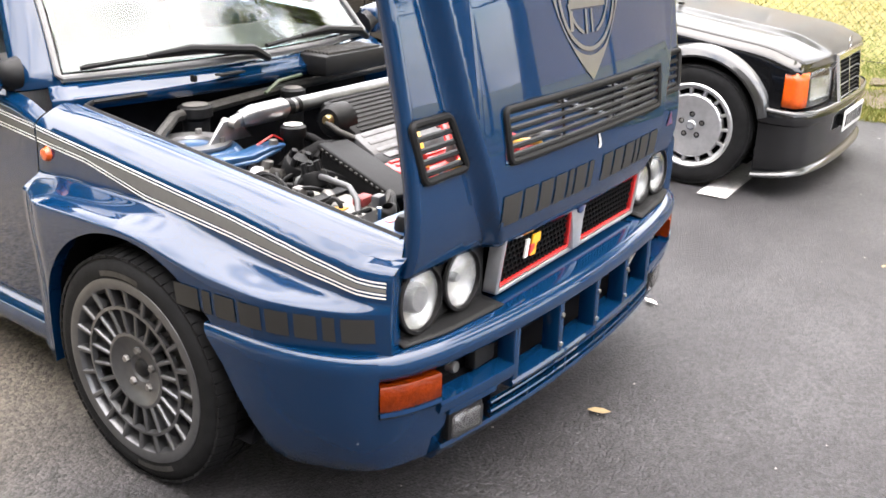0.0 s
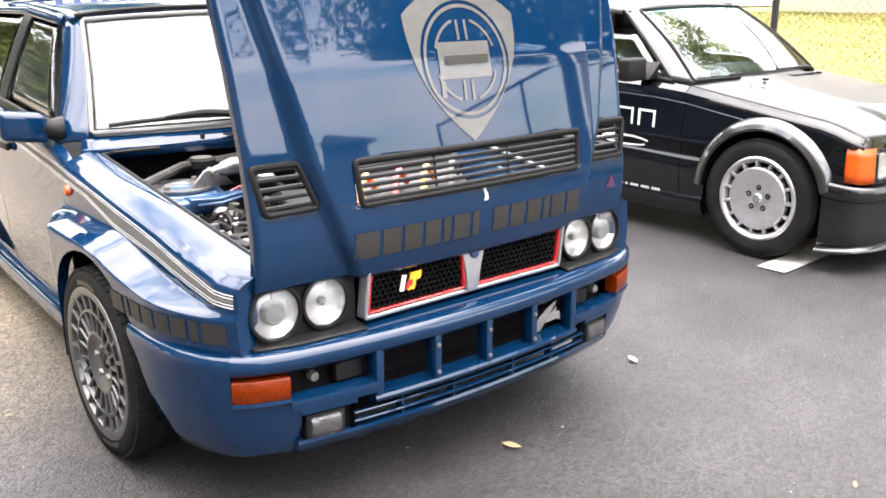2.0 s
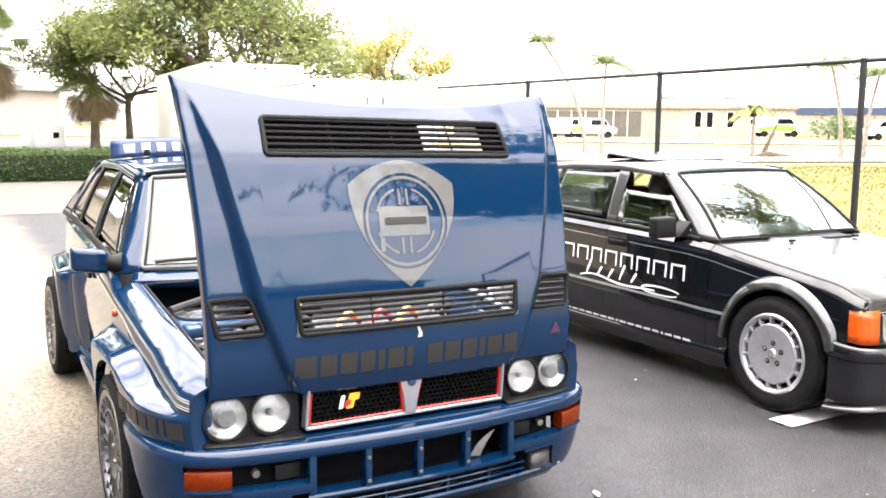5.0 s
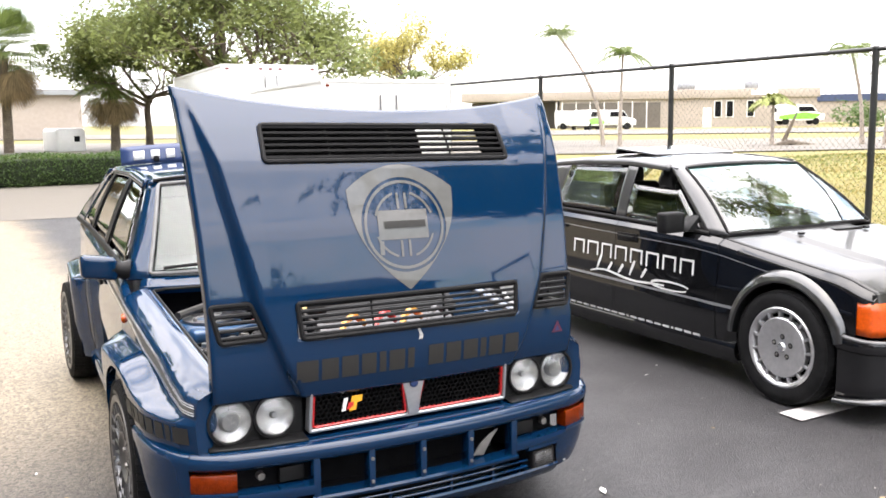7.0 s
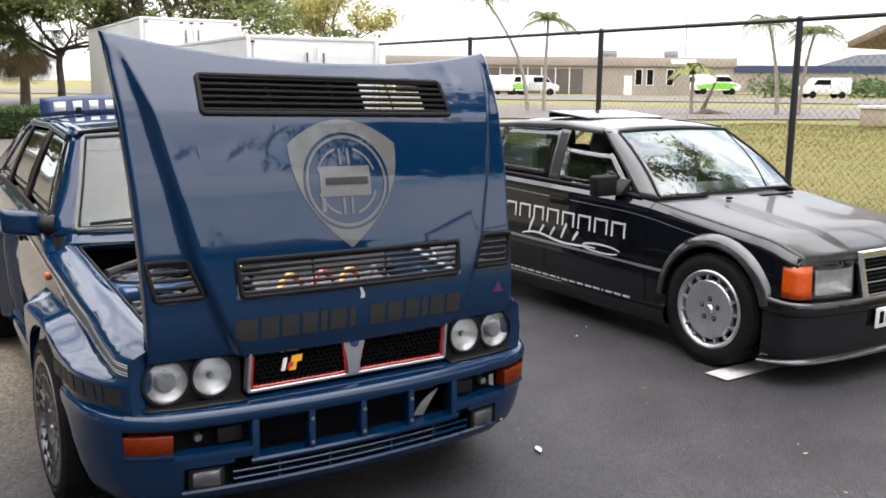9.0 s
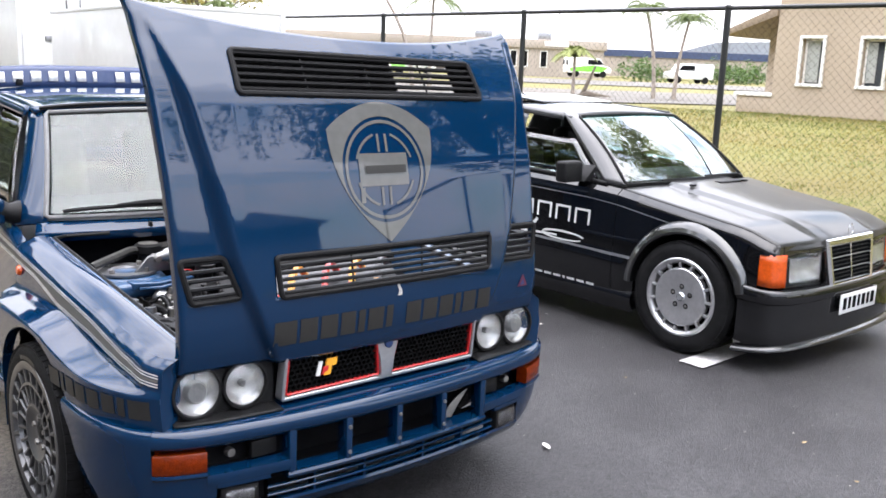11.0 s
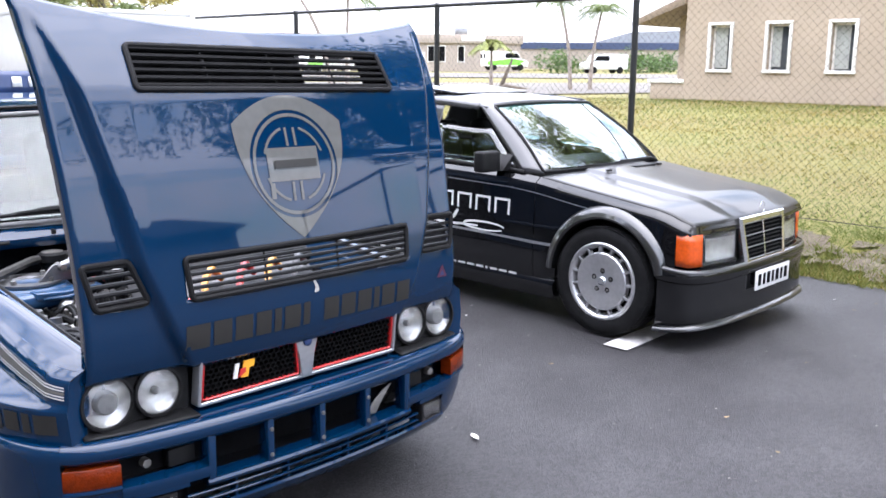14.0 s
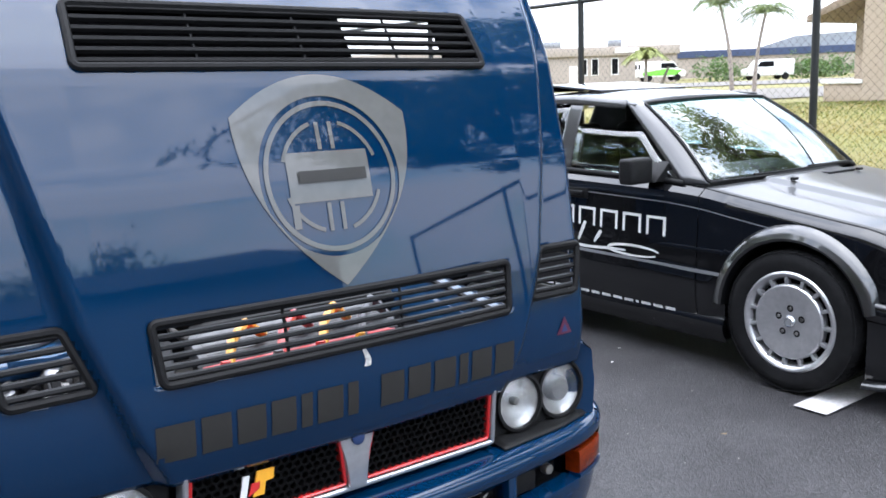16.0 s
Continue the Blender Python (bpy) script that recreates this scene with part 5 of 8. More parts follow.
# battery, clamps and terminals beside the wing
bm_ = Matrix.Translation((-0.475, -0.275, 0.610)) @ Matrix.Rotation(radians(4), 4, "Z")
part("battery", box(0.20, 0.24, 0.14, bm_, bevel=0.008), mat("battery_case", (0.30, 0.29, 0.27), 0.5, vary=0.25, scale=20), bay, "pale battery with red terminal")
part("battery_strap", box(0.21, 0.035, 0.012, bm_ @ Matrix.Translation((0, 0.03, 0.074)), bevel=0.003), PLASTIC, bay)
part("battery_strap", box(0.035, 0.20, 0.014, bm_ @ Matrix.Translation((-0.07, 0.0, 0.076)), bevel=0.003), PLASTIC, bay)
part("battery_label", box(0.04, 0.03, 0.003, bm_ @ Matrix.Translation((-0.02, -0.05, 0.0725))), YELLOW, bay)
part("terminal", box(0.05, 0.034, 0.026, bm_ @ Matrix.Translation((0.045, -0.075, 0.082)), bevel=0.008), mat("faded_red_cap", (0.30, 0.04, 0.04), 0.5, vary=0.2, scale=30), bay)
part("terminal", box(0.034, 0.026, 0.032, bm_ @ Matrix.Translation((0.055, -0.115, 0.085)), bevel=0.006), GREYCAST, bay)
part("terminal", box(0.03, 0.03, 0.03, bm_ @ Matrix.Translation((0.0, 0.085, 0.085)), bevel=0.006), STEEL, bay)
part("clamp_rod", tube([(-0.395, -0.09, 0.60), (-0.393, -0.092, 0.695)], 0.005, 8), CHROME, bay)
part("clamp_rod", tube([(-0.475, -0.435, 0.60), (-0.475, -0.438, 0.705)], 0.006, 8), CHROME, bay)
part("breather_pipe", tube([(-0.36, -0.13, 0.70), (-0.39, -0.20, 0.712), (-0.41, -0.29, 0.712), (-0.45, -0.35, 0.70), (-0.48, -0.38, 0.66)], 0.008, 10), GREYCAST, bay, "ribbed grey breather pipe")
for k in range(5):
    part("gaiter_ring", lathe([(0.014, -0.004), (0.021, 0.0), (0.014, 0.004)], 14, Matrix.Translation((-0.425 + 0.006 * k, -0.425 + 0.004 * k, 0.690 - 0.009 * k)) @ Matrix.Rotation(radians(70), 4, "Y")), PLASTIC, bay)
part("label_plate", box(0.05, 0.045, 0.002, Matrix.Translation((-0.50, -0.495, 0.6895)) @ Matrix.Rotation(radians(3), 4, "X")), WHITE, bay)
part("label_mark", box(0.028, 0.016, 0.002, Matrix.Translation((-0.50, -0.492, 0.6912)) @ Matrix.Rotation(radians(3), 4, "X")), RED, bay)
part("stop", lathe([(0.024, -0.004), (0.022, 0.018), (0.014, 0.032), (0.0, 0.034)], 14, Matrix.Translation((-0.52, -0.545, 0.688)) @ Matrix.Rotation(radians(-90), 4, "Y")), PLASTIC, bay)
# distributor, pump bodies and brackets in the gap by the wing
for x, y, z, r, h, mt, tx in ((-0.335, -0.045, 0.700, 0.040, 0.07, PLASTIC, 0.5), (-0.365, -0.135, 0.690, 0.036, 0.08, PLASTIC, -0.3), (-0.30, 0.0, 0.70, 0.028, 0.06, GRIME, 0.9), (-0.43, -0.03, 0.655, 0.034, 0.06, STEEL, 0.2), (-0.50, 0.0, 0.640, 0.028, 0.05, GREYCAST, 0.6), (-0.54, -0.10, 0.645, 0.026, 0.06, STEEL, -0.2)):
    m = Matrix.Translation((x, y, z)) @ Matrix.Rotation(tx, 4, "X") @ Matrix.Rotation(radians(-90), 4, "Y")
    part("pump", lathe([(0.0, h * 0.5), (r * 0.5, h * 0.5), (r * 0.55, h * 0.3), (r * 0.9, h * 0.28), (r, h * 0.2), (r, -h * 0.2), (r * 0.85, -h * 0.25), (r * 0.85, -h)], 20, m), mt, bay)
    for k in range(4):
        a_ = k * 1.57 + x * 9
        part("pump_stub", lathe([(0.0, h * 0.62), (0.008, h * 0.6), (0.010, h * 0.2)], 8, m @ Matrix.Translation((0, r * 0.68 * math.cos(a_), r * 0.68 * math.sin(a_)))), mt, bay)
# caps, reservoirs, turbo pipes, hoses
for x, y, z, r, mt in ((-0.32, 0.365, 0.800, 0.050, PLASTIC), (-0.242, 0.054, 0.775, 0.036, PLASTIC), (0.05, 0.33, 0.80, 0.04, PLASTIC)):
    part("cap", lathe([(0.0, 0.012), (r * 0.7, 0.012), (r, 0.006), (r, -0.02), (r * 0.80, -0.03), (r * 0.75, -0.10)], 24, Matrix.Translation((x, y, z)) @ Matrix.Rotation(radians(-90), 4, "Y")), mt, bay)
    part("cap_face", lathe([(0.0, 0.014), (r * 0.75, 0.0135)], 24, Matrix.Translation((x, y, z)) @ Matrix.Rotation(radians(-90), 4, "Y")), WHITE if y < 0.2 else STEEL, bay)
random.seed(5)
for k in range(64):
    x, y = random.uniform(-0.60, -0.30), random.uniform(-0.42, 0.08)
    z = random.uniform(0.63, 0.70) + 0.06 * (y + 0.3)
    pts = [(x, y, z - 0.05), (x + random.uniform(-0.05, 0.05), y + random.uniform(-0.05, 0.05), z + 0.02), (x + random.uniform(-0.13, 0.13), y + random.uniform(-0.12, 0.12), z + random.uniform(-0.02, 0.03)), (x + random.uniform(-0.16, 0.16), y + random.uniform(-0.16, 0.16), z - 0.06)]
    sm = [tuple(Vector(pts[0]).lerp(Vector(pts[1]), t).lerp(Vector(pts[1]).lerp(Vector(pts[2]), t), t).lerp(Vector(pts[1]).lerp(Vector(pts[2]), t).lerp(Vector(pts[2]).lerp(Vector(pts[3]), t), t), t)) for t in steps(0, 1, 10)]
    part("hose", tube(sm, random.choice((0.004, 0.006, 0.009, 0.013)), 8), random.choice((PLASTIC, PLASTIC, GRIME, STEEL, RUBBER, PLASTIC, RED if k == 4 else PLASTIC)), bay)
for k in range(46):
    x, y, z = random.uniform(-0.60, -0.30), random.uniform(-0.16, 0.04), random.uniform(0.61, 0.69)
    r = random.uniform(0.010, 0.034)
    m = Matrix.Translation((x, y, z)) @ Euler((random.uniform(-1, 1), random.uniform(-2, 2), random.uniform(0, 6))).to_matrix().to_4x4()
    part("fitting", lathe([(0.0, r), (r * 0.55, r), (r * 0.6, r * 0.4), (r, r * 0.3), (r, -r * 0.5), (r * 0.7, -r)], 14, m), random.choice((STEEL, GRIME, ALUMINIUM, PLASTIC, GREYCAST, GRIME)), bay)
part("intake_hose", tube([(-0.23, 0.09, 0.76), (-0.20, 0.02, 0.745), (-0.20, -0.02, 0.735), (-0.24, -0.03, 0.70)], 0.012, 12), RUBBER, bay)
for s in (-1, 1):
    part("edge_seal", tube([Vector((s * (curve(y, (-0.68, 0.655), (0.45, 0.668)) - 0.014), y, shoulder(y) + 0.016)) for y in steps(-0.63, 0.40, 14)] + [Vector((s * 0.60, 0.445, 0.852)), Vector((s * 0.45, 0.41, 0.856))], 0.007, 6), PLASTIC, bay)
part("red_lead", tube([(-0.36, 0.08, 0.745), (-0.31, 0.07, 0.765), (-0.29, 0.08, 0.76), (-0.26, 0.07, 0.74)], 0.003, 6), RED, bay)
part("green_hose", tube([(-0.10, 0.30, 0.82), (0.0, 0.34, 0.84), (0.12, 0.36, 0.84)], 0.006, 6), mat("green_hose", (0.03, 0.042, 0.02), 0.5), bay)
part("loom", tube([(-0.60, 0.20, 0.78), (-0.40, 0.36, 0.79), (0.1, 0.40, 0.80), (0.6, 0.40, 0.80)], 0.016, 8), GRIME, bay)

# the body runs back at a slight angle behind the wings
done = set()
for ob in blue_car.children_recursive:
    up_ = ob
    while up_ is not None and not up_.name.startswith("wheel"):
        up_ = up_.parent
    if ob.type == "MESH" and (up_ is None or ob.name.startswith("wheel_well")) and ob.data.name not in done:
        done.add(ob.data.name)
        for v in ob.data.vertices:
            v.co.x += settle(v.co.y)


# ---- black saloon on the next bay ----
saloon = thing("saloon_car", "black boxy saloon with silver disc wheels parked on asphalt", "car", at=pose(3.280, -0.109, 0, 0, 0, 0))
S_R, S_Z = 0.352, 0.318
s_top = lambda y: curve(y, (-0.72, 0.665), (-0.60, 0.682), (-0.3, 0.735), (0.30, 0.815), (0.50, 0.845), (0.7, 0.860), (2.2, 0.895), (3.5, 0.88))
s_plan = lambda y: curve(y, (-0.74, 0.700), (-0.66, 0.735), (-0.50, 0.762), (-0.2, 0.776), (0.5, 0.782), (2.4, 0.780), (3.2, 0.755), (3.55, 0.70))


def s_low(y):
    z = 0.44 if y < -0.2 else 0.145
    for c in (0.0, 2.665):
        d = abs(y - c)
        if d < S_R:
            z = max(z if c == 0 and y < -0.2 else 0.145, S_Z + math.sqrt(S_R ** 2 - d * d))
    return z


def s_x(y, z):
    top = s_top(y)
    x = s_plan(y) - 0.055 * smooth(top - 0.05, top + 0.01, z) ** 2
    x += 0.010 * math.exp(-((z - 0.55) / 0.14) ** 2)
    x -= 0.035 * (1 - smooth(0.13, 0.36, z))
    x += 0.012 * (1 - smooth(0.452, 0.462, z)) * smooth(0.35, 0.45, y)
    return x


def s_panel(name, y0, y1, n, label=""):
    ys = steps(y0, y1, n)
    vs = steps(0, 1, 22)
    for s in (1, -1):
        bm = grid(lambda y, v: Vector((-s_x(y, lerp(s_low(y), s_top(y), v)), y, lerp(s_low(y), s_top(y), v))), ys, vs)
        bm = merge(bm, grid(lambda y, k: Vector((-(s_x(y, s_low(y)) - 0.04 * k), y, s_low(y))), ys, [0, 1], flip=True))
        bmesh.ops.remove_doubles(bm, verts=bm.verts, dist=1e-5)
        part(name, bm if s == 1 else mirror_x(bm), BLACK_PAINT, saloon, label)


s_panel("front_wing", -0.47, 0.505, 70, "black front wing")
s_panel("front_door", 0.511, 1.445, 16, "black front door with white lettering bars")
s_panel("rear_door", 1.451, 2.20, 14, "black rear door")
s_panel("rear_quarter", 2.206, 3.50, 60, "black rear quarter")


def both(name, bm, material, parent=None, label="", **kw):
    """The part on the near side, and its mirror image on the far side."""
    other = bm.copy()
    a = part(name, bm, material, parent or saloon, label, **kw)
    b = part(name, mirror_x(other), material, parent or saloon, label, **kw)
    return a, b


# arch flares
FLARE_PAINT = mat("flare_paint", (0.006, 0.0062, 0.007), 0.3, 0.0, 1.0, 0.06, 700, patch=0.1, patch_scale=4)
for cy in (0.0, 2.665):
    def flare_pt(a, k):
        r = S_R + curve(k, (0, -0.012), (0.15, -0.006), (0.35, 0.006), (0.75, 0.044), (1, 0.062))
        x = curve(k, (0, 0.775), (0.15, 0.824), (0.35, 0.832), (0.75, 0.812), (1, 0.778))
        y, z = cy - r * math.cos(a), S_Z + r * math.sin(a)
        return Vector((-max(x, 0), y, z))
    both("arch_flare", grid(flare_pt, steps(radians(14 if cy == 0 else -14), radians(180 - (2 if cy == 0 else -8)), 40), [0, 0.08, 0.15, 0.25, 0.35, 0.55, 0.75, 0.88, 1]), FLARE_PAINT, label="flared wheel arch lip")
    well = lathe([(S_R + 0.01, 0.0), (S_R + 0.01, 0.30), (0.05, 0.31)], 32, Matrix.Translation((-0.765, cy, S_Z)))
    for v in well.verts:
        v.co.z = max(v.co.z, 0.15)
    both("wheel_well", well, DARK)
# bright line along the doors and the pale lower skirt line
both("door_line", grid(lambda y, k: Vector((-(s_x(y, 0.47) + 0.0035), y, lerp(0.452, 0.470, k) + 0.02 * smooth(0.3, 2, y))), steps(0.36, 2.19, 20), [0, 1]), SILVER_TRIM, label="silver waist line")
both("skirt_line", grid(lambda y, k: Vector((-(s_x(y, 0.19) + 0.003), y, lerp(0.182, 0.190, k))), steps(0.40, 2.25, 12), [0, 1]), SILVER_TRIM)
both("shut_line_trim", grid(lambda y, k: Vector((-(s_x(y, s_top(y) - 0.09) + 0.002), y, s_top(y) - 0.09 + 0.005 * k)), steps(-0.1, 2.2, 20), [0, 1]), SILVER_TRIM)
both("sill_skirt", grid(lambda y, k: Vector((-(0.765 + 0.035 * math.sin(3.1 * k) - 0.03 * k), y, lerp(0.27, 0.125, k))), steps(0.36, 2.30, 14), steps(0, 1, 6)), BLACK_PAINT)

# lettering bars on the doors
def on_saloon(fn, us, vs, off=0.004):
    return grid(lambda u, v: Vector((-(s_x(*fn(u, v)) + off), *fn(u, v))), us, vs)


for a, b in word_bars([1, 1, 0.9, 1, 1, 1, 1, 1], 1.90, 0.66, 0.28):
    # each block is drawn as an outline of thin strokes, as the letters are
    for u0, u1, v0, v1 in ((0, 0.13, 0, 1), (0.87, 1, 0, 1), (0.13, 0.87, 0.86, 1)):
        part("letter_bar", on_saloon(lambda u, v: (lerp(a, b, lerp(u0, u1, u)), lerp(0.603, 0.698, lerp(v0, v1, v)) + 0.014 * smooth(0.6, 1.8, lerp(a, b, u))), steps(0, 1, 2), steps(0, 1, 2)), WHITE, saloon)
script = [(1.62, 0.60), (1.58, 0.52), (1.52, 0.60), (1.46, 0.53), (1.42, 0.58), (1.36, 0.53), (1.30, 0.60), (1.24, 0.53), (1.18, 0.62), (1.12, 0.54), (1.02, 0.53)]


def ribbon(points, half, name):
    bm = bmesh.new()
    rows = []
    for i, (y, z) in enumerate(points):
        a, b = points[max(i - 1, 0)], points[min(i + 1, len(points) - 1)]
        d = Vector((b[0] - a[0], b[1] - a[1])).normalized()
        h = half * (0.6 + 0.4 * math.sin(3.1 * i / len(points)))
        rows.append([bm.verts.new((-(s_x(y, z) + 0.0045), y + k * d.y * h, z - k * d.x * h)) for k in (-1, 1)])
    for p, q in zip(rows, rows[1:]):
        bm.faces.new((p[0], q[0], q[1], p[1]))
    part(name, bm, WHITE, saloon)


for k in range(5):
    y = 1.60 - 0.115 * k
    ribbon([(y + 0.03 - 0.05 * t, 0.525 + 0.085 * t * (1.2 if k in (0, 3) else 0.75)) for t in steps(0, 1, 4)], 0.011, "script_bar")
ribbon([(1.70 - 0.75 * t, 0.505 + 0.03 * math.sin(2.2 * math.pi * t) * (1 - t)) for t in steps(0, 1, 16)], 0.008, "flourish")
ribbon([(0.90 + 0.17 * math.cos(a) * 1.0, 0.510 + 0.026 * math.sin(a)) for a in steps(-2.6, 2.9, 20)], 0.007, "flourish")
for a, b in word_bars([1, 1, 1, 1, 1, 1, 1, 1, 0.4, 1, 1, 1, 1, 1, 0.3, 1, 1, 1], 1.95, 0.62, 0.3):
    part("small_bar", on_saloon(lambda u, v: (lerp(a, b, u), lerp(0.225, 0.255, v)), [0, 1], [0, 1], 0.004), WHITE, saloon)

# bonnet
def nose_y(x):
    return -0.668 + 0.10 * (abs(x) / 0.7) ** 3


def s_hood(u, v):
    y = lerp(nose_y(u * 0.70) - 0.012, 0.50 - 0.09 * (1 - u * u), v)
    hw = s_plan(y) - 0.05
    z = s_top(y) + 0.006 + 0.028 * (1 - abs(u) ** 2.5) + 0.014 * smooth(0.50, 0.462, abs(u)) * smooth(0.0, 0.2, v)
    z -= 0.05 * (1 - smooth(0, 0.06, v)) * (1 - abs(u)) * 0.3
    z -= 0.026 * (1 - smooth(0, 0.035, v)) ** 2
    return Vector((u * hw, y, z))


part("bonnet", grid(s_hood, steps(-1, 1, 48), [0, 0.006, 0.012, 0.02, 0.03] + steps(0.045, 1, 28)), DULL_BLACK, saloon, "glossy black bonnet", 50, solid=0.012)
part("bonnet_intake", box(0.26, 0.05, 0.012, Matrix.Translation((0.18, 0.34, 0.868)), bevel=0.004), PLASTIC, saloon)
for x in (-0.30, 0.32):
    part("washer_jet", box(0.04, 0.025, 0.014, Matrix.Translation((x, 0.30, 0.872)), bevel=0.004), PLASTIC, saloon)
# nose: lamps, grille, bumper and air dam
for s in (-1, 1):
    lampm = []
    head = new("headlamp")
    head.parent = saloon
    # lamp block between x 0.24 and 0.60, indicator outside it
    part("reflector", grid(lambda u, v: Vector((s * lerp(0.315, 0.622, u), nose_y(lerp(0.315, 0.622, u)) + 0.05 * math.sin(3.1 * u) * math.sin(3.1 * v) + 0.01, lerp(0.480, 0.640, v))), steps(0, 1, 10), steps(0, 1, 6)), REFLECTOR, head)
    part("lens", grid(lambda u, v: Vector((s * lerp(0.308, 0.630, u), nose_y(lerp(0.308, 0.630, u)) - 0.012 + 0.02 * v, lerp(0.472, 0.648, v))), steps(0, 1, 10), steps(0, 1, 4)), LENS, head, "ribbed rectangular headlamp lens", solid=0.006).visible_shadow = False
    part("lamp_frame", tube([Vector((s * x, nose_y(x) - 0.008 + 0.02 * (z - 0.47) / 0.18, z)) for x, z in ((0.306, 0.470), (0.45, 0.470), (0.632, 0.470), (0.632, 0.650), (0.45, 0.650), (0.306, 0.650), (0.306, 0.470))], 0.007, 6), PLASTIC, head)
    part("indicator", grid(lambda u, v: Vector((s * curve(u, (0, 0.638), (0.45, 0.700), (0.62, 0.738), (1, 0.760)), curve(u, (0, nose_y(0.63) - 0.010), (0.45, -0.592), (0.62, -0.560), (1, -0.462)) + 0.012 * v, lerp(0.474, 0.645, v))), steps(0, 1, 14), steps(0, 1, 4)), AMBER_PALE, head, "amber wrap-round indicator", solid=0.01)
    part("lamp_back", box(0.46, 0.02, 0.20, Matrix.Translation((s * 0.46, -0.50, 0.56))), DARK, head)
# wing tips over the indicators and the brow above the lamps
both("wing_tip", grid(lambda y, v: Vector((-s_x(y, lerp(0.640, s_top(y), v)) + 0.02 * smooth(-0.50, -0.58, y), y, lerp(0.640, s_top(y) + 0.002, v))), steps(-0.468, -0.580, 10), steps(0, 1, 8)), BLACK_PAINT)
brow_y = lambda x: curve(x, (0.28, nose_y(0.28)), (0.42, nose_y(0.42)), (0.58, nose_y(0.58)), (0.69, -0.592), (0.735, -0.568)) - 0.004
both("lamp_brow", grid(lambda x, v: Vector((-x, brow_y(x) + 0.010 * v, lerp(0.642, s_top(-0.64) + 0.012, v))), steps(0.285, 0.735, 16), steps(0, 1, 4)), BLACK_PAINT)
g = new("grille")
g.parent = saloon
GO = [(-0.262, 0.436), (0.262, 0.436), (0.296, 0.712), (-0.296, 0.712)]
tilt = Matrix.Translation((0, -0.735, 0)) @ Matrix.Translation((0, 0, 0.455)) @ Matrix.Rotation(radians(-14), 4, "X") @ Matrix.Translation((0, 0, -0.455))
ring = bmesh.new()
o = [Vector(c) for c in GO]
i_ = [Vector((x * 0.86, lerp(0.56, z, 0.84) - (0.012 if z > 0.6 else -0.006))) for x, z in GO]
for yy0, yy1, aa, bb in ((0.0, 0.0, o, i_),):
    va = [ring.verts.new((p.x, 0.0, p.y)) for p in o]
    vb = [ring.verts.new((p.x * 0.945, -0.020, lerp(0.56, p.y, 0.93))) for p in o]
    vc = [ring.verts.new((p.x, -0.016, p.y)) for p in i_]
    vd = [ring.verts.new((p.x, 0.03, p.y)) for p in i_]
    vz = [ring.verts.new((p.x, 0.09, p.y)) for p in o]
    for A, B in ((vz, va), (va, vb), (vb, vc), (vc, vd)):
        for k in range(4):
            ring.faces.new((A[k], A[(k + 1) % 4], B[(k + 1) % 4], B[k]))
ring.transform(tilt)
part("chrome_surround", ring, CHROME, g, "chrome radiator surround", 20)
bk = bmesh.new()
bk.faces.new([bk.verts.new((p.x, 0.022, p.y)) for p in i_])
bk.transform(tilt)
part("grille_back", bk, DARK, g)
for k in range(10):
    z = lerp(0.470, 0.672, k / 9)
    part("bar", box(0.445 + 0.050 * k / 9, 0.012, 0.006, tilt @ Matrix.Translation((0, 0.006, z)), bevel=0.002), PLASTIC if k % 3 else SILVER_TRIM, g)
part("centre_rib", box(0.012, 0.012, 0.235, tilt @ Matrix.Translation((0, -0.004, 0.572)), bevel=0.002), CHROME, g)
part("mascot", lathe([(0.030, -0.003), (0.034, 0.0), (0.030, 0.003), (0.027, 0.0), (0.030, -0.003)], 24, Matrix.Translation((0, -0.675, 0.738)) @ Matrix.Rotation(radians(90), 4, "Z")), CHROME, g, "small chrome ring on the bonnet")
part("mascot_stem", tube([(0, -0.675, 0.69), (0, -0.675, 0.708)], 0.004, 6), CHROME, g)
SB = rounded_path([(0.800, -0.335), (0.798, -0.44), (0.776, -0.55), (0.728, -0.628), (0.64, -0.688), (0.45, -0.733), (0.20, -0.755), (0.0, -0.760)])
if SB[0][2] < 0:
    SB = [(x, y, -nx, -ny) for x, y, nx, ny in SB]
bumper = new("front_bumper")
bumper.parent = saloon
part("bumper_skin", sweep(SB, [(-0.10, 0.462), (-0.02, 0.460), (-0.004, 0.454), (0.004, 0.440), (0.006, 0.41), (0.0, 0.385), (-0.014, 0.375), (-0.016, 0.30), (-0.015, 0.20), (-0.012, 0.125), (-0.03, 0.100), (-0.10, 0.098)], caps=False), BLACK_PAINT, bumper, "deep black bumper and air dam", 40)
part("top_strip", sweep(SB, [(-0.012, 0.4625), (-0.001, 0.4595), (0.0045, 0.4525), (0.0052, 0.446)], caps=False), GREY_PAINT, bumper)
part("lip", sweep(SB, [(-0.02, 0.122), (0.006, 0.117), (0.018, 0.104), (0.020, 0.092), (0.004, 0.086), (-0.06, 0.086)], caps=True), FLARE_PAINT, bumper, "scuffed splitter lip")
plate = thing("number_plate", "white number plate with dark bars on the bumper", "number plate")
part("plate_back", box(0.43, 0.006, 0.112, Matrix.Translation((3.330, -0.732, 0.322)), bevel=0.002), WHITE, plate)
for k in range(7):
    part("plate_bar", box(0.028 if k % 2 else 0.038, 0.002, 0.066, Matrix.Translation((3.330 - 0.165 + 0.055 * k, -0.736, 0.322))), DARK, plate)
part("plate_mount", box(0.36, 0.03, 0.06, Matrix.Translation((3.330, -0.716, 0.322))), PLASTIC, plate)
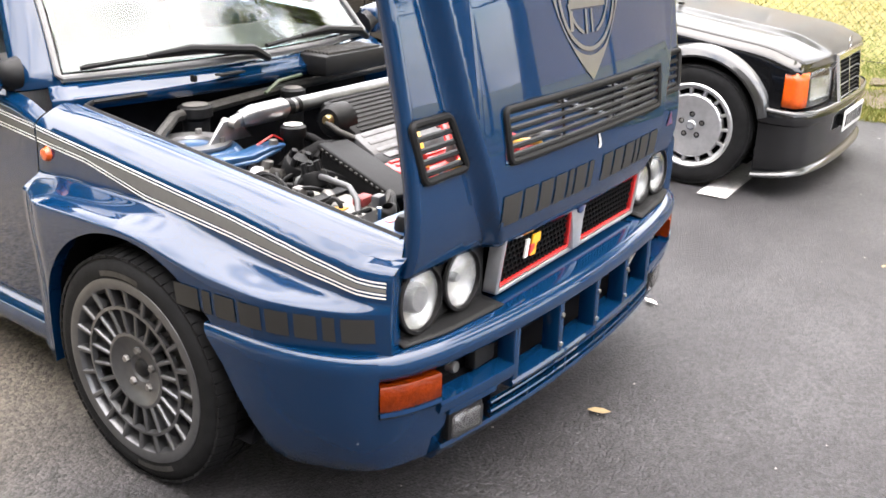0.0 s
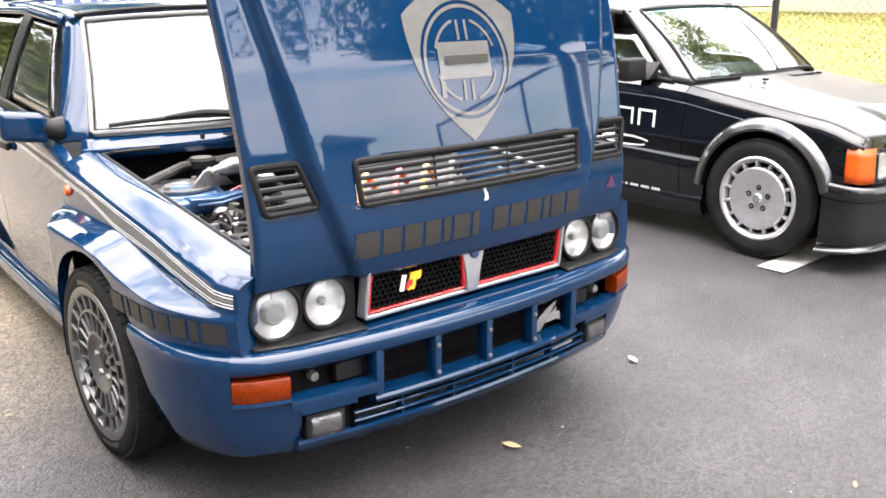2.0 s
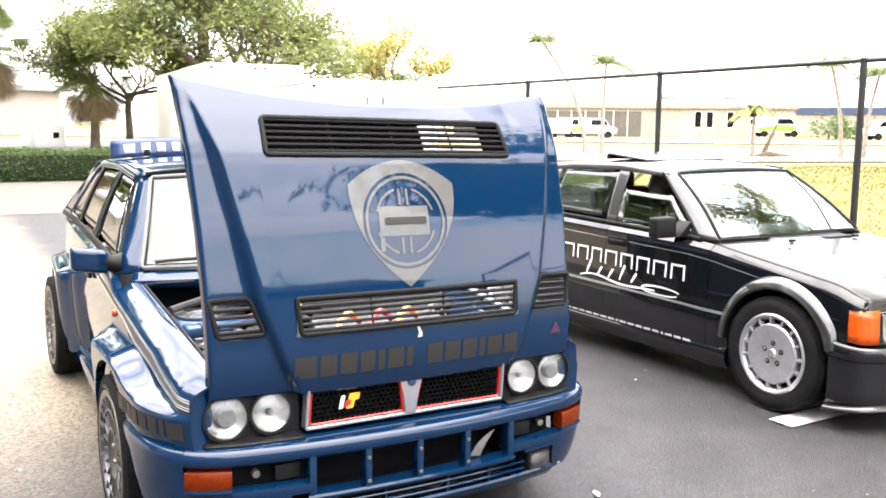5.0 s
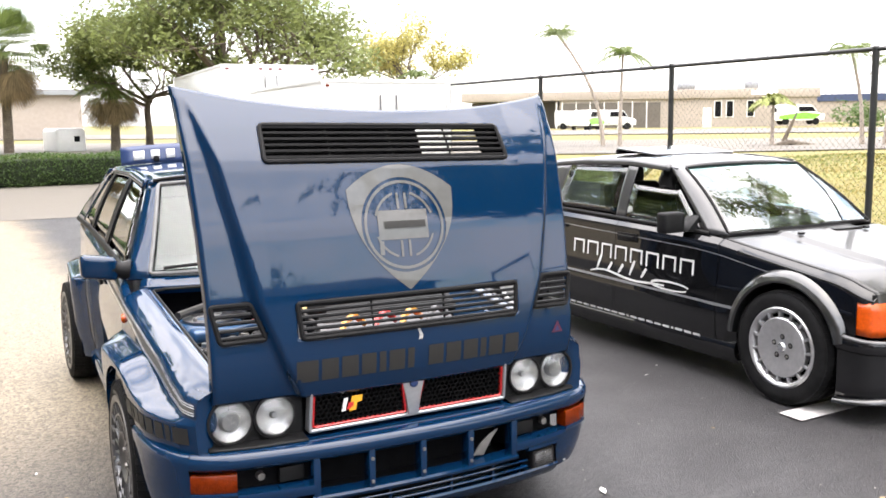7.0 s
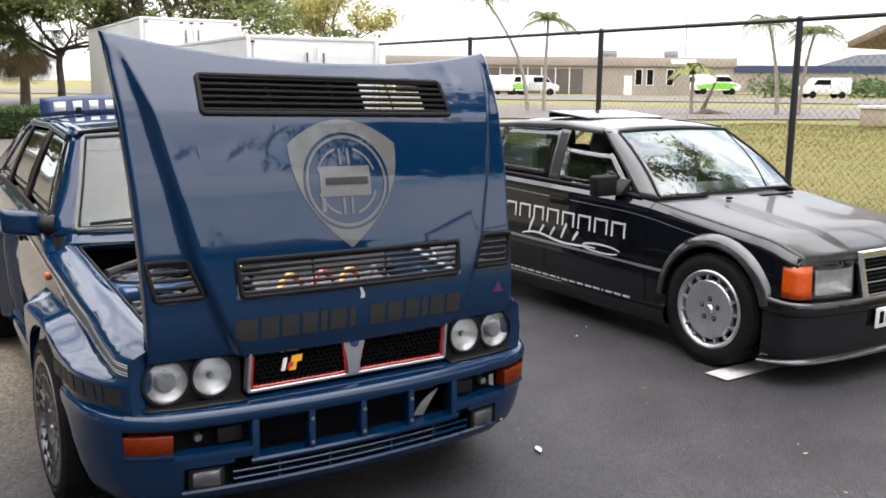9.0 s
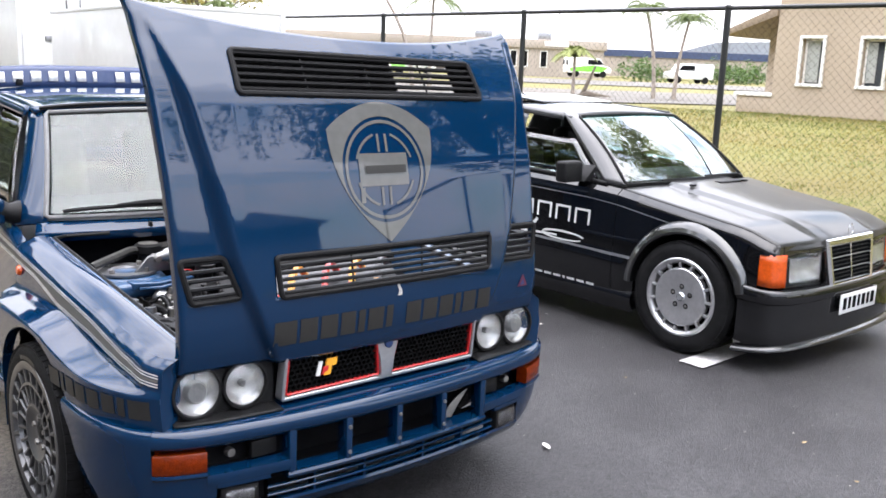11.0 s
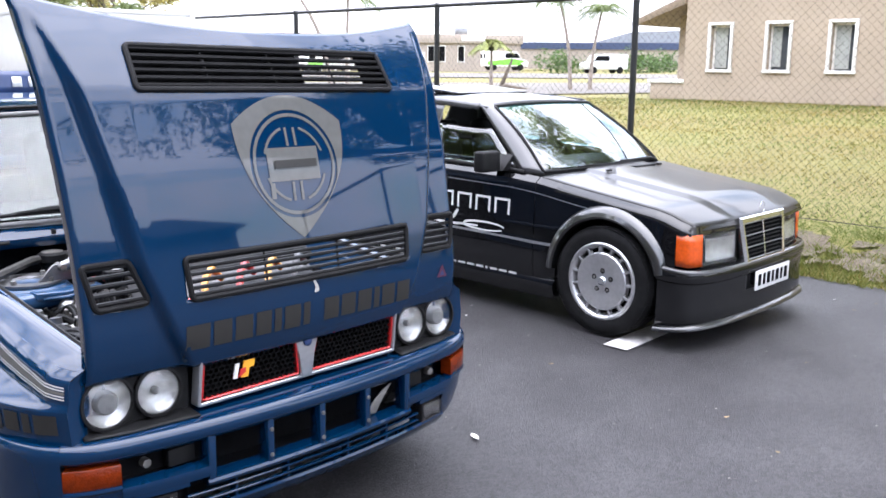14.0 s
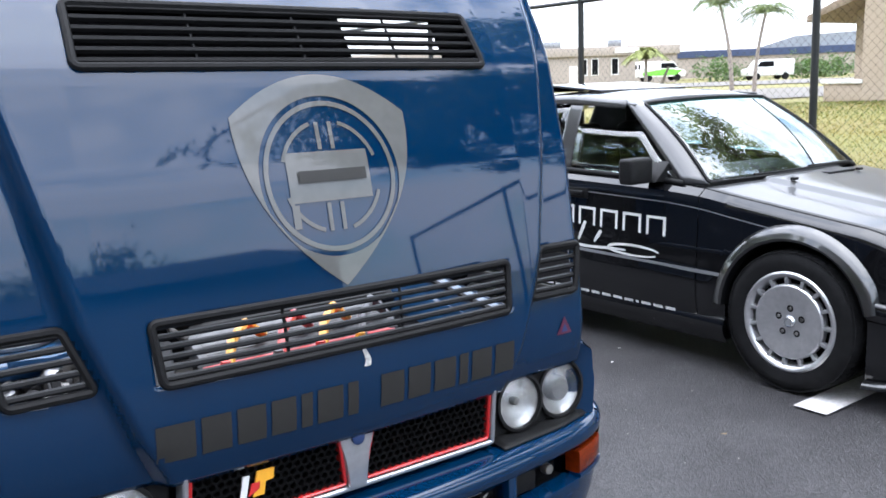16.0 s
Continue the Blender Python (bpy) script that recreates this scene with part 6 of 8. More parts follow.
# cabin
def s_screen(u, v, lift=0.0):
    b = Vector((u * 0.700, 0.425 + 0.10 * u * u, 0.868 - 0.008 * u * u))
    t = Vector((u * 0.560, 1.000 + 0.05 * u * u, 1.262 - 0.016 * u * u))
    p = b.lerp(t, v)
    p.y -= 0.025 * math.sin(math.pi * v) + lift
    p.z += 0.012 * math.sin(math.pi * v)
    return p


ws = part("windscreen", grid(s_screen, steps(-0.96, 0.96, 56), steps(0.03, 0.96, 30)), TINTED, saloon, "raked windscreen with a faint green tint", solid=0.005)
ws.visible_shadow = False
loop = [s_screen(u, v, 0.003) for u, v in [(-0.96 + 1.92 * t, 0.02) for t in steps(0, 1, 14)] + [(0.97, 0.04 + 0.92 * t) for t in steps(0, 1, 8)] + [(0.96 - 1.92 * t, 0.97) for t in steps(0, 1, 14)] + [(-0.97, 0.96 - 0.92 * t) for t in steps(0, 1, 8)]]
part("screen_seal", tube(loop + loop[:2], 0.009, 6, caps=False), PLASTIC, saloon)
part("tint_band", grid(lambda u, v: s_screen(u, v, -0.006), steps(-0.95, 0.95, 16), steps(0.88, 0.955, 2)), mat("teal_tint", (0.03, 0.14, 0.13), 0.2, alpha=0.75), saloon)
both("a_pillar", grid(lambda t, k: s_screen(-0.965, t).lerp(Vector((-lerp(0.738, 0.600, t), lerp(0.640, 1.115, t), lerp(0.862, 1.245, t))), k) + Vector((-0.010 * math.sin(3.1 * k), -0.006 * math.sin(3.1 * k), 0.004 * math.sin(3.1 * k))), steps(0, 1, 12), steps(0, 1, 6)), GREY_PAINT, solid=0.01)
s_roof = lambda y: curve(y, (1.115, 1.245), (1.5, 1.272), (2.0, 1.262), (2.35, 1.235), (2.8, 1.05))


def s_win(y, k, off=0.0):
    z = lerp(s_top(y) + 0.002, s_roof(y), k)
    return Vector((-lerp(0.735, 0.598, k) - 0.014 * math.sin(3.1 * k) - off, y, z))


def s_pane(name, yb0, yb1, yt0, yt1, material, k0=0.05, k1=0.93, off=-0.004, label=""):
    obs = both(name, grid(lambda u, k: s_win(lerp(lerp(yb0, yb1, u), lerp(yt0, yt1, u), k), lerp(k0, k1, k), off), steps(0, 1, 8), steps(0, 1, 6)), material, label=label, solid=0.0016)
    if material is TINTED:
        for ob in obs:
            ob.visible_shadow = False


s_pane("side_window", 0.70, 1.40, 0.95, 1.40, TINTED, 0.05, 0.62, label="half-lowered side window")
s_pane("side_window", 1.50, 2.18, 1.50, 2.14, TINTED)
s_pane("b_pillar", 1.40, 1.50, 1.40, 1.50, GREY_PAINT, 0, 1, 0.002)
s_pane("c_pillar", 2.18, 2.75, 2.14, 2.40, GREY_PAINT, 0, 1, 0.003)
for a, b, k0, k1, mt in ((0.63, 2.74, -0.01, 0.055, PLASTIC), (1.10, 2.42, 0.91, 1.03, GREY_PAINT)):
    both("window_rail", grid(lambda y, k: s_win(y, lerp(k0, k1, k), 0.004), steps(a, b, 24), [0, 0.5, 1]), mt, solid=0.006)
part("roof", grid(lambda u, v: Vector((u * 0.602, lerp(1.000 + 0.05 * u * u, 2.38, v), curve(lerp(1.0, 2.38, v), (1.0, 1.262), (1.15, 1.282), (1.5, 1.302), (2.0, 1.292), (2.38, 1.245)) - 0.03 * abs(u) ** 3)), steps(-1, 1, 20), steps(0, 1, 18)), GREY_PAINT, saloon, "dark grey roof", solid=0.012)
part("sunroof", box(0.80, 0.42, 0.014, Matrix.Translation((0, 1.68, 1.318)) @ Matrix.Rotation(radians(5), 4, "X"), bevel=0.006), GREY_PAINT, saloon, "tilted-open sunroof panel")
part("sunroof_gap", box(0.80, 0.03, 0.030, Matrix.Translation((0, 1.875, 1.312))), DARK, saloon)
part("rear_screen", grid(lambda u, v: Vector((u * lerp(0.59, 0.66, v), lerp(2.38, 2.90, v), lerp(1.24, 0.93, v))), steps(-1, 1, 8), steps(0, 1, 5)), TINTED, saloon, solid=0.005)
part("boot_lid", grid(lambda u, v: Vector((u * 0.70, lerp(2.88, 3.52, v), 0.93 - 0.02 * v - 0.02 * u * u)), steps(-1, 1, 8), steps(0, 1, 5)), BLACK_PAINT, saloon, solid=0.01)
part("tail_panel", grid(lambda u, v: Vector((u * 0.72, 3.53, lerp(0.25, 0.92, v))), steps(-1, 1, 8), steps(0, 1, 5)), BLACK_PAINT, saloon, solid=0.01)
part("floor_pan", box(1.40, 3.9, 0.02, Matrix.Translation((0, 1.45, 0.17))), DARK, saloon)
mir_ = new("door_mirror")
mir_.parent = saloon
for name, shape in (("shell", box(0.175, 0.085, 0.125, Matrix.Translation((-0.895, 0.80, 0.925)), bevel=0.018, seg=3)), ("foot", prism([(-0.06, 0), (0.05, 0), (0.06, 0.10)], 0.11, Matrix.Translation((-0.76, 0.74, 0.865)), bevel=0.01))):
    part(name, shape, PLASTIC, mir_, "black mirror housing" if name == "shell" else "")
both("door_handle", box(0.022, 0.15, 0.026, Matrix.Translation((-0.802, 1.32, 0.775)), bevel=0.006), PLASTIC, label="black door handle")
both("handle_recess", box(0.008, 0.20, 0.055, Matrix.Translation((-0.787, 1.32, 0.775)), bevel=0.003), PLASTIC)
both("door_handle", box(0.022, 0.15, 0.026, Matrix.Translation((-0.802, 2.08, 0.79)), bevel=0.006), PLASTIC)
for x0, x1 in ((-0.05, 0.50),):
    wp = new("wiper")
    wp.parent = saloon
    part("arm", tube([s_screen(0.86, 0.01, 0.02), s_screen(0.74, 0.05, 0.03), s_screen(0.1, 0.07, 0.02)], [0.014, 0.012, 0.006], 8), PLASTIC, wp)
    part("blade", tube([s_screen(u, 0.05, 0.012) for u in steps(-0.55, 0.6, 10)], 0.007, 6), PLASTIC, wp)
ins = new("interior")
ins.parent = saloon
part("dashboard", box(1.30, 0.42, 0.20, Matrix.Translation((0, 0.83, 0.78)), bevel=0.05, seg=3), PLASTIC, ins)
for x in (-0.36, 0.36):
    part("seat", merge(box(0.5, 0.5, 0.2, Matrix.Translation((x, 1.42, 0.46)), bevel=0.05, seg=3), box(0.48, 0.15, 0.62, Matrix.Translation((x, 1.70, 0.80)) @ Matrix.Rotation(radians(-12), 4, "X"), bevel=0.05, seg=3)), PLASTIC, ins, "black front seat")
    part("headrest", box(0.26, 0.09, 0.15, Matrix.Translation((x, 1.79, 1.14)), bevel=0.035, seg=3), PLASTIC, ins)
part("rear_seat", box(1.30, 0.18, 0.55, Matrix.Translation((0, 2.42, 0.72)), bevel=0.05), PLASTIC, ins)
part("sun_shade", box(0.05, 0.40, 0.30, Matrix.Translation((-0.60, 2.0, 0.95))), CLOTH, ins)


def disc_wheel():
    w = new("wheel")
    tyre = part("tyre", lathe(tyre_profile(0.310, 0.225, 0.218), 64), RUBBER, w, "black tyre")
    bm = bmesh.new()
    tread(bm, 0.3095, 0.225, 60)
    tagged(part("tread", bm, RUBBER, tyre), kind="stuff")
    rim = part("rim", lathe([(0.218, -0.092), (0.222, -0.104), (0.214, -0.110), (0.205, -0.108), (0.192, -0.094), (0.188, -0.05), (0.188, 0.07)], 64), ALLOY, w, "silver flat-disc alloy rim")
    part("disc", lathe([(0.0, -0.092), (0.034, -0.092), (0.05, -0.088), (0.09, -0.092), (0.140, -0.104), (0.158, -0.104), (0.164, -0.098), (0.166, -0.07)], 60), ALLOY, rim)
    for i in range(15):
        a = 2 * math.pi * (i + 0.5) / 15
        part("bridge", box(0.030, 0.040, 0.017, Matrix.Rotation(a, 4, "X") @ Matrix.Translation((-0.086, 0.178, 0)), bevel=0.004), ALLOY, rim)
    part("barrel_back", lathe([(0.188, -0.05), (0.10, -0.045), (0.0, -0.045)], 40), DARK, w)
    for i in range(5):
        a = 2 * math.pi * i / 5 + 0.31
        part("bolt", lathe([(0.0, -0.096), (0.007, -0.096), (0.0085, -0.092), (0.0085, -0.084)], 8, Matrix.Translation((0, 0.058 * math.cos(a), 0.058 * math.sin(a)))), STEEL, rim)
        part("bolt_hole", lathe([(0.0, -0.0895), (0.0125, -0.0905), (0.0135, -0.0925), (0.0155, -0.0905)], 12, Matrix.Translation((0, 0.058 * math.cos(a), 0.058 * math.sin(a)))), DARK, rim)
    part("cap", lathe([(0.0, -0.102), (0.020, -0.100), (0.028, -0.092), (0.030, -0.085)], 24), SILVER_TRIM, rim)
    part("cap_ring", lathe([(0.018, -0.103), (0.021, -0.1035), (0.024, -0.099)], 24), CHROME, rim)
    return w


dw = disc_wheel()
dw.parent = saloon
dw.matrix_basis = pose(-0.655, 0.0, 0.312)
# the nose is short and the body slightly narrow
for ob in saloon.children_recursive:
    up_ = ob
    while up_ is not None and not up_.name.startswith("wheel"):
        up_ = up_.parent
    if ob.type == "MESH" and (up_ is None or ob.name.startswith("wheel_well")):
        for v in ob.data.vertices:
            v.co.x *= 0.925
            if v.co.y < -0.36:
                v.co.y = -0.36 + (v.co.y + 0.36) * 0.62
for x, y, rz, rx in ((-0.655, 2.665, 0, 30), (0.655, 0.0, 180, 10), (0.655, 2.665, 180, 50)):
    copy_thing(dw, pose(x, y, 0.312, 0, 0, rz) @ pose(0, 0, 0, rx, 0, 0))

# the nose droops a little towards the grille, and the lip clears the ground
lowered = set()
for ob in saloon.children_recursive:
    if ob.type == "MESH" and ob.data.name not in lowered and not any(w in ob.name for w in ("tyre", "rim", "wheel", "disc", "bolt", "cap")):
        lowered.add(ob.data.name)
        for v in ob.data.vertices:
            y, z = v.co.y, v.co.z
            k = smooth(-0.25, -0.60, y)
            v.co.z += k * (-0.024 * smooth(0.30, 0.45, z) + 0.03 * (1 - smooth(0.10, 0.30, z)))


# ---- ground ----
def sheet(name, x0, x1, y0, y1, nx, ny, material, lift, label, category="ground", edge=0.0, warp=1.0):
    def sp(a, b, n):
        return steps(a, b, n)
    bm = grid(lambda x, y: Vector((x, y, ground_z(x, y) + lift)), sp(x0, x1, nx), sp(y0, y1, ny))
    return tagged(part(name, bm, material), label, category, kind="structure")


far_x = [-1500, -600, -250, -120, -60, -30, -15, -8, -4, 0, 2, 3.5] + steps(4.5, 6.0, 12) + [7, 9, 12, 16, 20, 24, 30, 40, 55, 75, 100, 150, 300, 700, 1500]
far_y = [-1500, -500, -150, -60, -30, -15, -8, -4, -2, 0, 2, 4, 6, 9, 10.5, 12, 14, 16, 18, 20, 22, 25, 30, 36, 44, 55, 70, 90, 130, 250, 600, 1500]
tagged(part("ground", grid(lambda x, y: Vector((x, y, ground_z(x, y) - 0.012)), far_x, far_y), GRASS), "dry yellow-green lawn and open ground", "ground", kind="structure")
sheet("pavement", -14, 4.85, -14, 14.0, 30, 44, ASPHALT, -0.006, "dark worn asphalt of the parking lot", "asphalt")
sheet("concrete_lot", -30, 5.3, 13.0, 19.4, 40, 12, CONCRETE, 0.0, "pale sunlit concrete beyond the bays", "concrete")


def band(name, centre, heading, length, width, lift, label, category):
    """A straight strip of paving laid over the land."""
    c, d = Vector(centre), Vector(heading).normalized()
    n = Vector((-d.y, d.x))

    def pt(u, v):
        p = c + d * u + n * v
        return Vector((p.x, p.y, ground_z(p.x, p.y) + lift))
    tagged(part(name, grid(pt, steps(-length / 2, length / 2, 50), steps(-width / 2, width / 2, 8)), CONCRETE), label, category, kind="structure")


band("road", (23.6, 25.5), (0.80, -0.60), 120, 12.2, 0.03, "pale road beyond the fence", "road")
band("far_lot", (44.0, 50.0), (0.80, -0.60), 130, 26, 0.04, "pale parking apron before the far building", "parking lot")
# painted bay line
ln = bmesh.new()
ln = grid(lambda u, v: Vector((lerp(2.385, 3.4, u), lerp(-0.385, -0.232, v) + 0.03 * u, 0.004 + ground_z(0, 0))), steps(0, 1, 6), [0, 1])
tagged(part("bay_line", ln, LINE), "worn white painted bay line on asphalt", "road marking", kind="structure")
# earth lip where the asphalt stops
random.seed(11)
earth = grid(lambda x, y: Vector((x + 0.05 * noise.noise((0, y * 2.1, 0)), y, ground_z(x, y) + 0.012 + 0.03 * noise.noise((x * 5, y * 3, 1)) * smooth(4.85, 5.1, x))), steps(4.84, 5.50, 44), steps(-6, 12, 560), keep=lambda x, y: noise.noise((x * 2.5, y * 1.6, 7)) + 0.7 * noise.noise((x * 9, y * 6, 2)) > 0.9 * (abs(x - 5.22) - 0.20) / 0.30)
tagged(part("earth_bank", earth, DIRT), "bare sandy earth bank between asphalt and lawn", "earth", kind="structure")

# loose leaves and grit on the asphalt
for k in range(60):
    x, y = (0.942, -0.594) if k == 0 else (0.11, -0.784) if k == 1 else (random.uniform(-2.5, 4.5), random.uniform(-2.6, 1.0))
    if k > 1 and abs(x) < 0.95 and y > -0.85 or (2.5 < x < 4.2 and y > -0.9):
        continue
    r = random.uniform(0.006, 0.012) if k > 1 else 0.024
    bm = bmesh.new()
    n = 6
    c = bm.verts.new((0, 0, 0.006))
    rim_ = [bm.verts.new((r * math.cos(a) * (1.5 if i % 3 == 0 else 1), r * 0.6 * math.sin(a), 0.002 + 0.006 * random.random())) for i, a in enumerate(steps(0, 2 * math.pi, n)[:-1])]
    for i in range(n):
        bm.faces.new((c, rim_[i], rim_[(i + 1) % n]))
    bm.transform(pose(x, y, 0.002, 0, 0, random.uniform(0, 360)))
    tagged(part("fallen_leaf", bm, DRY if k % 3 else TRIM), "small dry curled leaf on asphalt", "leaf", group="fallen leaves")

BROWN = mat("brown_siding", (0.10, 0.085, 0.07), 0.7, 0.0, 0.0, 0.15, 6, patch=0.2, patch_scale=0.5)
# ---- chain-link fence ----
FX, F0, FS = 5.75, -8.35, 2.54
fence = thing("chain_link_fence", "black coated chain-link fence with round posts", "fence", kind="structure")
for k in range(13):
    y = F0 + FS * k
    z0 = ground_z(FX, y)
    part("post", tube([(FX, y, z0 - 0.1), (FX, y, 2.13)], 0.030, 14), FENCE_BLACK, fence)
    part("post_cap", lathe([(0.036, 0.0), (0.036, 0.02), (0.02, 0.035), (0.0, 0.038)], 14, Matrix.Translation((FX, y, 2.115)) @ Matrix.Rotation(radians(-90), 4, "Y")), FENCE_BLACK, fence)
    part("band", tube([(FX - 0.002, y, 1.2), (FX - 0.002, y, 1.23)], 0.034, 12), FENCE_BLACK, fence)
part("top_rail", tube([(FX, F0, 2.118), (FX, F0 + FS * 12, 2.118)], 0.021, 12), FENCE_BLACK, fence)
part("tension_wire", tube([(FX + 0.03, F0, 0.27), (FX + 0.03, 9, 0.27)], 0.003, 6), FENCE_BLACK, fence)
for k in range(12):
    y0, y1 = F0 + FS * k, F0 + FS * (k + 1)
    net = bmesh.new()
    zb, zt, pitch, wr = ground_z(FX, (y0 + y1) / 2) + 0.03, 2.13, 0.070, 0.0010
    h = zt - zb
    count = int((FS + h) / pitch)
    for sgn in (1, -1):
        for i in range(count + 1):
            a = y0 - h + i * pitch if sgn > 0 else y0 + i * pitch
            # wire runs from (a, zb) to (a + sgn*h, zt), cut at the bay's ends
            t0, t1 = 0.0, 1.0
            if sgn > 0:
                t0, t1 = max(0.0, (y0 - a) / h), min(1.0, (y1 - a) / h)
            else:
                t0, t1 = max(0.0, (a - y1) / h), min(1.0, (a - y0) / h)
            if t1 - t0 < 0.01:
                continue
            p, q = (Vector((FX + 0.032 + 0.002 * sgn, a + sgn * h * t, lerp(zb, zt, t))) for t in (t0, t1))
            d = (q - p).normalized()
            side = Vector((0, -d.z, d.y)) * wr
            out = Vector((wr, 0, 0))
            va = [net.verts.new(p + o_) for o_ in (side, -side, out * 1.6)]
            vb = [net.verts.new(q + o_) for o_ in (side, -side, out * 1.6)]
            for j in range(3):
                net.faces.new((va[j], va[(j + 1) % 3], vb[(j + 1) % 3], vb[j]))
    tagged(part("wire_net", net, FENCE_BLACK, fence), "black diamond wire mesh", kind="stuff")

# ---- two-storey beige building behind the fence ----
office = thing("office_building", "beige stucco two-storey building with white-framed narrow windows", "building")
BX, BY0, BY1, BZ = 22.0, -16.0, 10.55, 0.40
WIN = [(9.48, 0), (7.85, 1), (6.20, 0), (4.60, 1), (3.0, 0), (1.4, 1), (-0.2, 0), (-1.8, 1), (-3.4, 0), (-5.0, 1)]
W2, ZL, ZH = 0.285, 1.40, 2.57


BLIND = mat("pale_blind", (0.36, 0.37, 0.34), 0.5, 0.0, 0.3, 0.1, 8, patch=0.15, patch_scale=2)


def wall_with_holes(y0, y1, z0, z1, holes, x, depth):
    ys = sorted({y0, y1} | {h for hh in holes for h in hh[:2]})
    zs = sorted({z0, z1} | {h for hh in holes for h in hh[2:]})
    solid = lambda y, z: not any(h[0] < y < h[1] and h[2] < z < h[3] for h in holes)
    return grid(lambda y, z: Vector((x, y, z)), ys, zs, solid)


def reveal(h, x, depth):
    cs = [(h[0], h[2]), (h[1], h[2]), (h[1], h[3]), (h[0], h[3]), (h[0], h[2])]
    return grid(lambda i, k: Vector((x + depth * k, *cs[i])), range(5), [0, 1])


up = [(y - W2, y + W2, 3.80, 5.05) for y, _ in WIN]
holes = [(y - W2, y + W2, ZL, ZH) for y, _ in WIN]
part("wall", wall_with_holes(BY0, BY1, 0.0, 6.4, holes + up, BX, 0.22), STUCCO, office, "beige stucco wall")
part("wall", grid(lambda x, z: Vector((x, BY1, z)), [BX, BX + 14], [0, 6.4]), STUCCO, office)
part("roof", box(16, BY1 - BY0 + 1.6, 0.3, Matrix.Translation((BX + 7, (BY0 + BY1) / 2, 6.5)), bevel=0.05), TRIM, office)
for y0, y1, z0, z1 in holes + up:
    w = new("window")
    w.parent = office
    part("reveal", reveal((y0, y1, z0, z1), BX, 0.22), STUCCO, w)
    part("pane", box(0.02, y1 - y0, z1 - z0, Matrix.Translation((BX + 0.18, (y0 + y1) / 2, (z0 + z1) / 2))), mat("dark_pane", (0.03, 0.035, 0.04), 0.06) if "dark_pane" not in bpy.data.materials else bpy.data.materials["dark_pane"], w)
    for yy in (y0 + 0.03, y1 - 0.03):
        part("sash", box(0.04, 0.05, z1 - z0, Matrix.Translation((BX + 0.15, yy, (z0 + z1) / 2))), TRIM, w)
    part("sash", box(0.04, y1 - y0, 0.05, Matrix.Translation((BX + 0.15, (y0 + y1) / 2, z1 - 0.03))), TRIM, w)
    kind_ = int(round(y0 * 10)) % 3
    part("blind", box(0.012, (y1 - y0) * (0.80, 0.42, 0.62)[kind_], (z1 - z0) * (0.90, 0.86, 0.94)[kind_], Matrix.Translation((BX + 0.160, (y0 + y1) / 2 + (0.0, 0.10, 0.05)[kind_], (z0 + z1) / 2))), BLIND, w, "pale blind behind the pane")
    t = 0.08
    for cy, cz, sy, sz in (((y0 + y1) / 2, z1 + t / 2, y1 - y0 + 2 * t, t), ((y0 + y1) / 2, z0 - t / 2, y1 - y0 + 2.4 * t, t * 1.1), (y0 - t / 2, (z0 + z1) / 2, t, z1 - z0), (y1 + t / 2, (z0 + z1) / 2, t, z1 - z0)):
        part("surround", box(0.07, sy, sz, Matrix.Translation((BX - 0.035, cy, cz)), bevel=0.012), TRIM, w, "white moulded surround")
# porch at the corner: low wall, column, eave
part("porch_wall", box(1.8, 1.05, 0.55, Matrix.Translation((BX + 0.9, BY1 + 0.53, 0.72)), bevel=0.02), STUCCO, office)
part("porch_ledge", box(1.9, 1.15, 0.10, Matrix.Translation((BX + 0.9, BY1 + 0.55, 1.05)), bevel=0.02), TRIM, office)
part("porch_column", box(0.45, 0.55, 2.2, Matrix.Translation((BX + 1.3, BY1 + 0.55, 1.9)), bevel=0.02), STUCCO, office)
part("eave", prism([(0, 0), (1.55, -0.62), (1.55, -0.80), (0, -0.25)], 4.0, Matrix.Translation((BX - 0.1, BY1, 3.42)) @ Matrix.Rotation(radians(90), 4, "Z") @ Matrix.Rotation(radians(0), 4, "X") @ Matrix.Translation((0, -4.0, 0)), bevel=0.01), mat("eave_timber", (0.26, 0.20, 0.145), 0.8, vary=0.2, scale=12), office, "brown timber eave")

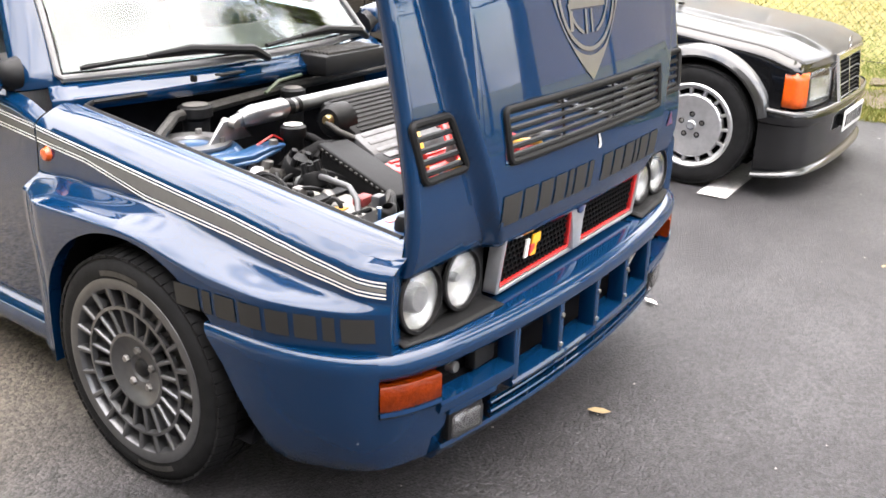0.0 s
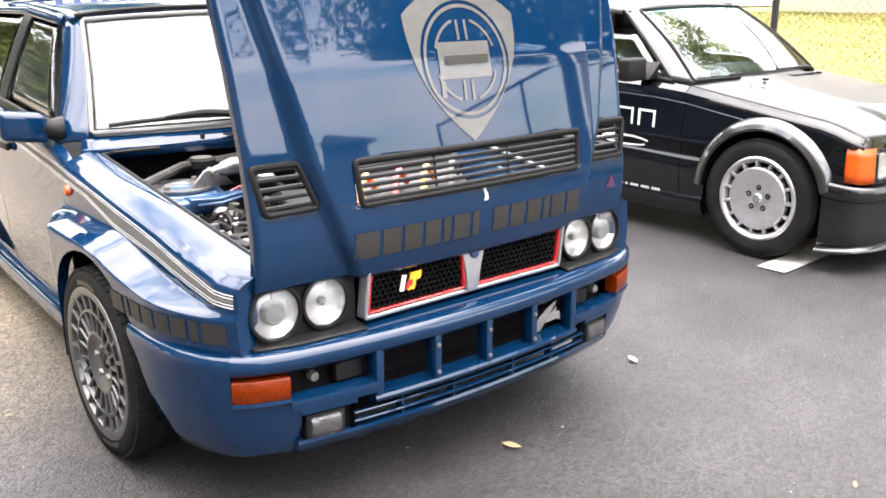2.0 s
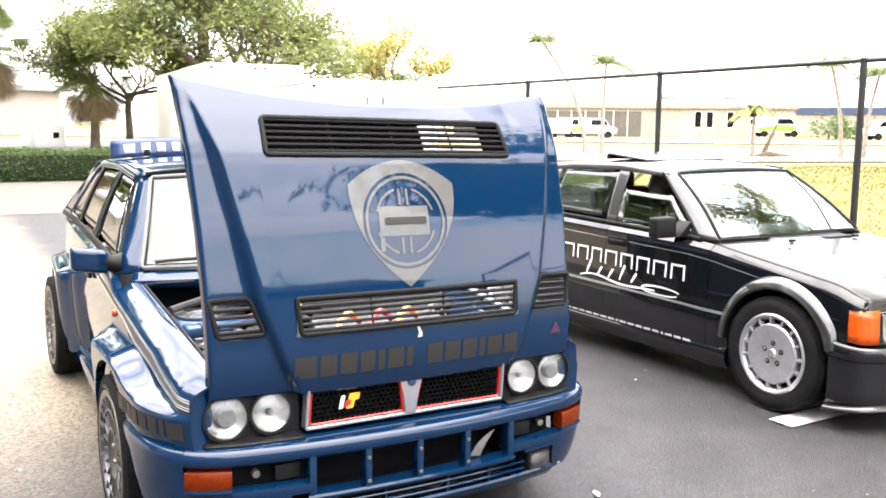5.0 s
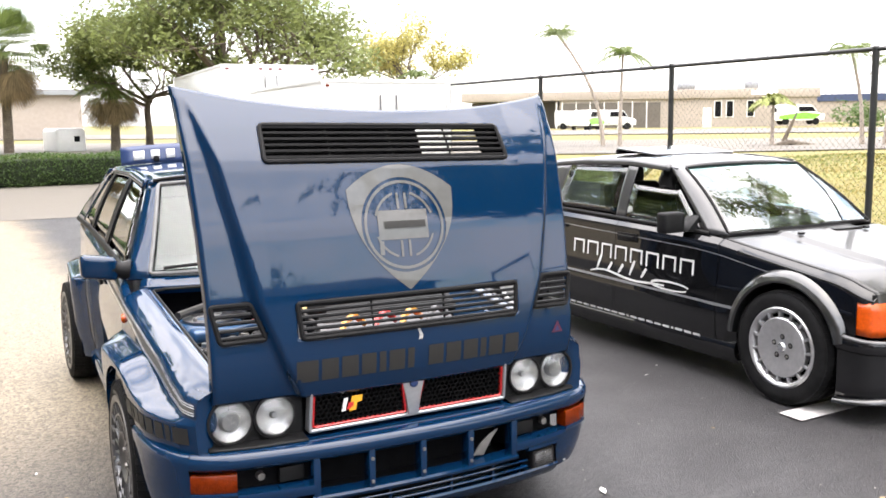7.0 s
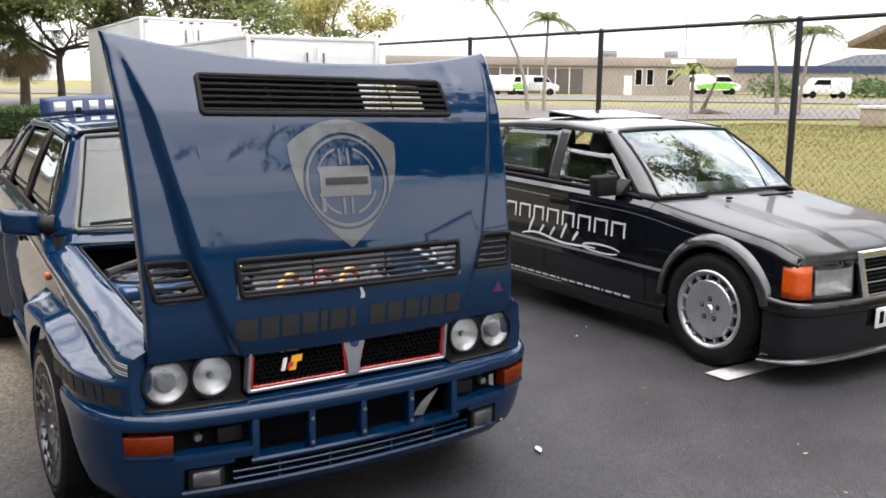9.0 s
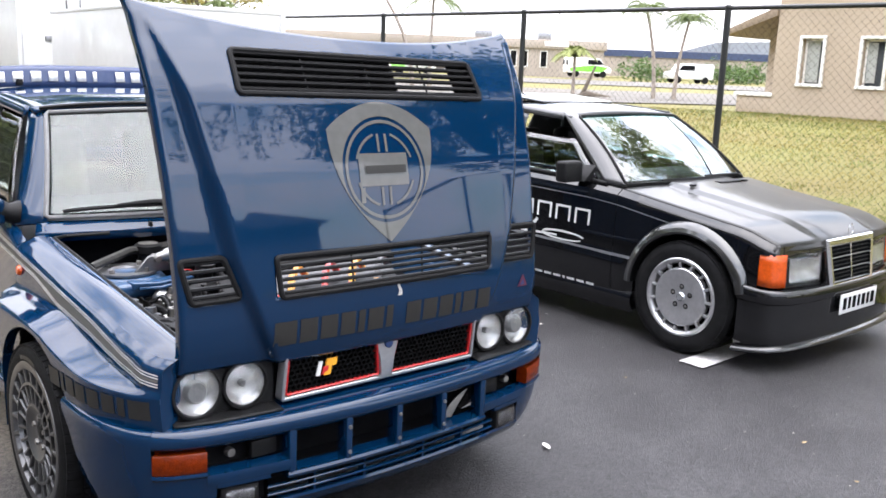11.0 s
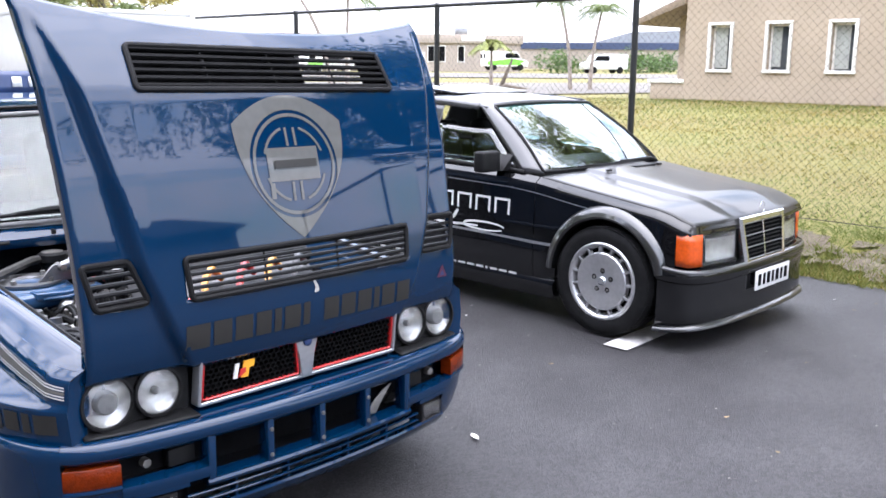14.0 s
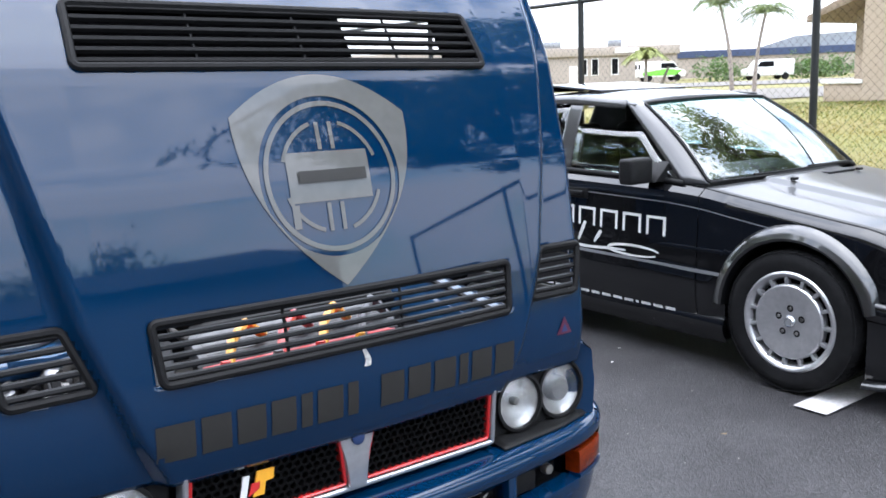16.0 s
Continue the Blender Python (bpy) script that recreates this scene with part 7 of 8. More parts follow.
# ---- trailers beyond the blue car ----
DULL_RED = mat("marker_red", (0.16, 0.012, 0.012), 0.4)
def trailer(at, w, l, h, name, label):
    """Rear doors face -y; base at z 0."""
    t = thing(name, label, "trailer", at=at)
    floor_z = 0.45
    part("body", box(w, l, h - floor_z, Matrix.Translation((0, l / 2, floor_z + (h - floor_z) / 2)), bevel=0.04), TRAILER, t, "white painted body")
    for s in (-1, 1):
        part("door", box(w / 2 - 0.12, 0.025, h - floor_z - 0.22, Matrix.Translation((s * (w / 4 - 0.03), -0.012, floor_z + (h - floor_z) / 2)), bevel=0.01), TRAILER, t)
        part("lock_bar", tube([(s * 0.12, -0.05, floor_z + 0.15), (s * 0.12, -0.05, h - 0.2)], 0.014, 8), ALUMINIUM, t)
        part("corner_post", box(0.06, 0.05, h - floor_z, Matrix.Translation((s * (w / 2 - 0.03), -0.01, floor_z + (h - floor_z) / 2)), bevel=0.008), TRAILER, t)
        for yy in (l * 0.45, l * 0.6):
            part("wheel", lathe([(0.0, -0.10), (0.18, -0.10), (0.20, -0.09), (0.32, -0.09), (0.33, 0.0), (0.33, 0.09)], 28, Matrix.Translation((s * (w / 2 - 0.1), yy, 0.33))), RUBBER, t)
        part("mudguard", box(0.24, 1.7, 0.04, Matrix.Translation((s * (w / 2 + 0.05), l * 0.52, 0.72)), bevel=0.01), ALUMINIUM, t)
    part("hinge_plate", box(0.16, 0.03, 0.10, Matrix.Translation((-w * 0.22, -0.04, h * 0.62)), bevel=0.01), ALUMINIUM, t)
    for k in (-0.44, -0.10, 0.0, 0.10, 0.44) if h > 2.3 else (-0.46,):
        part("marker_lamp", box(0.075, 0.02, 0.03, Matrix.Translation((k * w, -0.02, h - 0.07)), bevel=0.008), DULL_RED if h > 2.3 else AMBER, t)
    part("top_rail", box(w + 0.02, l + 0.02, 0.06, Matrix.Translation((0, l / 2, h - 0.01)), bevel=0.015), TRAILER, t)
    return t


trailer(pose(4.55, 14.7, ground_z(4.55, 14.7), 0, 0, -4), 1.97, 6.2, 2.70 - ground_z(4.55, 14.7), "cargo_trailer", "tall white enclosed cargo trailer with double doors")
trailer(pose(4.28, 8.6, ground_z(4.28, 8.6), 0, 0, -5), 1.95, 4.8, 2.13 - ground_z(4.28, 8.6), "cargo_trailer", "low white enclosed cargo trailer")


# ---- planting ----
def leaves(bm, centre, spread, n, size, rng, flat=0.6):
    for _ in range(n):
        p = Vector(centre) + Vector((rng.gauss(0, spread[0]), rng.gauss(0, spread[1]), rng.gauss(0, spread[2])))
        d = Vector((rng.uniform(-1, 1), rng.uniform(-1, 1), rng.uniform(-flat, flat))).normalized()
        u = d.cross(Vector((rng.uniform(-1, 1), rng.uniform(-1, 1), 1))).normalized()
        a = size * rng.uniform(0.6, 1.3)
        q = [p - d * a, p + u * a * 0.45, p + d * a, p - u * a * 0.45]
        bm.faces.new([bm.verts.new(v) for v in q])


def limbs(bm, crown, base, heading, length, radius, depth, rng, tips):
    """Grows a branch and its forks; tips collects where leaves go."""
    pts, p, h = [Vector(base)], Vector(base), Vector(heading).normalized()
    n = 5
    for i in range(n):
        h = (h + Vector((rng.uniform(-1, 1), rng.uniform(-1, 1), rng.uniform(-0.4, 0.6))) * 0.22).normalized()
        p = p + h * length / n
        pts.append(p.copy())
    tube(pts, [lerp(radius, radius * 0.5, i / n) for i in range(n + 1)], 7 if depth > 1 else 5, bm)
    if depth == 0:
        tips.extend(pts[1:])
        return
    for k in range(3 if depth > 1 else 3):
        at = pts[n - (k % 3)]
        nh = (h + Vector((rng.uniform(-1, 1), rng.uniform(-1, 1), rng.uniform(-0.35, 0.5))) * 0.95).normalized()
        limbs(bm, crown, at, nh, length * rng.uniform(0.58, 0.8), radius * 0.5, depth - 1, rng, tips)
    if depth == 1:
        tips.extend(pts[2:])


def tree(name, at, height, trunk_r, spread, seed, n_leaf, leaf_size, label, first=5, trunk_frac=0.28, material=None, droop=0.0, depth=3, fluff=1.0, limb=0.36, reach=()):
    rng = random.Random(seed)
    t = thing(name, label, "tree", at=at)
    bm, tips = bmesh.new(), []
    th = height * trunk_frac
    tube([(0, 0, -0.2), (0.03, 0, th * 0.3), (0.0, 0.05, th * 0.7), (0.05, 0, th)], [trunk_r * 1.3, trunk_r, trunk_r * 0.9, trunk_r * 0.8], 10, bm)
    for k in range(first):
        a = 2 * math.pi * k / first + rng.uniform(-0.3, 0.3)
        limbs(bm, None, (0.03 * math.cos(a), 0.03 * math.sin(a), th * rng.uniform(0.8, 1.0)), (math.cos(a) * spread, math.sin(a) * spread, rng.uniform(0.5, 1.1) - droop), height * limb, trunk_r * 0.55, depth, rng, tips)
    crown = bmesh.new()
    for ex, ey, ez in reach:
        # a long limb that arches out and ends in hanging twigs
        a, c, e = Vector((0, 0, th)), Vector((ex * 0.5, ey * 0.5, ez + 1.6)), Vector((ex, ey, ez))
        line = [a.lerp(c, k).lerp(c.lerp(e, k), k) for k in steps(0, 1, 14)]
        tube(line, [lerp(trunk_r * 0.5, 0.008, k / 14) for k in range(15)], 6, bm)
        for k in range(4, 15):
            for _ in range(2):
                twig = [line[k].copy()]
                d = Vector((rng.uniform(-1, 1), rng.uniform(-1, 1), rng.uniform(-0.5, 0.1))).normalized()
                for q in range(6):
                    d = (d + Vector((rng.uniform(-0.3, 0.3), rng.uniform(-0.3, 0.3), -0.22))).normalized()
                    twig.append(twig[-1] + d * 0.16)
                tube(twig, 0.006, 4, bm)
                for p in twig[1:]:
                    leaves(crown, p, (0.05, 0.05, 0.05), 7, leaf_size * 0.6, rng)
    part("trunk", bm, BARK, t, "rough brown trunk and limbs")
    per = max(1, n_leaf // max(1, len(tips)))
    for p in tips:
        if rng.random() < 0.85:
            leaves(crown, p, (0.42 * fluff, 0.42 * fluff, 0.30 * fluff), per, leaf_size, rng)
    tagged(part("crown", crown, material or LEAF, t), "open green crown", kind="stuff")
    return t


def fan_palm(at, height, seed, n=26, r=1.25, label="cabbage palm with green fans and a brown skirt"):
    rng = random.Random(seed)
    t = thing("palm_tree", label, "palm", at=at)
    tube_pts = [(0, 0, -0.1), (0.05, 0.02, height * 0.4), (0.0, 0.05, height * 0.75)]
    part("trunk", tube(tube_pts, [0.20, 0.17, 0.19], 12), BARK, t)
    for kind, mt, el0, el1, cnt in (("crown", PALM, -0.5, 1.3, n), ("dry_skirt", DRY, -1.4, -0.7, n // 2)):
        bm = bmesh.new()
        for k in range(cnt):
            a, el = rng.uniform(0, 6.28), rng.uniform(el0, el1)
            d = Vector((math.cos(a) * math.cos(el), math.sin(a) * math.cos(el), math.sin(el)))
            c = Vector((0, 0.05, height * 0.76)) + d * r * 0.55
            tube([(0, 0.05, height * 0.75), c], [0.016, 0.010], 4, bm)
            side = d.cross(Vector((0, 0, 1))).normalized()
            upv = side.cross(d)
            for j in range(22):
                b = lerp(-1.25, 1.25, j / 21)
                f = (d * math.cos(b) + side * math.sin(b)).normalized()
                e = c + f * r * 0.62 + Vector((0, 0, -0.30 * r * 0.62 * (0.3 + abs(b))))
                mdl = c + f * r * 0.34
                w = f.cross(upv).normalized() * 0.016 * r
                bm.faces.new([bm.verts.new(v) for v in (c, mdl + w, e, mdl - w)])
        tagged(part(kind, bm, mt, t), "fan leaves" if mt is PALM else "hanging dead fans", kind="stuff")
    return t


def slim_palm(at, height, lean, seed, n=14, r=1.0, label="slender young palm with a leaning pale trunk", up=0.15, leaf=PALM):
    rng = random.Random(seed)
    t = thing("palm_tree", label, "palm", at=at)
    top = Vector((lean[0], lean[1], height))
    pts = [Vector((0, 0, -0.1)).lerp(top, k) + Vector((0, 0, 0.0)) - Vector((lean[0], lean[1], 0)) * 0.25 * math.sin(math.pi * k) for k in steps(0, 1, 6)]
    part("trunk", tube(pts, [0.10, 0.085, 0.075, 0.07, 0.06, 0.055, 0.05], 8), STUCCO_FAR, t, "pale smooth trunk")
    bm = bmesh.new()
    for k in range(n):
        a, el = 6.28 * k / n + rng.uniform(-0.25, 0.25), rng.uniform(up, up + 0.85)
        prev = top
        d = Vector((math.cos(a) * math.cos(el), math.sin(a) * math.cos(el), math.sin(el)))
        spine = []
        for j in range(9):
            q = top + d * r * 1.35 * j / 8 - Vector((0, 0, 1)) * 0.95 * r * (j / 8) ** 2.2
            spine.append(q)
        tube(spine, [0.014] * 8 + [0.004], 4, bm)
        for j in range(1, 9):
            for s in (-1, 1):
                ax = (spine[j] - spine[j - 1]).normalized()
                sd = ax.cross(Vector((0, 0, 1))).normalized() * s
                for off in (0.0, 0.5):
                    p = spine[j - 1].lerp(spine[j], off)
                    e = p + (sd * 0.8 + ax * 0.6).normalized() * r * 0.42 * (1 - 0.5 * j / 9) - Vector((0, 0, 0.10 * r))
                    w = ax * 0.034
                    bm.faces.new([bm.verts.new(v) for v in (p - w, (p + e) / 2 + w, e, (p + e) / 2 - w)])
    tagged(part("crown", bm, leaf, t), "arched feather fronds", kind="stuff")
    return t


gp = lambda x, y, **k: pose(x, y, ground_z(x, y))
tree("oak_tree", gp(9.6, 33.5), 10.0, 0.24, 1.25, 3, 36000, 0.115, "large spreading oak with airy green crown", 9, 0.30, droop=0.5, depth=4, fluff=1.1, limb=0.27)
tree("oak_tree", gp(6.3, 36.5), 8.5, 0.15, 1.0, 8, 28000, 0.10, "smaller oak with hanging green foliage", 6, 0.26, depth=4, droop=0.4, fluff=0.7, limb=0.21)
tree("oak_tree", gp(9.2, 35.5), 17.0, 0.26, 1.1, 5, 26000, 0.15, "tall oak with airy green crown behind the trailers", 8, 0.50, droop=0.35, depth=3, fluff=1.2, limb=0.20)
tree("yellowing_tree", gp(32.0, 63.7), 7.6, 0.22, 0.8, 14, 9000, 0.18, "distant tree with yellow-green crown", 5, 0.4, YELLOW_LEAF)
fan_palm(gp(0.95, 36.5), 5.2, 21, 44, 1.9)
fan_palm(gp(4.9, 36.2), 3.7, 22, 40, 1.7)
fan_palm(gp(-2.6, 38.0), 5.4, 23, 40, 1.9)
slim_palm(gp(22.2, 26.4), 4.5, (-1.5, 1.1), 31)
slim_palm(gp(22.7, 26.0), 3.65, (0.1, 0.0), 32)
slim_palm(gp(29.0, 19.6), 3.45, (-0.3, 0.4), 33)
slim_palm(gp(29.5, 19.0), 3.1, (0.35, -0.2), 34)
slim_palm(gp(26.9, 22.0), 1.55, (0.0, 0.0), 35, 34, 0.86, "short bushy palm with yellow-green fronds", 0.55, mat("young_fronds", (0.21, 0.235, 0.06), 0.55, 0.0, 0.0, 0.2, 2, island=True))
slim_palm(gp(17.0, 33.0), 3.0, (0.2, 0.2), 36, 12, 0.8)
# dead wood beside the short palm
tagged(part("driftwood", tube([(26.4, 21.8, 0.30), (27.2, 21.5, 0.55), (28.2, 21.0, 0.38), (29.0, 20.8, 0.30)], [0.12, 0.16, 0.13, 0.05], 8), BARK), "dark fallen trunk in the grass", "log")
tagged(part("stump", tube([(27.3, 22.0, 0.2), (27.6, 21.9, 0.9), (28.1, 21.9, 1.7)], [0.12, 0.08, 0.04], 7), BARK), "bare leaning stem beside the palm", "stem")
# hedge
hedge = thing("hedge", "clipped dense green hedge along the lot", "hedge", at=pose(0, 0, 0))
# dark box under the leaves: the hedge's inner shade put into its colour
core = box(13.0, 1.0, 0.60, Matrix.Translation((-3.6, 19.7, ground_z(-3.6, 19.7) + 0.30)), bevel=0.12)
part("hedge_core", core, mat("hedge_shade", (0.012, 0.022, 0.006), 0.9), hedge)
rng = random.Random(44)
bm = bmesh.new()
gz0 = ground_z(0, 19.7)
for k in range(22000):
    u, v = rng.uniform(-10.1, 2.9), rng.random()
    if v < 0.5:
        p = (u, 19.18 + rng.uniform(-0.05, 0.05), gz0 + rng.uniform(0.0, 0.66))
    else:
        p = (u, rng.uniform(19.18, 20.2), gz0 + 0.64 + rng.uniform(-0.05, 0.06) + 0.03 * math.sin(u * 3))
    leaves(bm, p, (0.02, 0.02, 0.02), 1, 0.035, rng, 1.0)
tagged(part("hedge_leaves", bm, HEDGE, hedge), "small dark green leaves", kind="stuff")

# grass blades: green along the fence and the asphalt, drier further out
rng = random.Random(51)
dry_, green_ = bmesh.new(), bmesh.new()
for k in range(104000):
    x, y = 5.0 + 17.0 * rng.random() ** 1.9, rng.uniform(-6, 15)
    if k < 16000:
        x = 4.84 + 0.95 * rng.random()
        if noise.noise((x * 2.5, y * 1.6, 7)) > 0.10 and rng.random() < 0.75:
            continue
    near = 1 - smooth(5.2, 7.5, x)
    tuft = 0.7 + 0.9 * max(0.0, noise.noise((x * 1.1, y * 1.1, 3)))
    h = rng.uniform(0.025, 0.065) * tuft * (1 + 1.7 * near * rng.random() * (1 if abs(x - FX) < 0.5 else 0.3))
    w = 0.003 + 0.0006 * (x - 5)
    a, z = rng.uniform(0, 6.28), ground_z(x, y) - 0.012
    lean = Vector((rng.uniform(-1.9, 1.9), rng.uniform(-1.9, 1.9), 0)) * h
    c, s_ = math.cos(a) * w, math.sin(a) * w
    lush = 0.6 * noise.noise((x * 0.45, y * 0.45, 9)) + 1.0 * (1 - smooth(5.6, 10.0, x)) - 0.14 + 0.3 * smooth(13, 17, x)
    bm = green_ if lush > rng.uniform(-0.35, 0.55) else dry_
    bm.faces.new([bm.verts.new(v) for v in ((x - c, y - s_, z), (x + c, y + s_, z), (x + lean.x, y + lean.y, z + h))])
# weeds creeping from the bank on to the asphalt's edge
for k in range(34000):
    x, y = rng.uniform(4.66, 5.25), rng.uniform(-5, 7)
    if noise.noise((x * 3.2, y * 1.3, 21)) + 0.35 * noise.noise((x * 9, y * 7, 5)) < -0.16 + 0.5 * smooth(4.85, 4.66, x):
        continue
    h, w, a = rng.uniform(0.02, 0.06) * (1 + 0.8 * rng.random() ** 4), rng.uniform(0.003, 0.007), rng.uniform(0, 6.28)
    z = ground_z(x, y) - 0.004
    c, s_ = math.cos(a) * w, math.sin(a) * w
    bm = green_ if rng.random() < 0.8 else dry_
    bm.faces.new([bm.verts.new(v) for v in ((x - c, y - s_, z), (x + c, y + s_, z), (x + rng.uniform(-1, 1) * h, y + rng.uniform(-1, 1) * h, z + h))])
tagged(part("dry_grass", dry_, BLADE), "short dry yellow grass blades", "grass", kind="stuff")
tagged(part("green_grass", green_, GREEN_BLADE), "short green grass blades along the fence", "grass", kind="stuff")

# ---- far lot: low building, vans, sheds ----
far = thing("low_building", "long low tan commercial building with flat roof and dark bays", "building", at=pose(64.5, 74.8, 0.55, 0, 0, -40.2))
part("wall", box(26.5, 14, 4.0, Matrix.Translation((5.2, 7.0, 2.0))), STUCCO_FAR, far)
part("bay_wall", box(10.5, 10, 3.0, Matrix.Translation((-13.2, 9.0, 1.5))), BROWN, far, "shaded wall behind the open bays")
part("fascia", box(37.6, 14.6, 0.95, Matrix.Translation((-0.1, 7.0, 3.55)), bevel=0.05), STUCCO_FAR, far, "tan roof fascia")
for x in (8.6, 9.8, 11.9):
    w = new("window")
    w.parent = far
    part("pane", box(0.62, 0.1, 1.6, Matrix.Translation((x, -0.03, 1.95))), DARK, w)
    part("frame", box(0.80, 0.06, 1.78, Matrix.Translation((x, -0.01, 1.95))), TRIM, w)
part("door", box(0.85, 0.08, 2.1, Matrix.Translation((7.5, -0.02, 1.05))), TRIM, far)
for k in range(7):
    part("bay_opening", box(1.35, 0.1, 2.7, Matrix.Translation((-7.0 + 1.5 * k, -0.03, 1.4))), BROWN, far)
    part("bay_post", box(0.10, 0.16, 2.9, Matrix.Translation((-7.75 + 1.5 * k, -0.10, 1.45))), TRIM, far)
for k in range(4):
    part("canopy_post", box(0.16, 0.16, 3.0, Matrix.Translation((-18.0 + 3.2 * k, 0.2, 1.5))), TRIM, far)
for x, w_ in ((5.4, 1.9), (12.2, 1.4)):
    part("roof_unit", box(w_, 1.6, 0.85, Matrix.Translation((x, 3, 4.4)), bevel=0.05), ALUMINIUM, far)
part("sign", box(2.6, 0.1, 0.5, Matrix.Translation((13.2, -0.33, 3.6))), TRIM, far)
part("mast", tube([(13.6, 2, 4.0), (13.6, 2, 11.0)], 0.05, 6), ALUMINIUM, far)


def van(at, green, label):
    v = thing("van", label, "van", at=at, group="parked vans")
    prof = [(-2.4, 0.45), (2.5, 0.45), (2.55, 0.95), (2.3, 1.15), (1.75, 1.25), (1.25, 1.95), (1.0, 2.05), (-2.3, 2.08), (-2.45, 1.9)]
    part("body", prism([(x, z) for x, z in prof], 1.9, Matrix.Translation((0, -0.95, 0)), bevel=0.06), WHITE if not green else TRIM, v)
    if green:
        part("livery", prism([(-2.2, 0.6), (1.4, 0.6), (2.2, 1.1), (0.4, 1.3), (-2.2, 0.95)], 1.93, Matrix.Translation((0, -0.965, 0))), GREEN, v, "bright green side graphic")
    part("glazing", prism([(-0.2, 1.35), (1.62, 1.35), (1.2, 1.88), (-0.2, 1.88)], 1.92, Matrix.Translation((0, -0.96, 0))), DARK, v)
    for y in (-0.55, 0.55):
        part("rear_window", box(0.03, 0.55, 0.5, Matrix.Translation((-2.44, y, 1.55))), DARK, v)
    for x in (-1.5, 1.6):
        for y in (-0.85, 0.85):
            part("wheel", lathe([(0.0, -0.12), (0.2, -0.12), (0.36, -0.10), (0.36, 0.10), (0.0, 0.12)], 20, Matrix.Translation((x, y, 0.36)) @ Matrix.Rotation(radians(90), 4, "Z")), RUBBER, v)
    return v


for x, y, a, gr, lb in ((54.1, 71.1, -40, False, "white panel van seen from behind"), (50.7, 64.9, -150, True, "white and green liveried van"), (54.3, 66.0, -35, False, "white van with ladder rack"), (68.3, 56.5, -30, True, "white and green liveried van by the palms"), (74.2, 48.9, 150, False, "white van far across the lot")):
    van(pose(x, y, 0.60 if x < 60 else 0.85 if x < 70 else 0.66, 0, 0, a) @ Matrix.Scale(0.88, 4), gr, lb)
shed = thing("warehouse", "long pale warehouse with dark blue band", "building", at=pose(105.0, 70.8, 0.85, 0, 0, -54))
part("wall", box(34, 12, 2.7, Matrix.Translation((3, 6, 1.35))), STUCCO_FAR, shed)
part("fascia", box(34.3, 12.4, 0.9, Matrix.Translation((3, 6, 3.1))), DARK_TRIM, shed)
part("roof", prism([(-1.0, 3.5), (20, 3.5), (20, 5.6), (4.0, 5.0)], 10, Matrix.Translation((0, 2, 0))), METAL_WALL, shed)
rng = random.Random(77)
for k in range(16):
    x, y = rng.uniform(70, 105), rng.uniform(38, 60)
    b = bmesh.new()
    for _ in range(18):
        leaves(b, (rng.gauss(0, 1.1), rng.gauss(0, 1.1), 1.1 + rng.gauss(0, 0.6)), (0.3, 0.3, 0.3), 18, 0.22, rng)
    b.transform(pose(x, y, 0.5))
    tagged(part("shrub", b, HEDGE), "distant dark green shrub", "shrub", group="far shrubs", kind="stuff")
# small white camper and kiosk beyond the hedge
camper = thing("camper", "small white camper parked beyond the hedge", "trailer", at=pose(3.1, 37.5, 0.2, 0, 0, 10) @ Matrix.Scale(0.75, 4))
part("body", box(1.6, 2.6, 1.35, Matrix.Translation((0, 0, 1.0)), bevel=0.2, seg=3), TRAILER, camper)
part("window", box(0.30, 0.05, 0.30, Matrix.Translation((0.3, -1.30, 1.1)), bevel=0.02), DARK, camper)
van_ = thing("camper", "white motor home half hidden beyond the hedge", "trailer", at=pose(10.1, 40.0, 0.2, 0, 0, -15) @ Matrix.Scale(0.8, 4))
part("body", box(2.2, 2.6, 1.5, Matrix.Translation((0, 0, 1.0)), bevel=0.25, seg=3), TRAILER, van_)
part("window", box(1.3, 0.05, 0.5, Matrix.Translation((0.1, -1.30, 1.25)), bevel=0.02), DARK, van_)
low = thing("low_building", "pale distant building beyond the palms", "building", at=pose(2.0, 75.0, 0.5))
part("wall", box(40, 10, 3.4, Matrix.Translation((-14, 0, 1.7))), STUCCO_FAR, low)
part("roof", box(41, 11, 0.4, Matrix.Translation((-14, 0, 3.5))), METAL_WALL, low)

# ---- behind the camera: what the paint and glass mirror ----
hall = thing("workshop_building", "low grey workshop whose roofline is mirrored in the paint", "building", at=pose(-5.5, -15.5, 0, 0, 0, 6))
part("wall", box(34, 6, 2.8, Matrix.Translation((-4, -3, 1.4))), METAL_WALL, hall)
part("roof", prism([(-21.3, 2.8), (13.3, 2.8), (11.0, 3.1), (-19.0, 3.1)], 6.6, Matrix.Translation((0, -6.3, 0))), METAL_WALL, hall)
part("downpipe", tube([(2.2, 0.06, 0.1), (2.2, 0.06, 3.0)], 0.06, 8), TRIM, hall)
part("door", box(3.2, 0.08, 2.5, Matrix.Translation((-2.4, 0.0, 1.25)), bevel=0.01), NAVY, hall)
tree("overhanging_tree", pose(8.8, -7.0, 0.2), 9.0, 0.20, 1.35, 61, 42000, 0.085, "tree with airy hanging branches over the fence", 9, 0.46, depth=3, droop=0.45, fluff=0.62, limb=0.24,
     reach=((-3.2, 0.4, 4.6), (-4.4, -0.6, 4.5), (-5.4, -0.2, 4.9), (-6.3, -1.2, 4.9), (-3.6, 2.6, 4.4), (-1.6, 2.8, 3.6), (-2.2, -1.6, 3.8)))
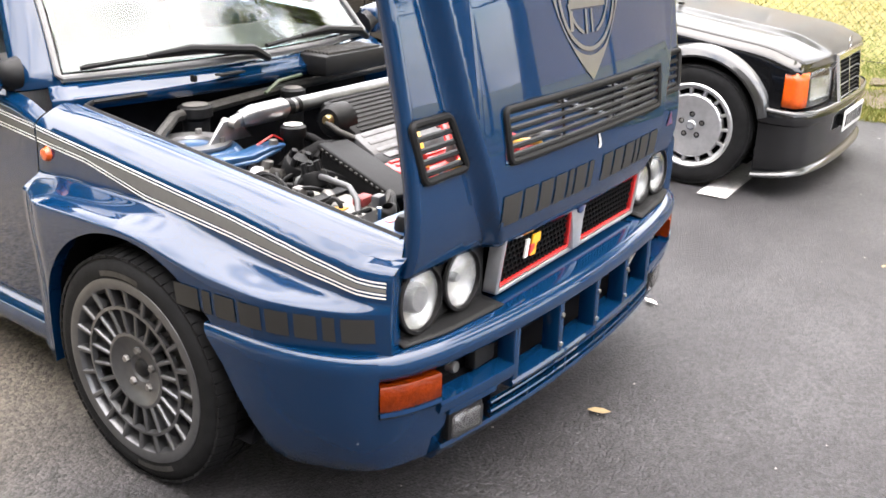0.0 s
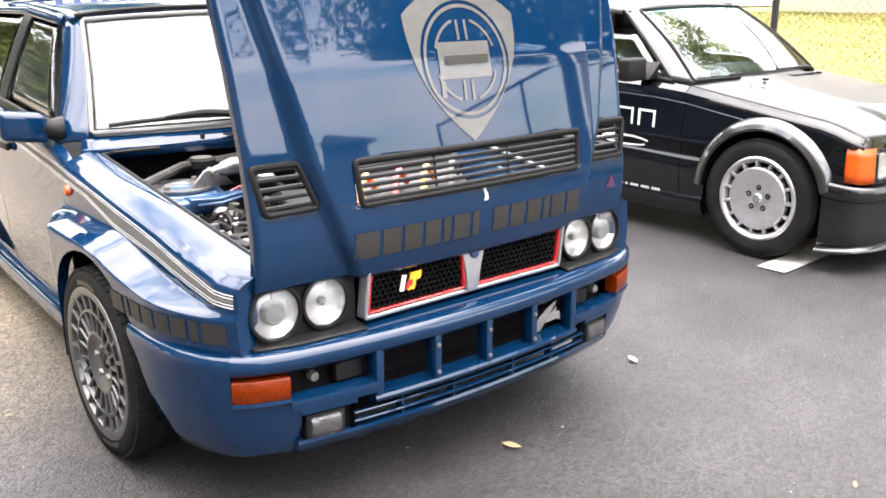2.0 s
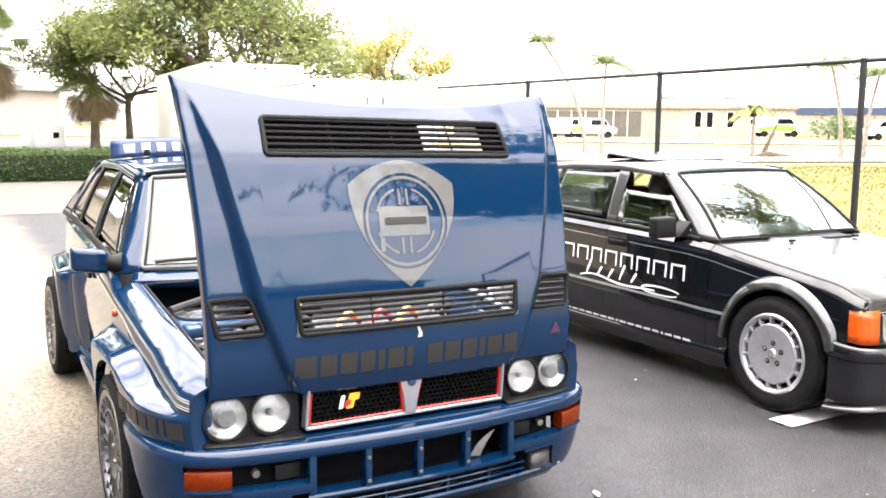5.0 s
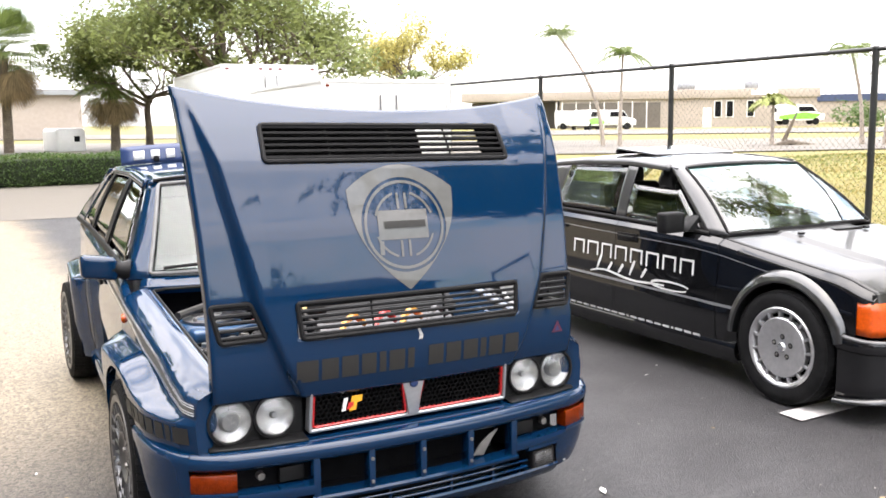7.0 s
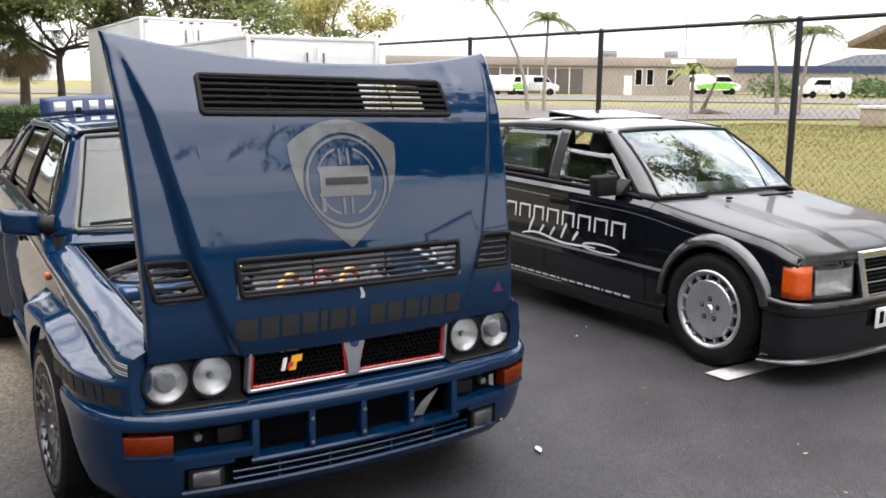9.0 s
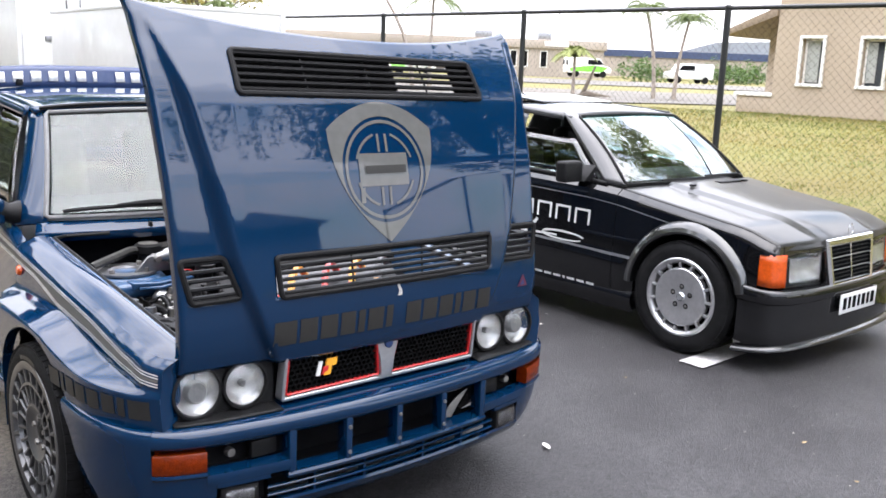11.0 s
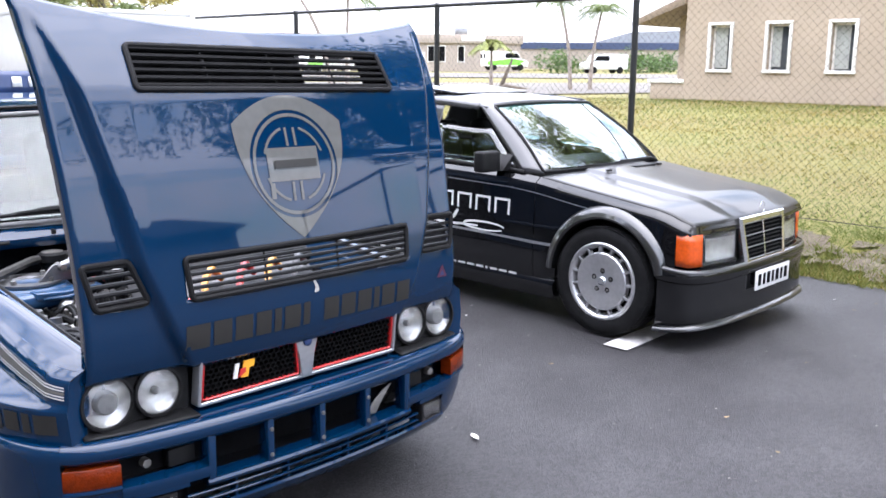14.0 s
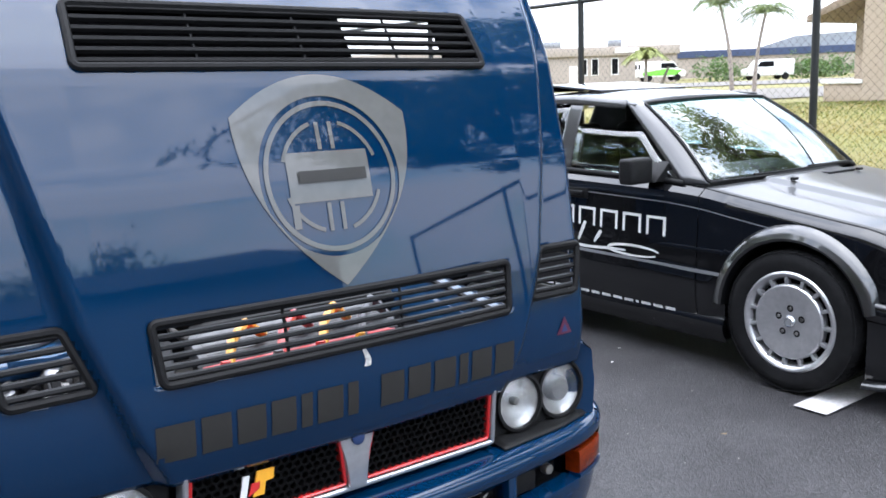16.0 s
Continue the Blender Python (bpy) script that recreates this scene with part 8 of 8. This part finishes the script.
# two unseen trees added on the left to darken wing reflections and asphalt
tree("shade_tree", pose(-11.0, 3.5, 0.0), 8.5, 0.25, 1.2, 71, 22000, 0.13, "unseen broad tree added to darken the mirrored sky", 8, 0.30, depth=3, droop=0.4, fluff=1.1, limb=0.27)
tree("shade_tree", pose(-10.5, -4.5, 0.0), 8.0, 0.24, 1.2, 72, 22000, 0.13, "unseen broad tree added to darken the mirrored sky", 8, 0.30, depth=3, droop=0.4, fluff=1.1, limb=0.27)
tree("overhanging_tree", pose(11.0, -3.2, 0.5), 11.0, 0.22, 1.3, 62, 30000, 0.10, "broad green tree on the lawn beyond the fence", 8, 0.58, depth=3, droop=0.3, fluff=0.8, limb=0.24)
tree("overhanging_tree", pose(2.2, -17.5, 0.0), 5.0, 0.12, 1.3, 71, 14000, 0.10, "bushy young tree beside the workshop", 7, 0.30, depth=3, fluff=0.6, limb=0.26)
# unseen dark building added along the lot's other side to block sky light
blocker = thing("store_building", "unseen tall brown building added to block sky light", "building", at=pose(-7.6, 0, 0))
part("wall", box(5, 26, 7.4, Matrix.Translation((-2.5, -8, 3.7))), BROWN, blocker)
part("roof", box(5.6, 26.6, 0.3, Matrix.Translation((-2.5, -8, 7.55)), bevel=0.05), METAL_WALL, blocker)
for y in (-15, -9, -3, 2):
    part("store_door", box(0.06, 2.6, 2.4, Matrix.Translation((0.03, y, 1.2)), bevel=0.01), METAL_WALL, blocker)
# loose grit on the asphalt
rng = random.Random(91)
bm = bmesh.new()
for k in range(900):
    x, y, r = rng.uniform(-2.2, 4.6), rng.uniform(-3.2, 1.5), 0.002 + 0.004 * rng.random() ** 4
    ring = [bm.verts.new((x + r * math.cos(a), y + r * math.sin(a) * rng.uniform(0.6, 1), 0.001)) for a in (0, 1.6, 3.1, 4.7)]
    top = bm.verts.new((x, y, r * 0.9))
    for i in range(4):
        bm.faces.new((ring[i], ring[(i + 1) % 4], top))
tagged(part("grit", bm, mat("pale_grit", (0.30, 0.28, 0.26), 0.9, island=True)), "scattered pale grit on the asphalt", "grit", kind="stuff")
# unseen oaks added beyond the hedge, darkening what the blue car's side mirrors
for x, y, h, sd in ((-7.5, 30.0, 11.0, 101), (-11.5, 25.0, 10.5, 102), (-14.0, 17.0, 10.0, 103)):
    tree("oak_tree", gp(x, y), h, 0.26, 1.2, sd, 22000, 0.21, "unseen oak added beyond the hedge to darken reflections", 8, 0.24, droop=0.4, depth=3, fluff=1.2, limb=0.30)
for x, y, h, sd, lm in ((-8.4, 21.5, 14.0, 111, 0.22), (-6.2, 27.0, 17.0, 114, 0.19), (-10.5, 9.5, 13.0, 112, 0.22), (-14.5, 16.0, 14.0, 113, 0.24)):
    tree("oak_tree", gp(x, y), h, 0.28, 1.1, sd, 20000, 0.17, "unseen tall oak added to cover the mirrored sky", 8, 0.45, droop=0.25, depth=3, fluff=0.9, limb=lm)
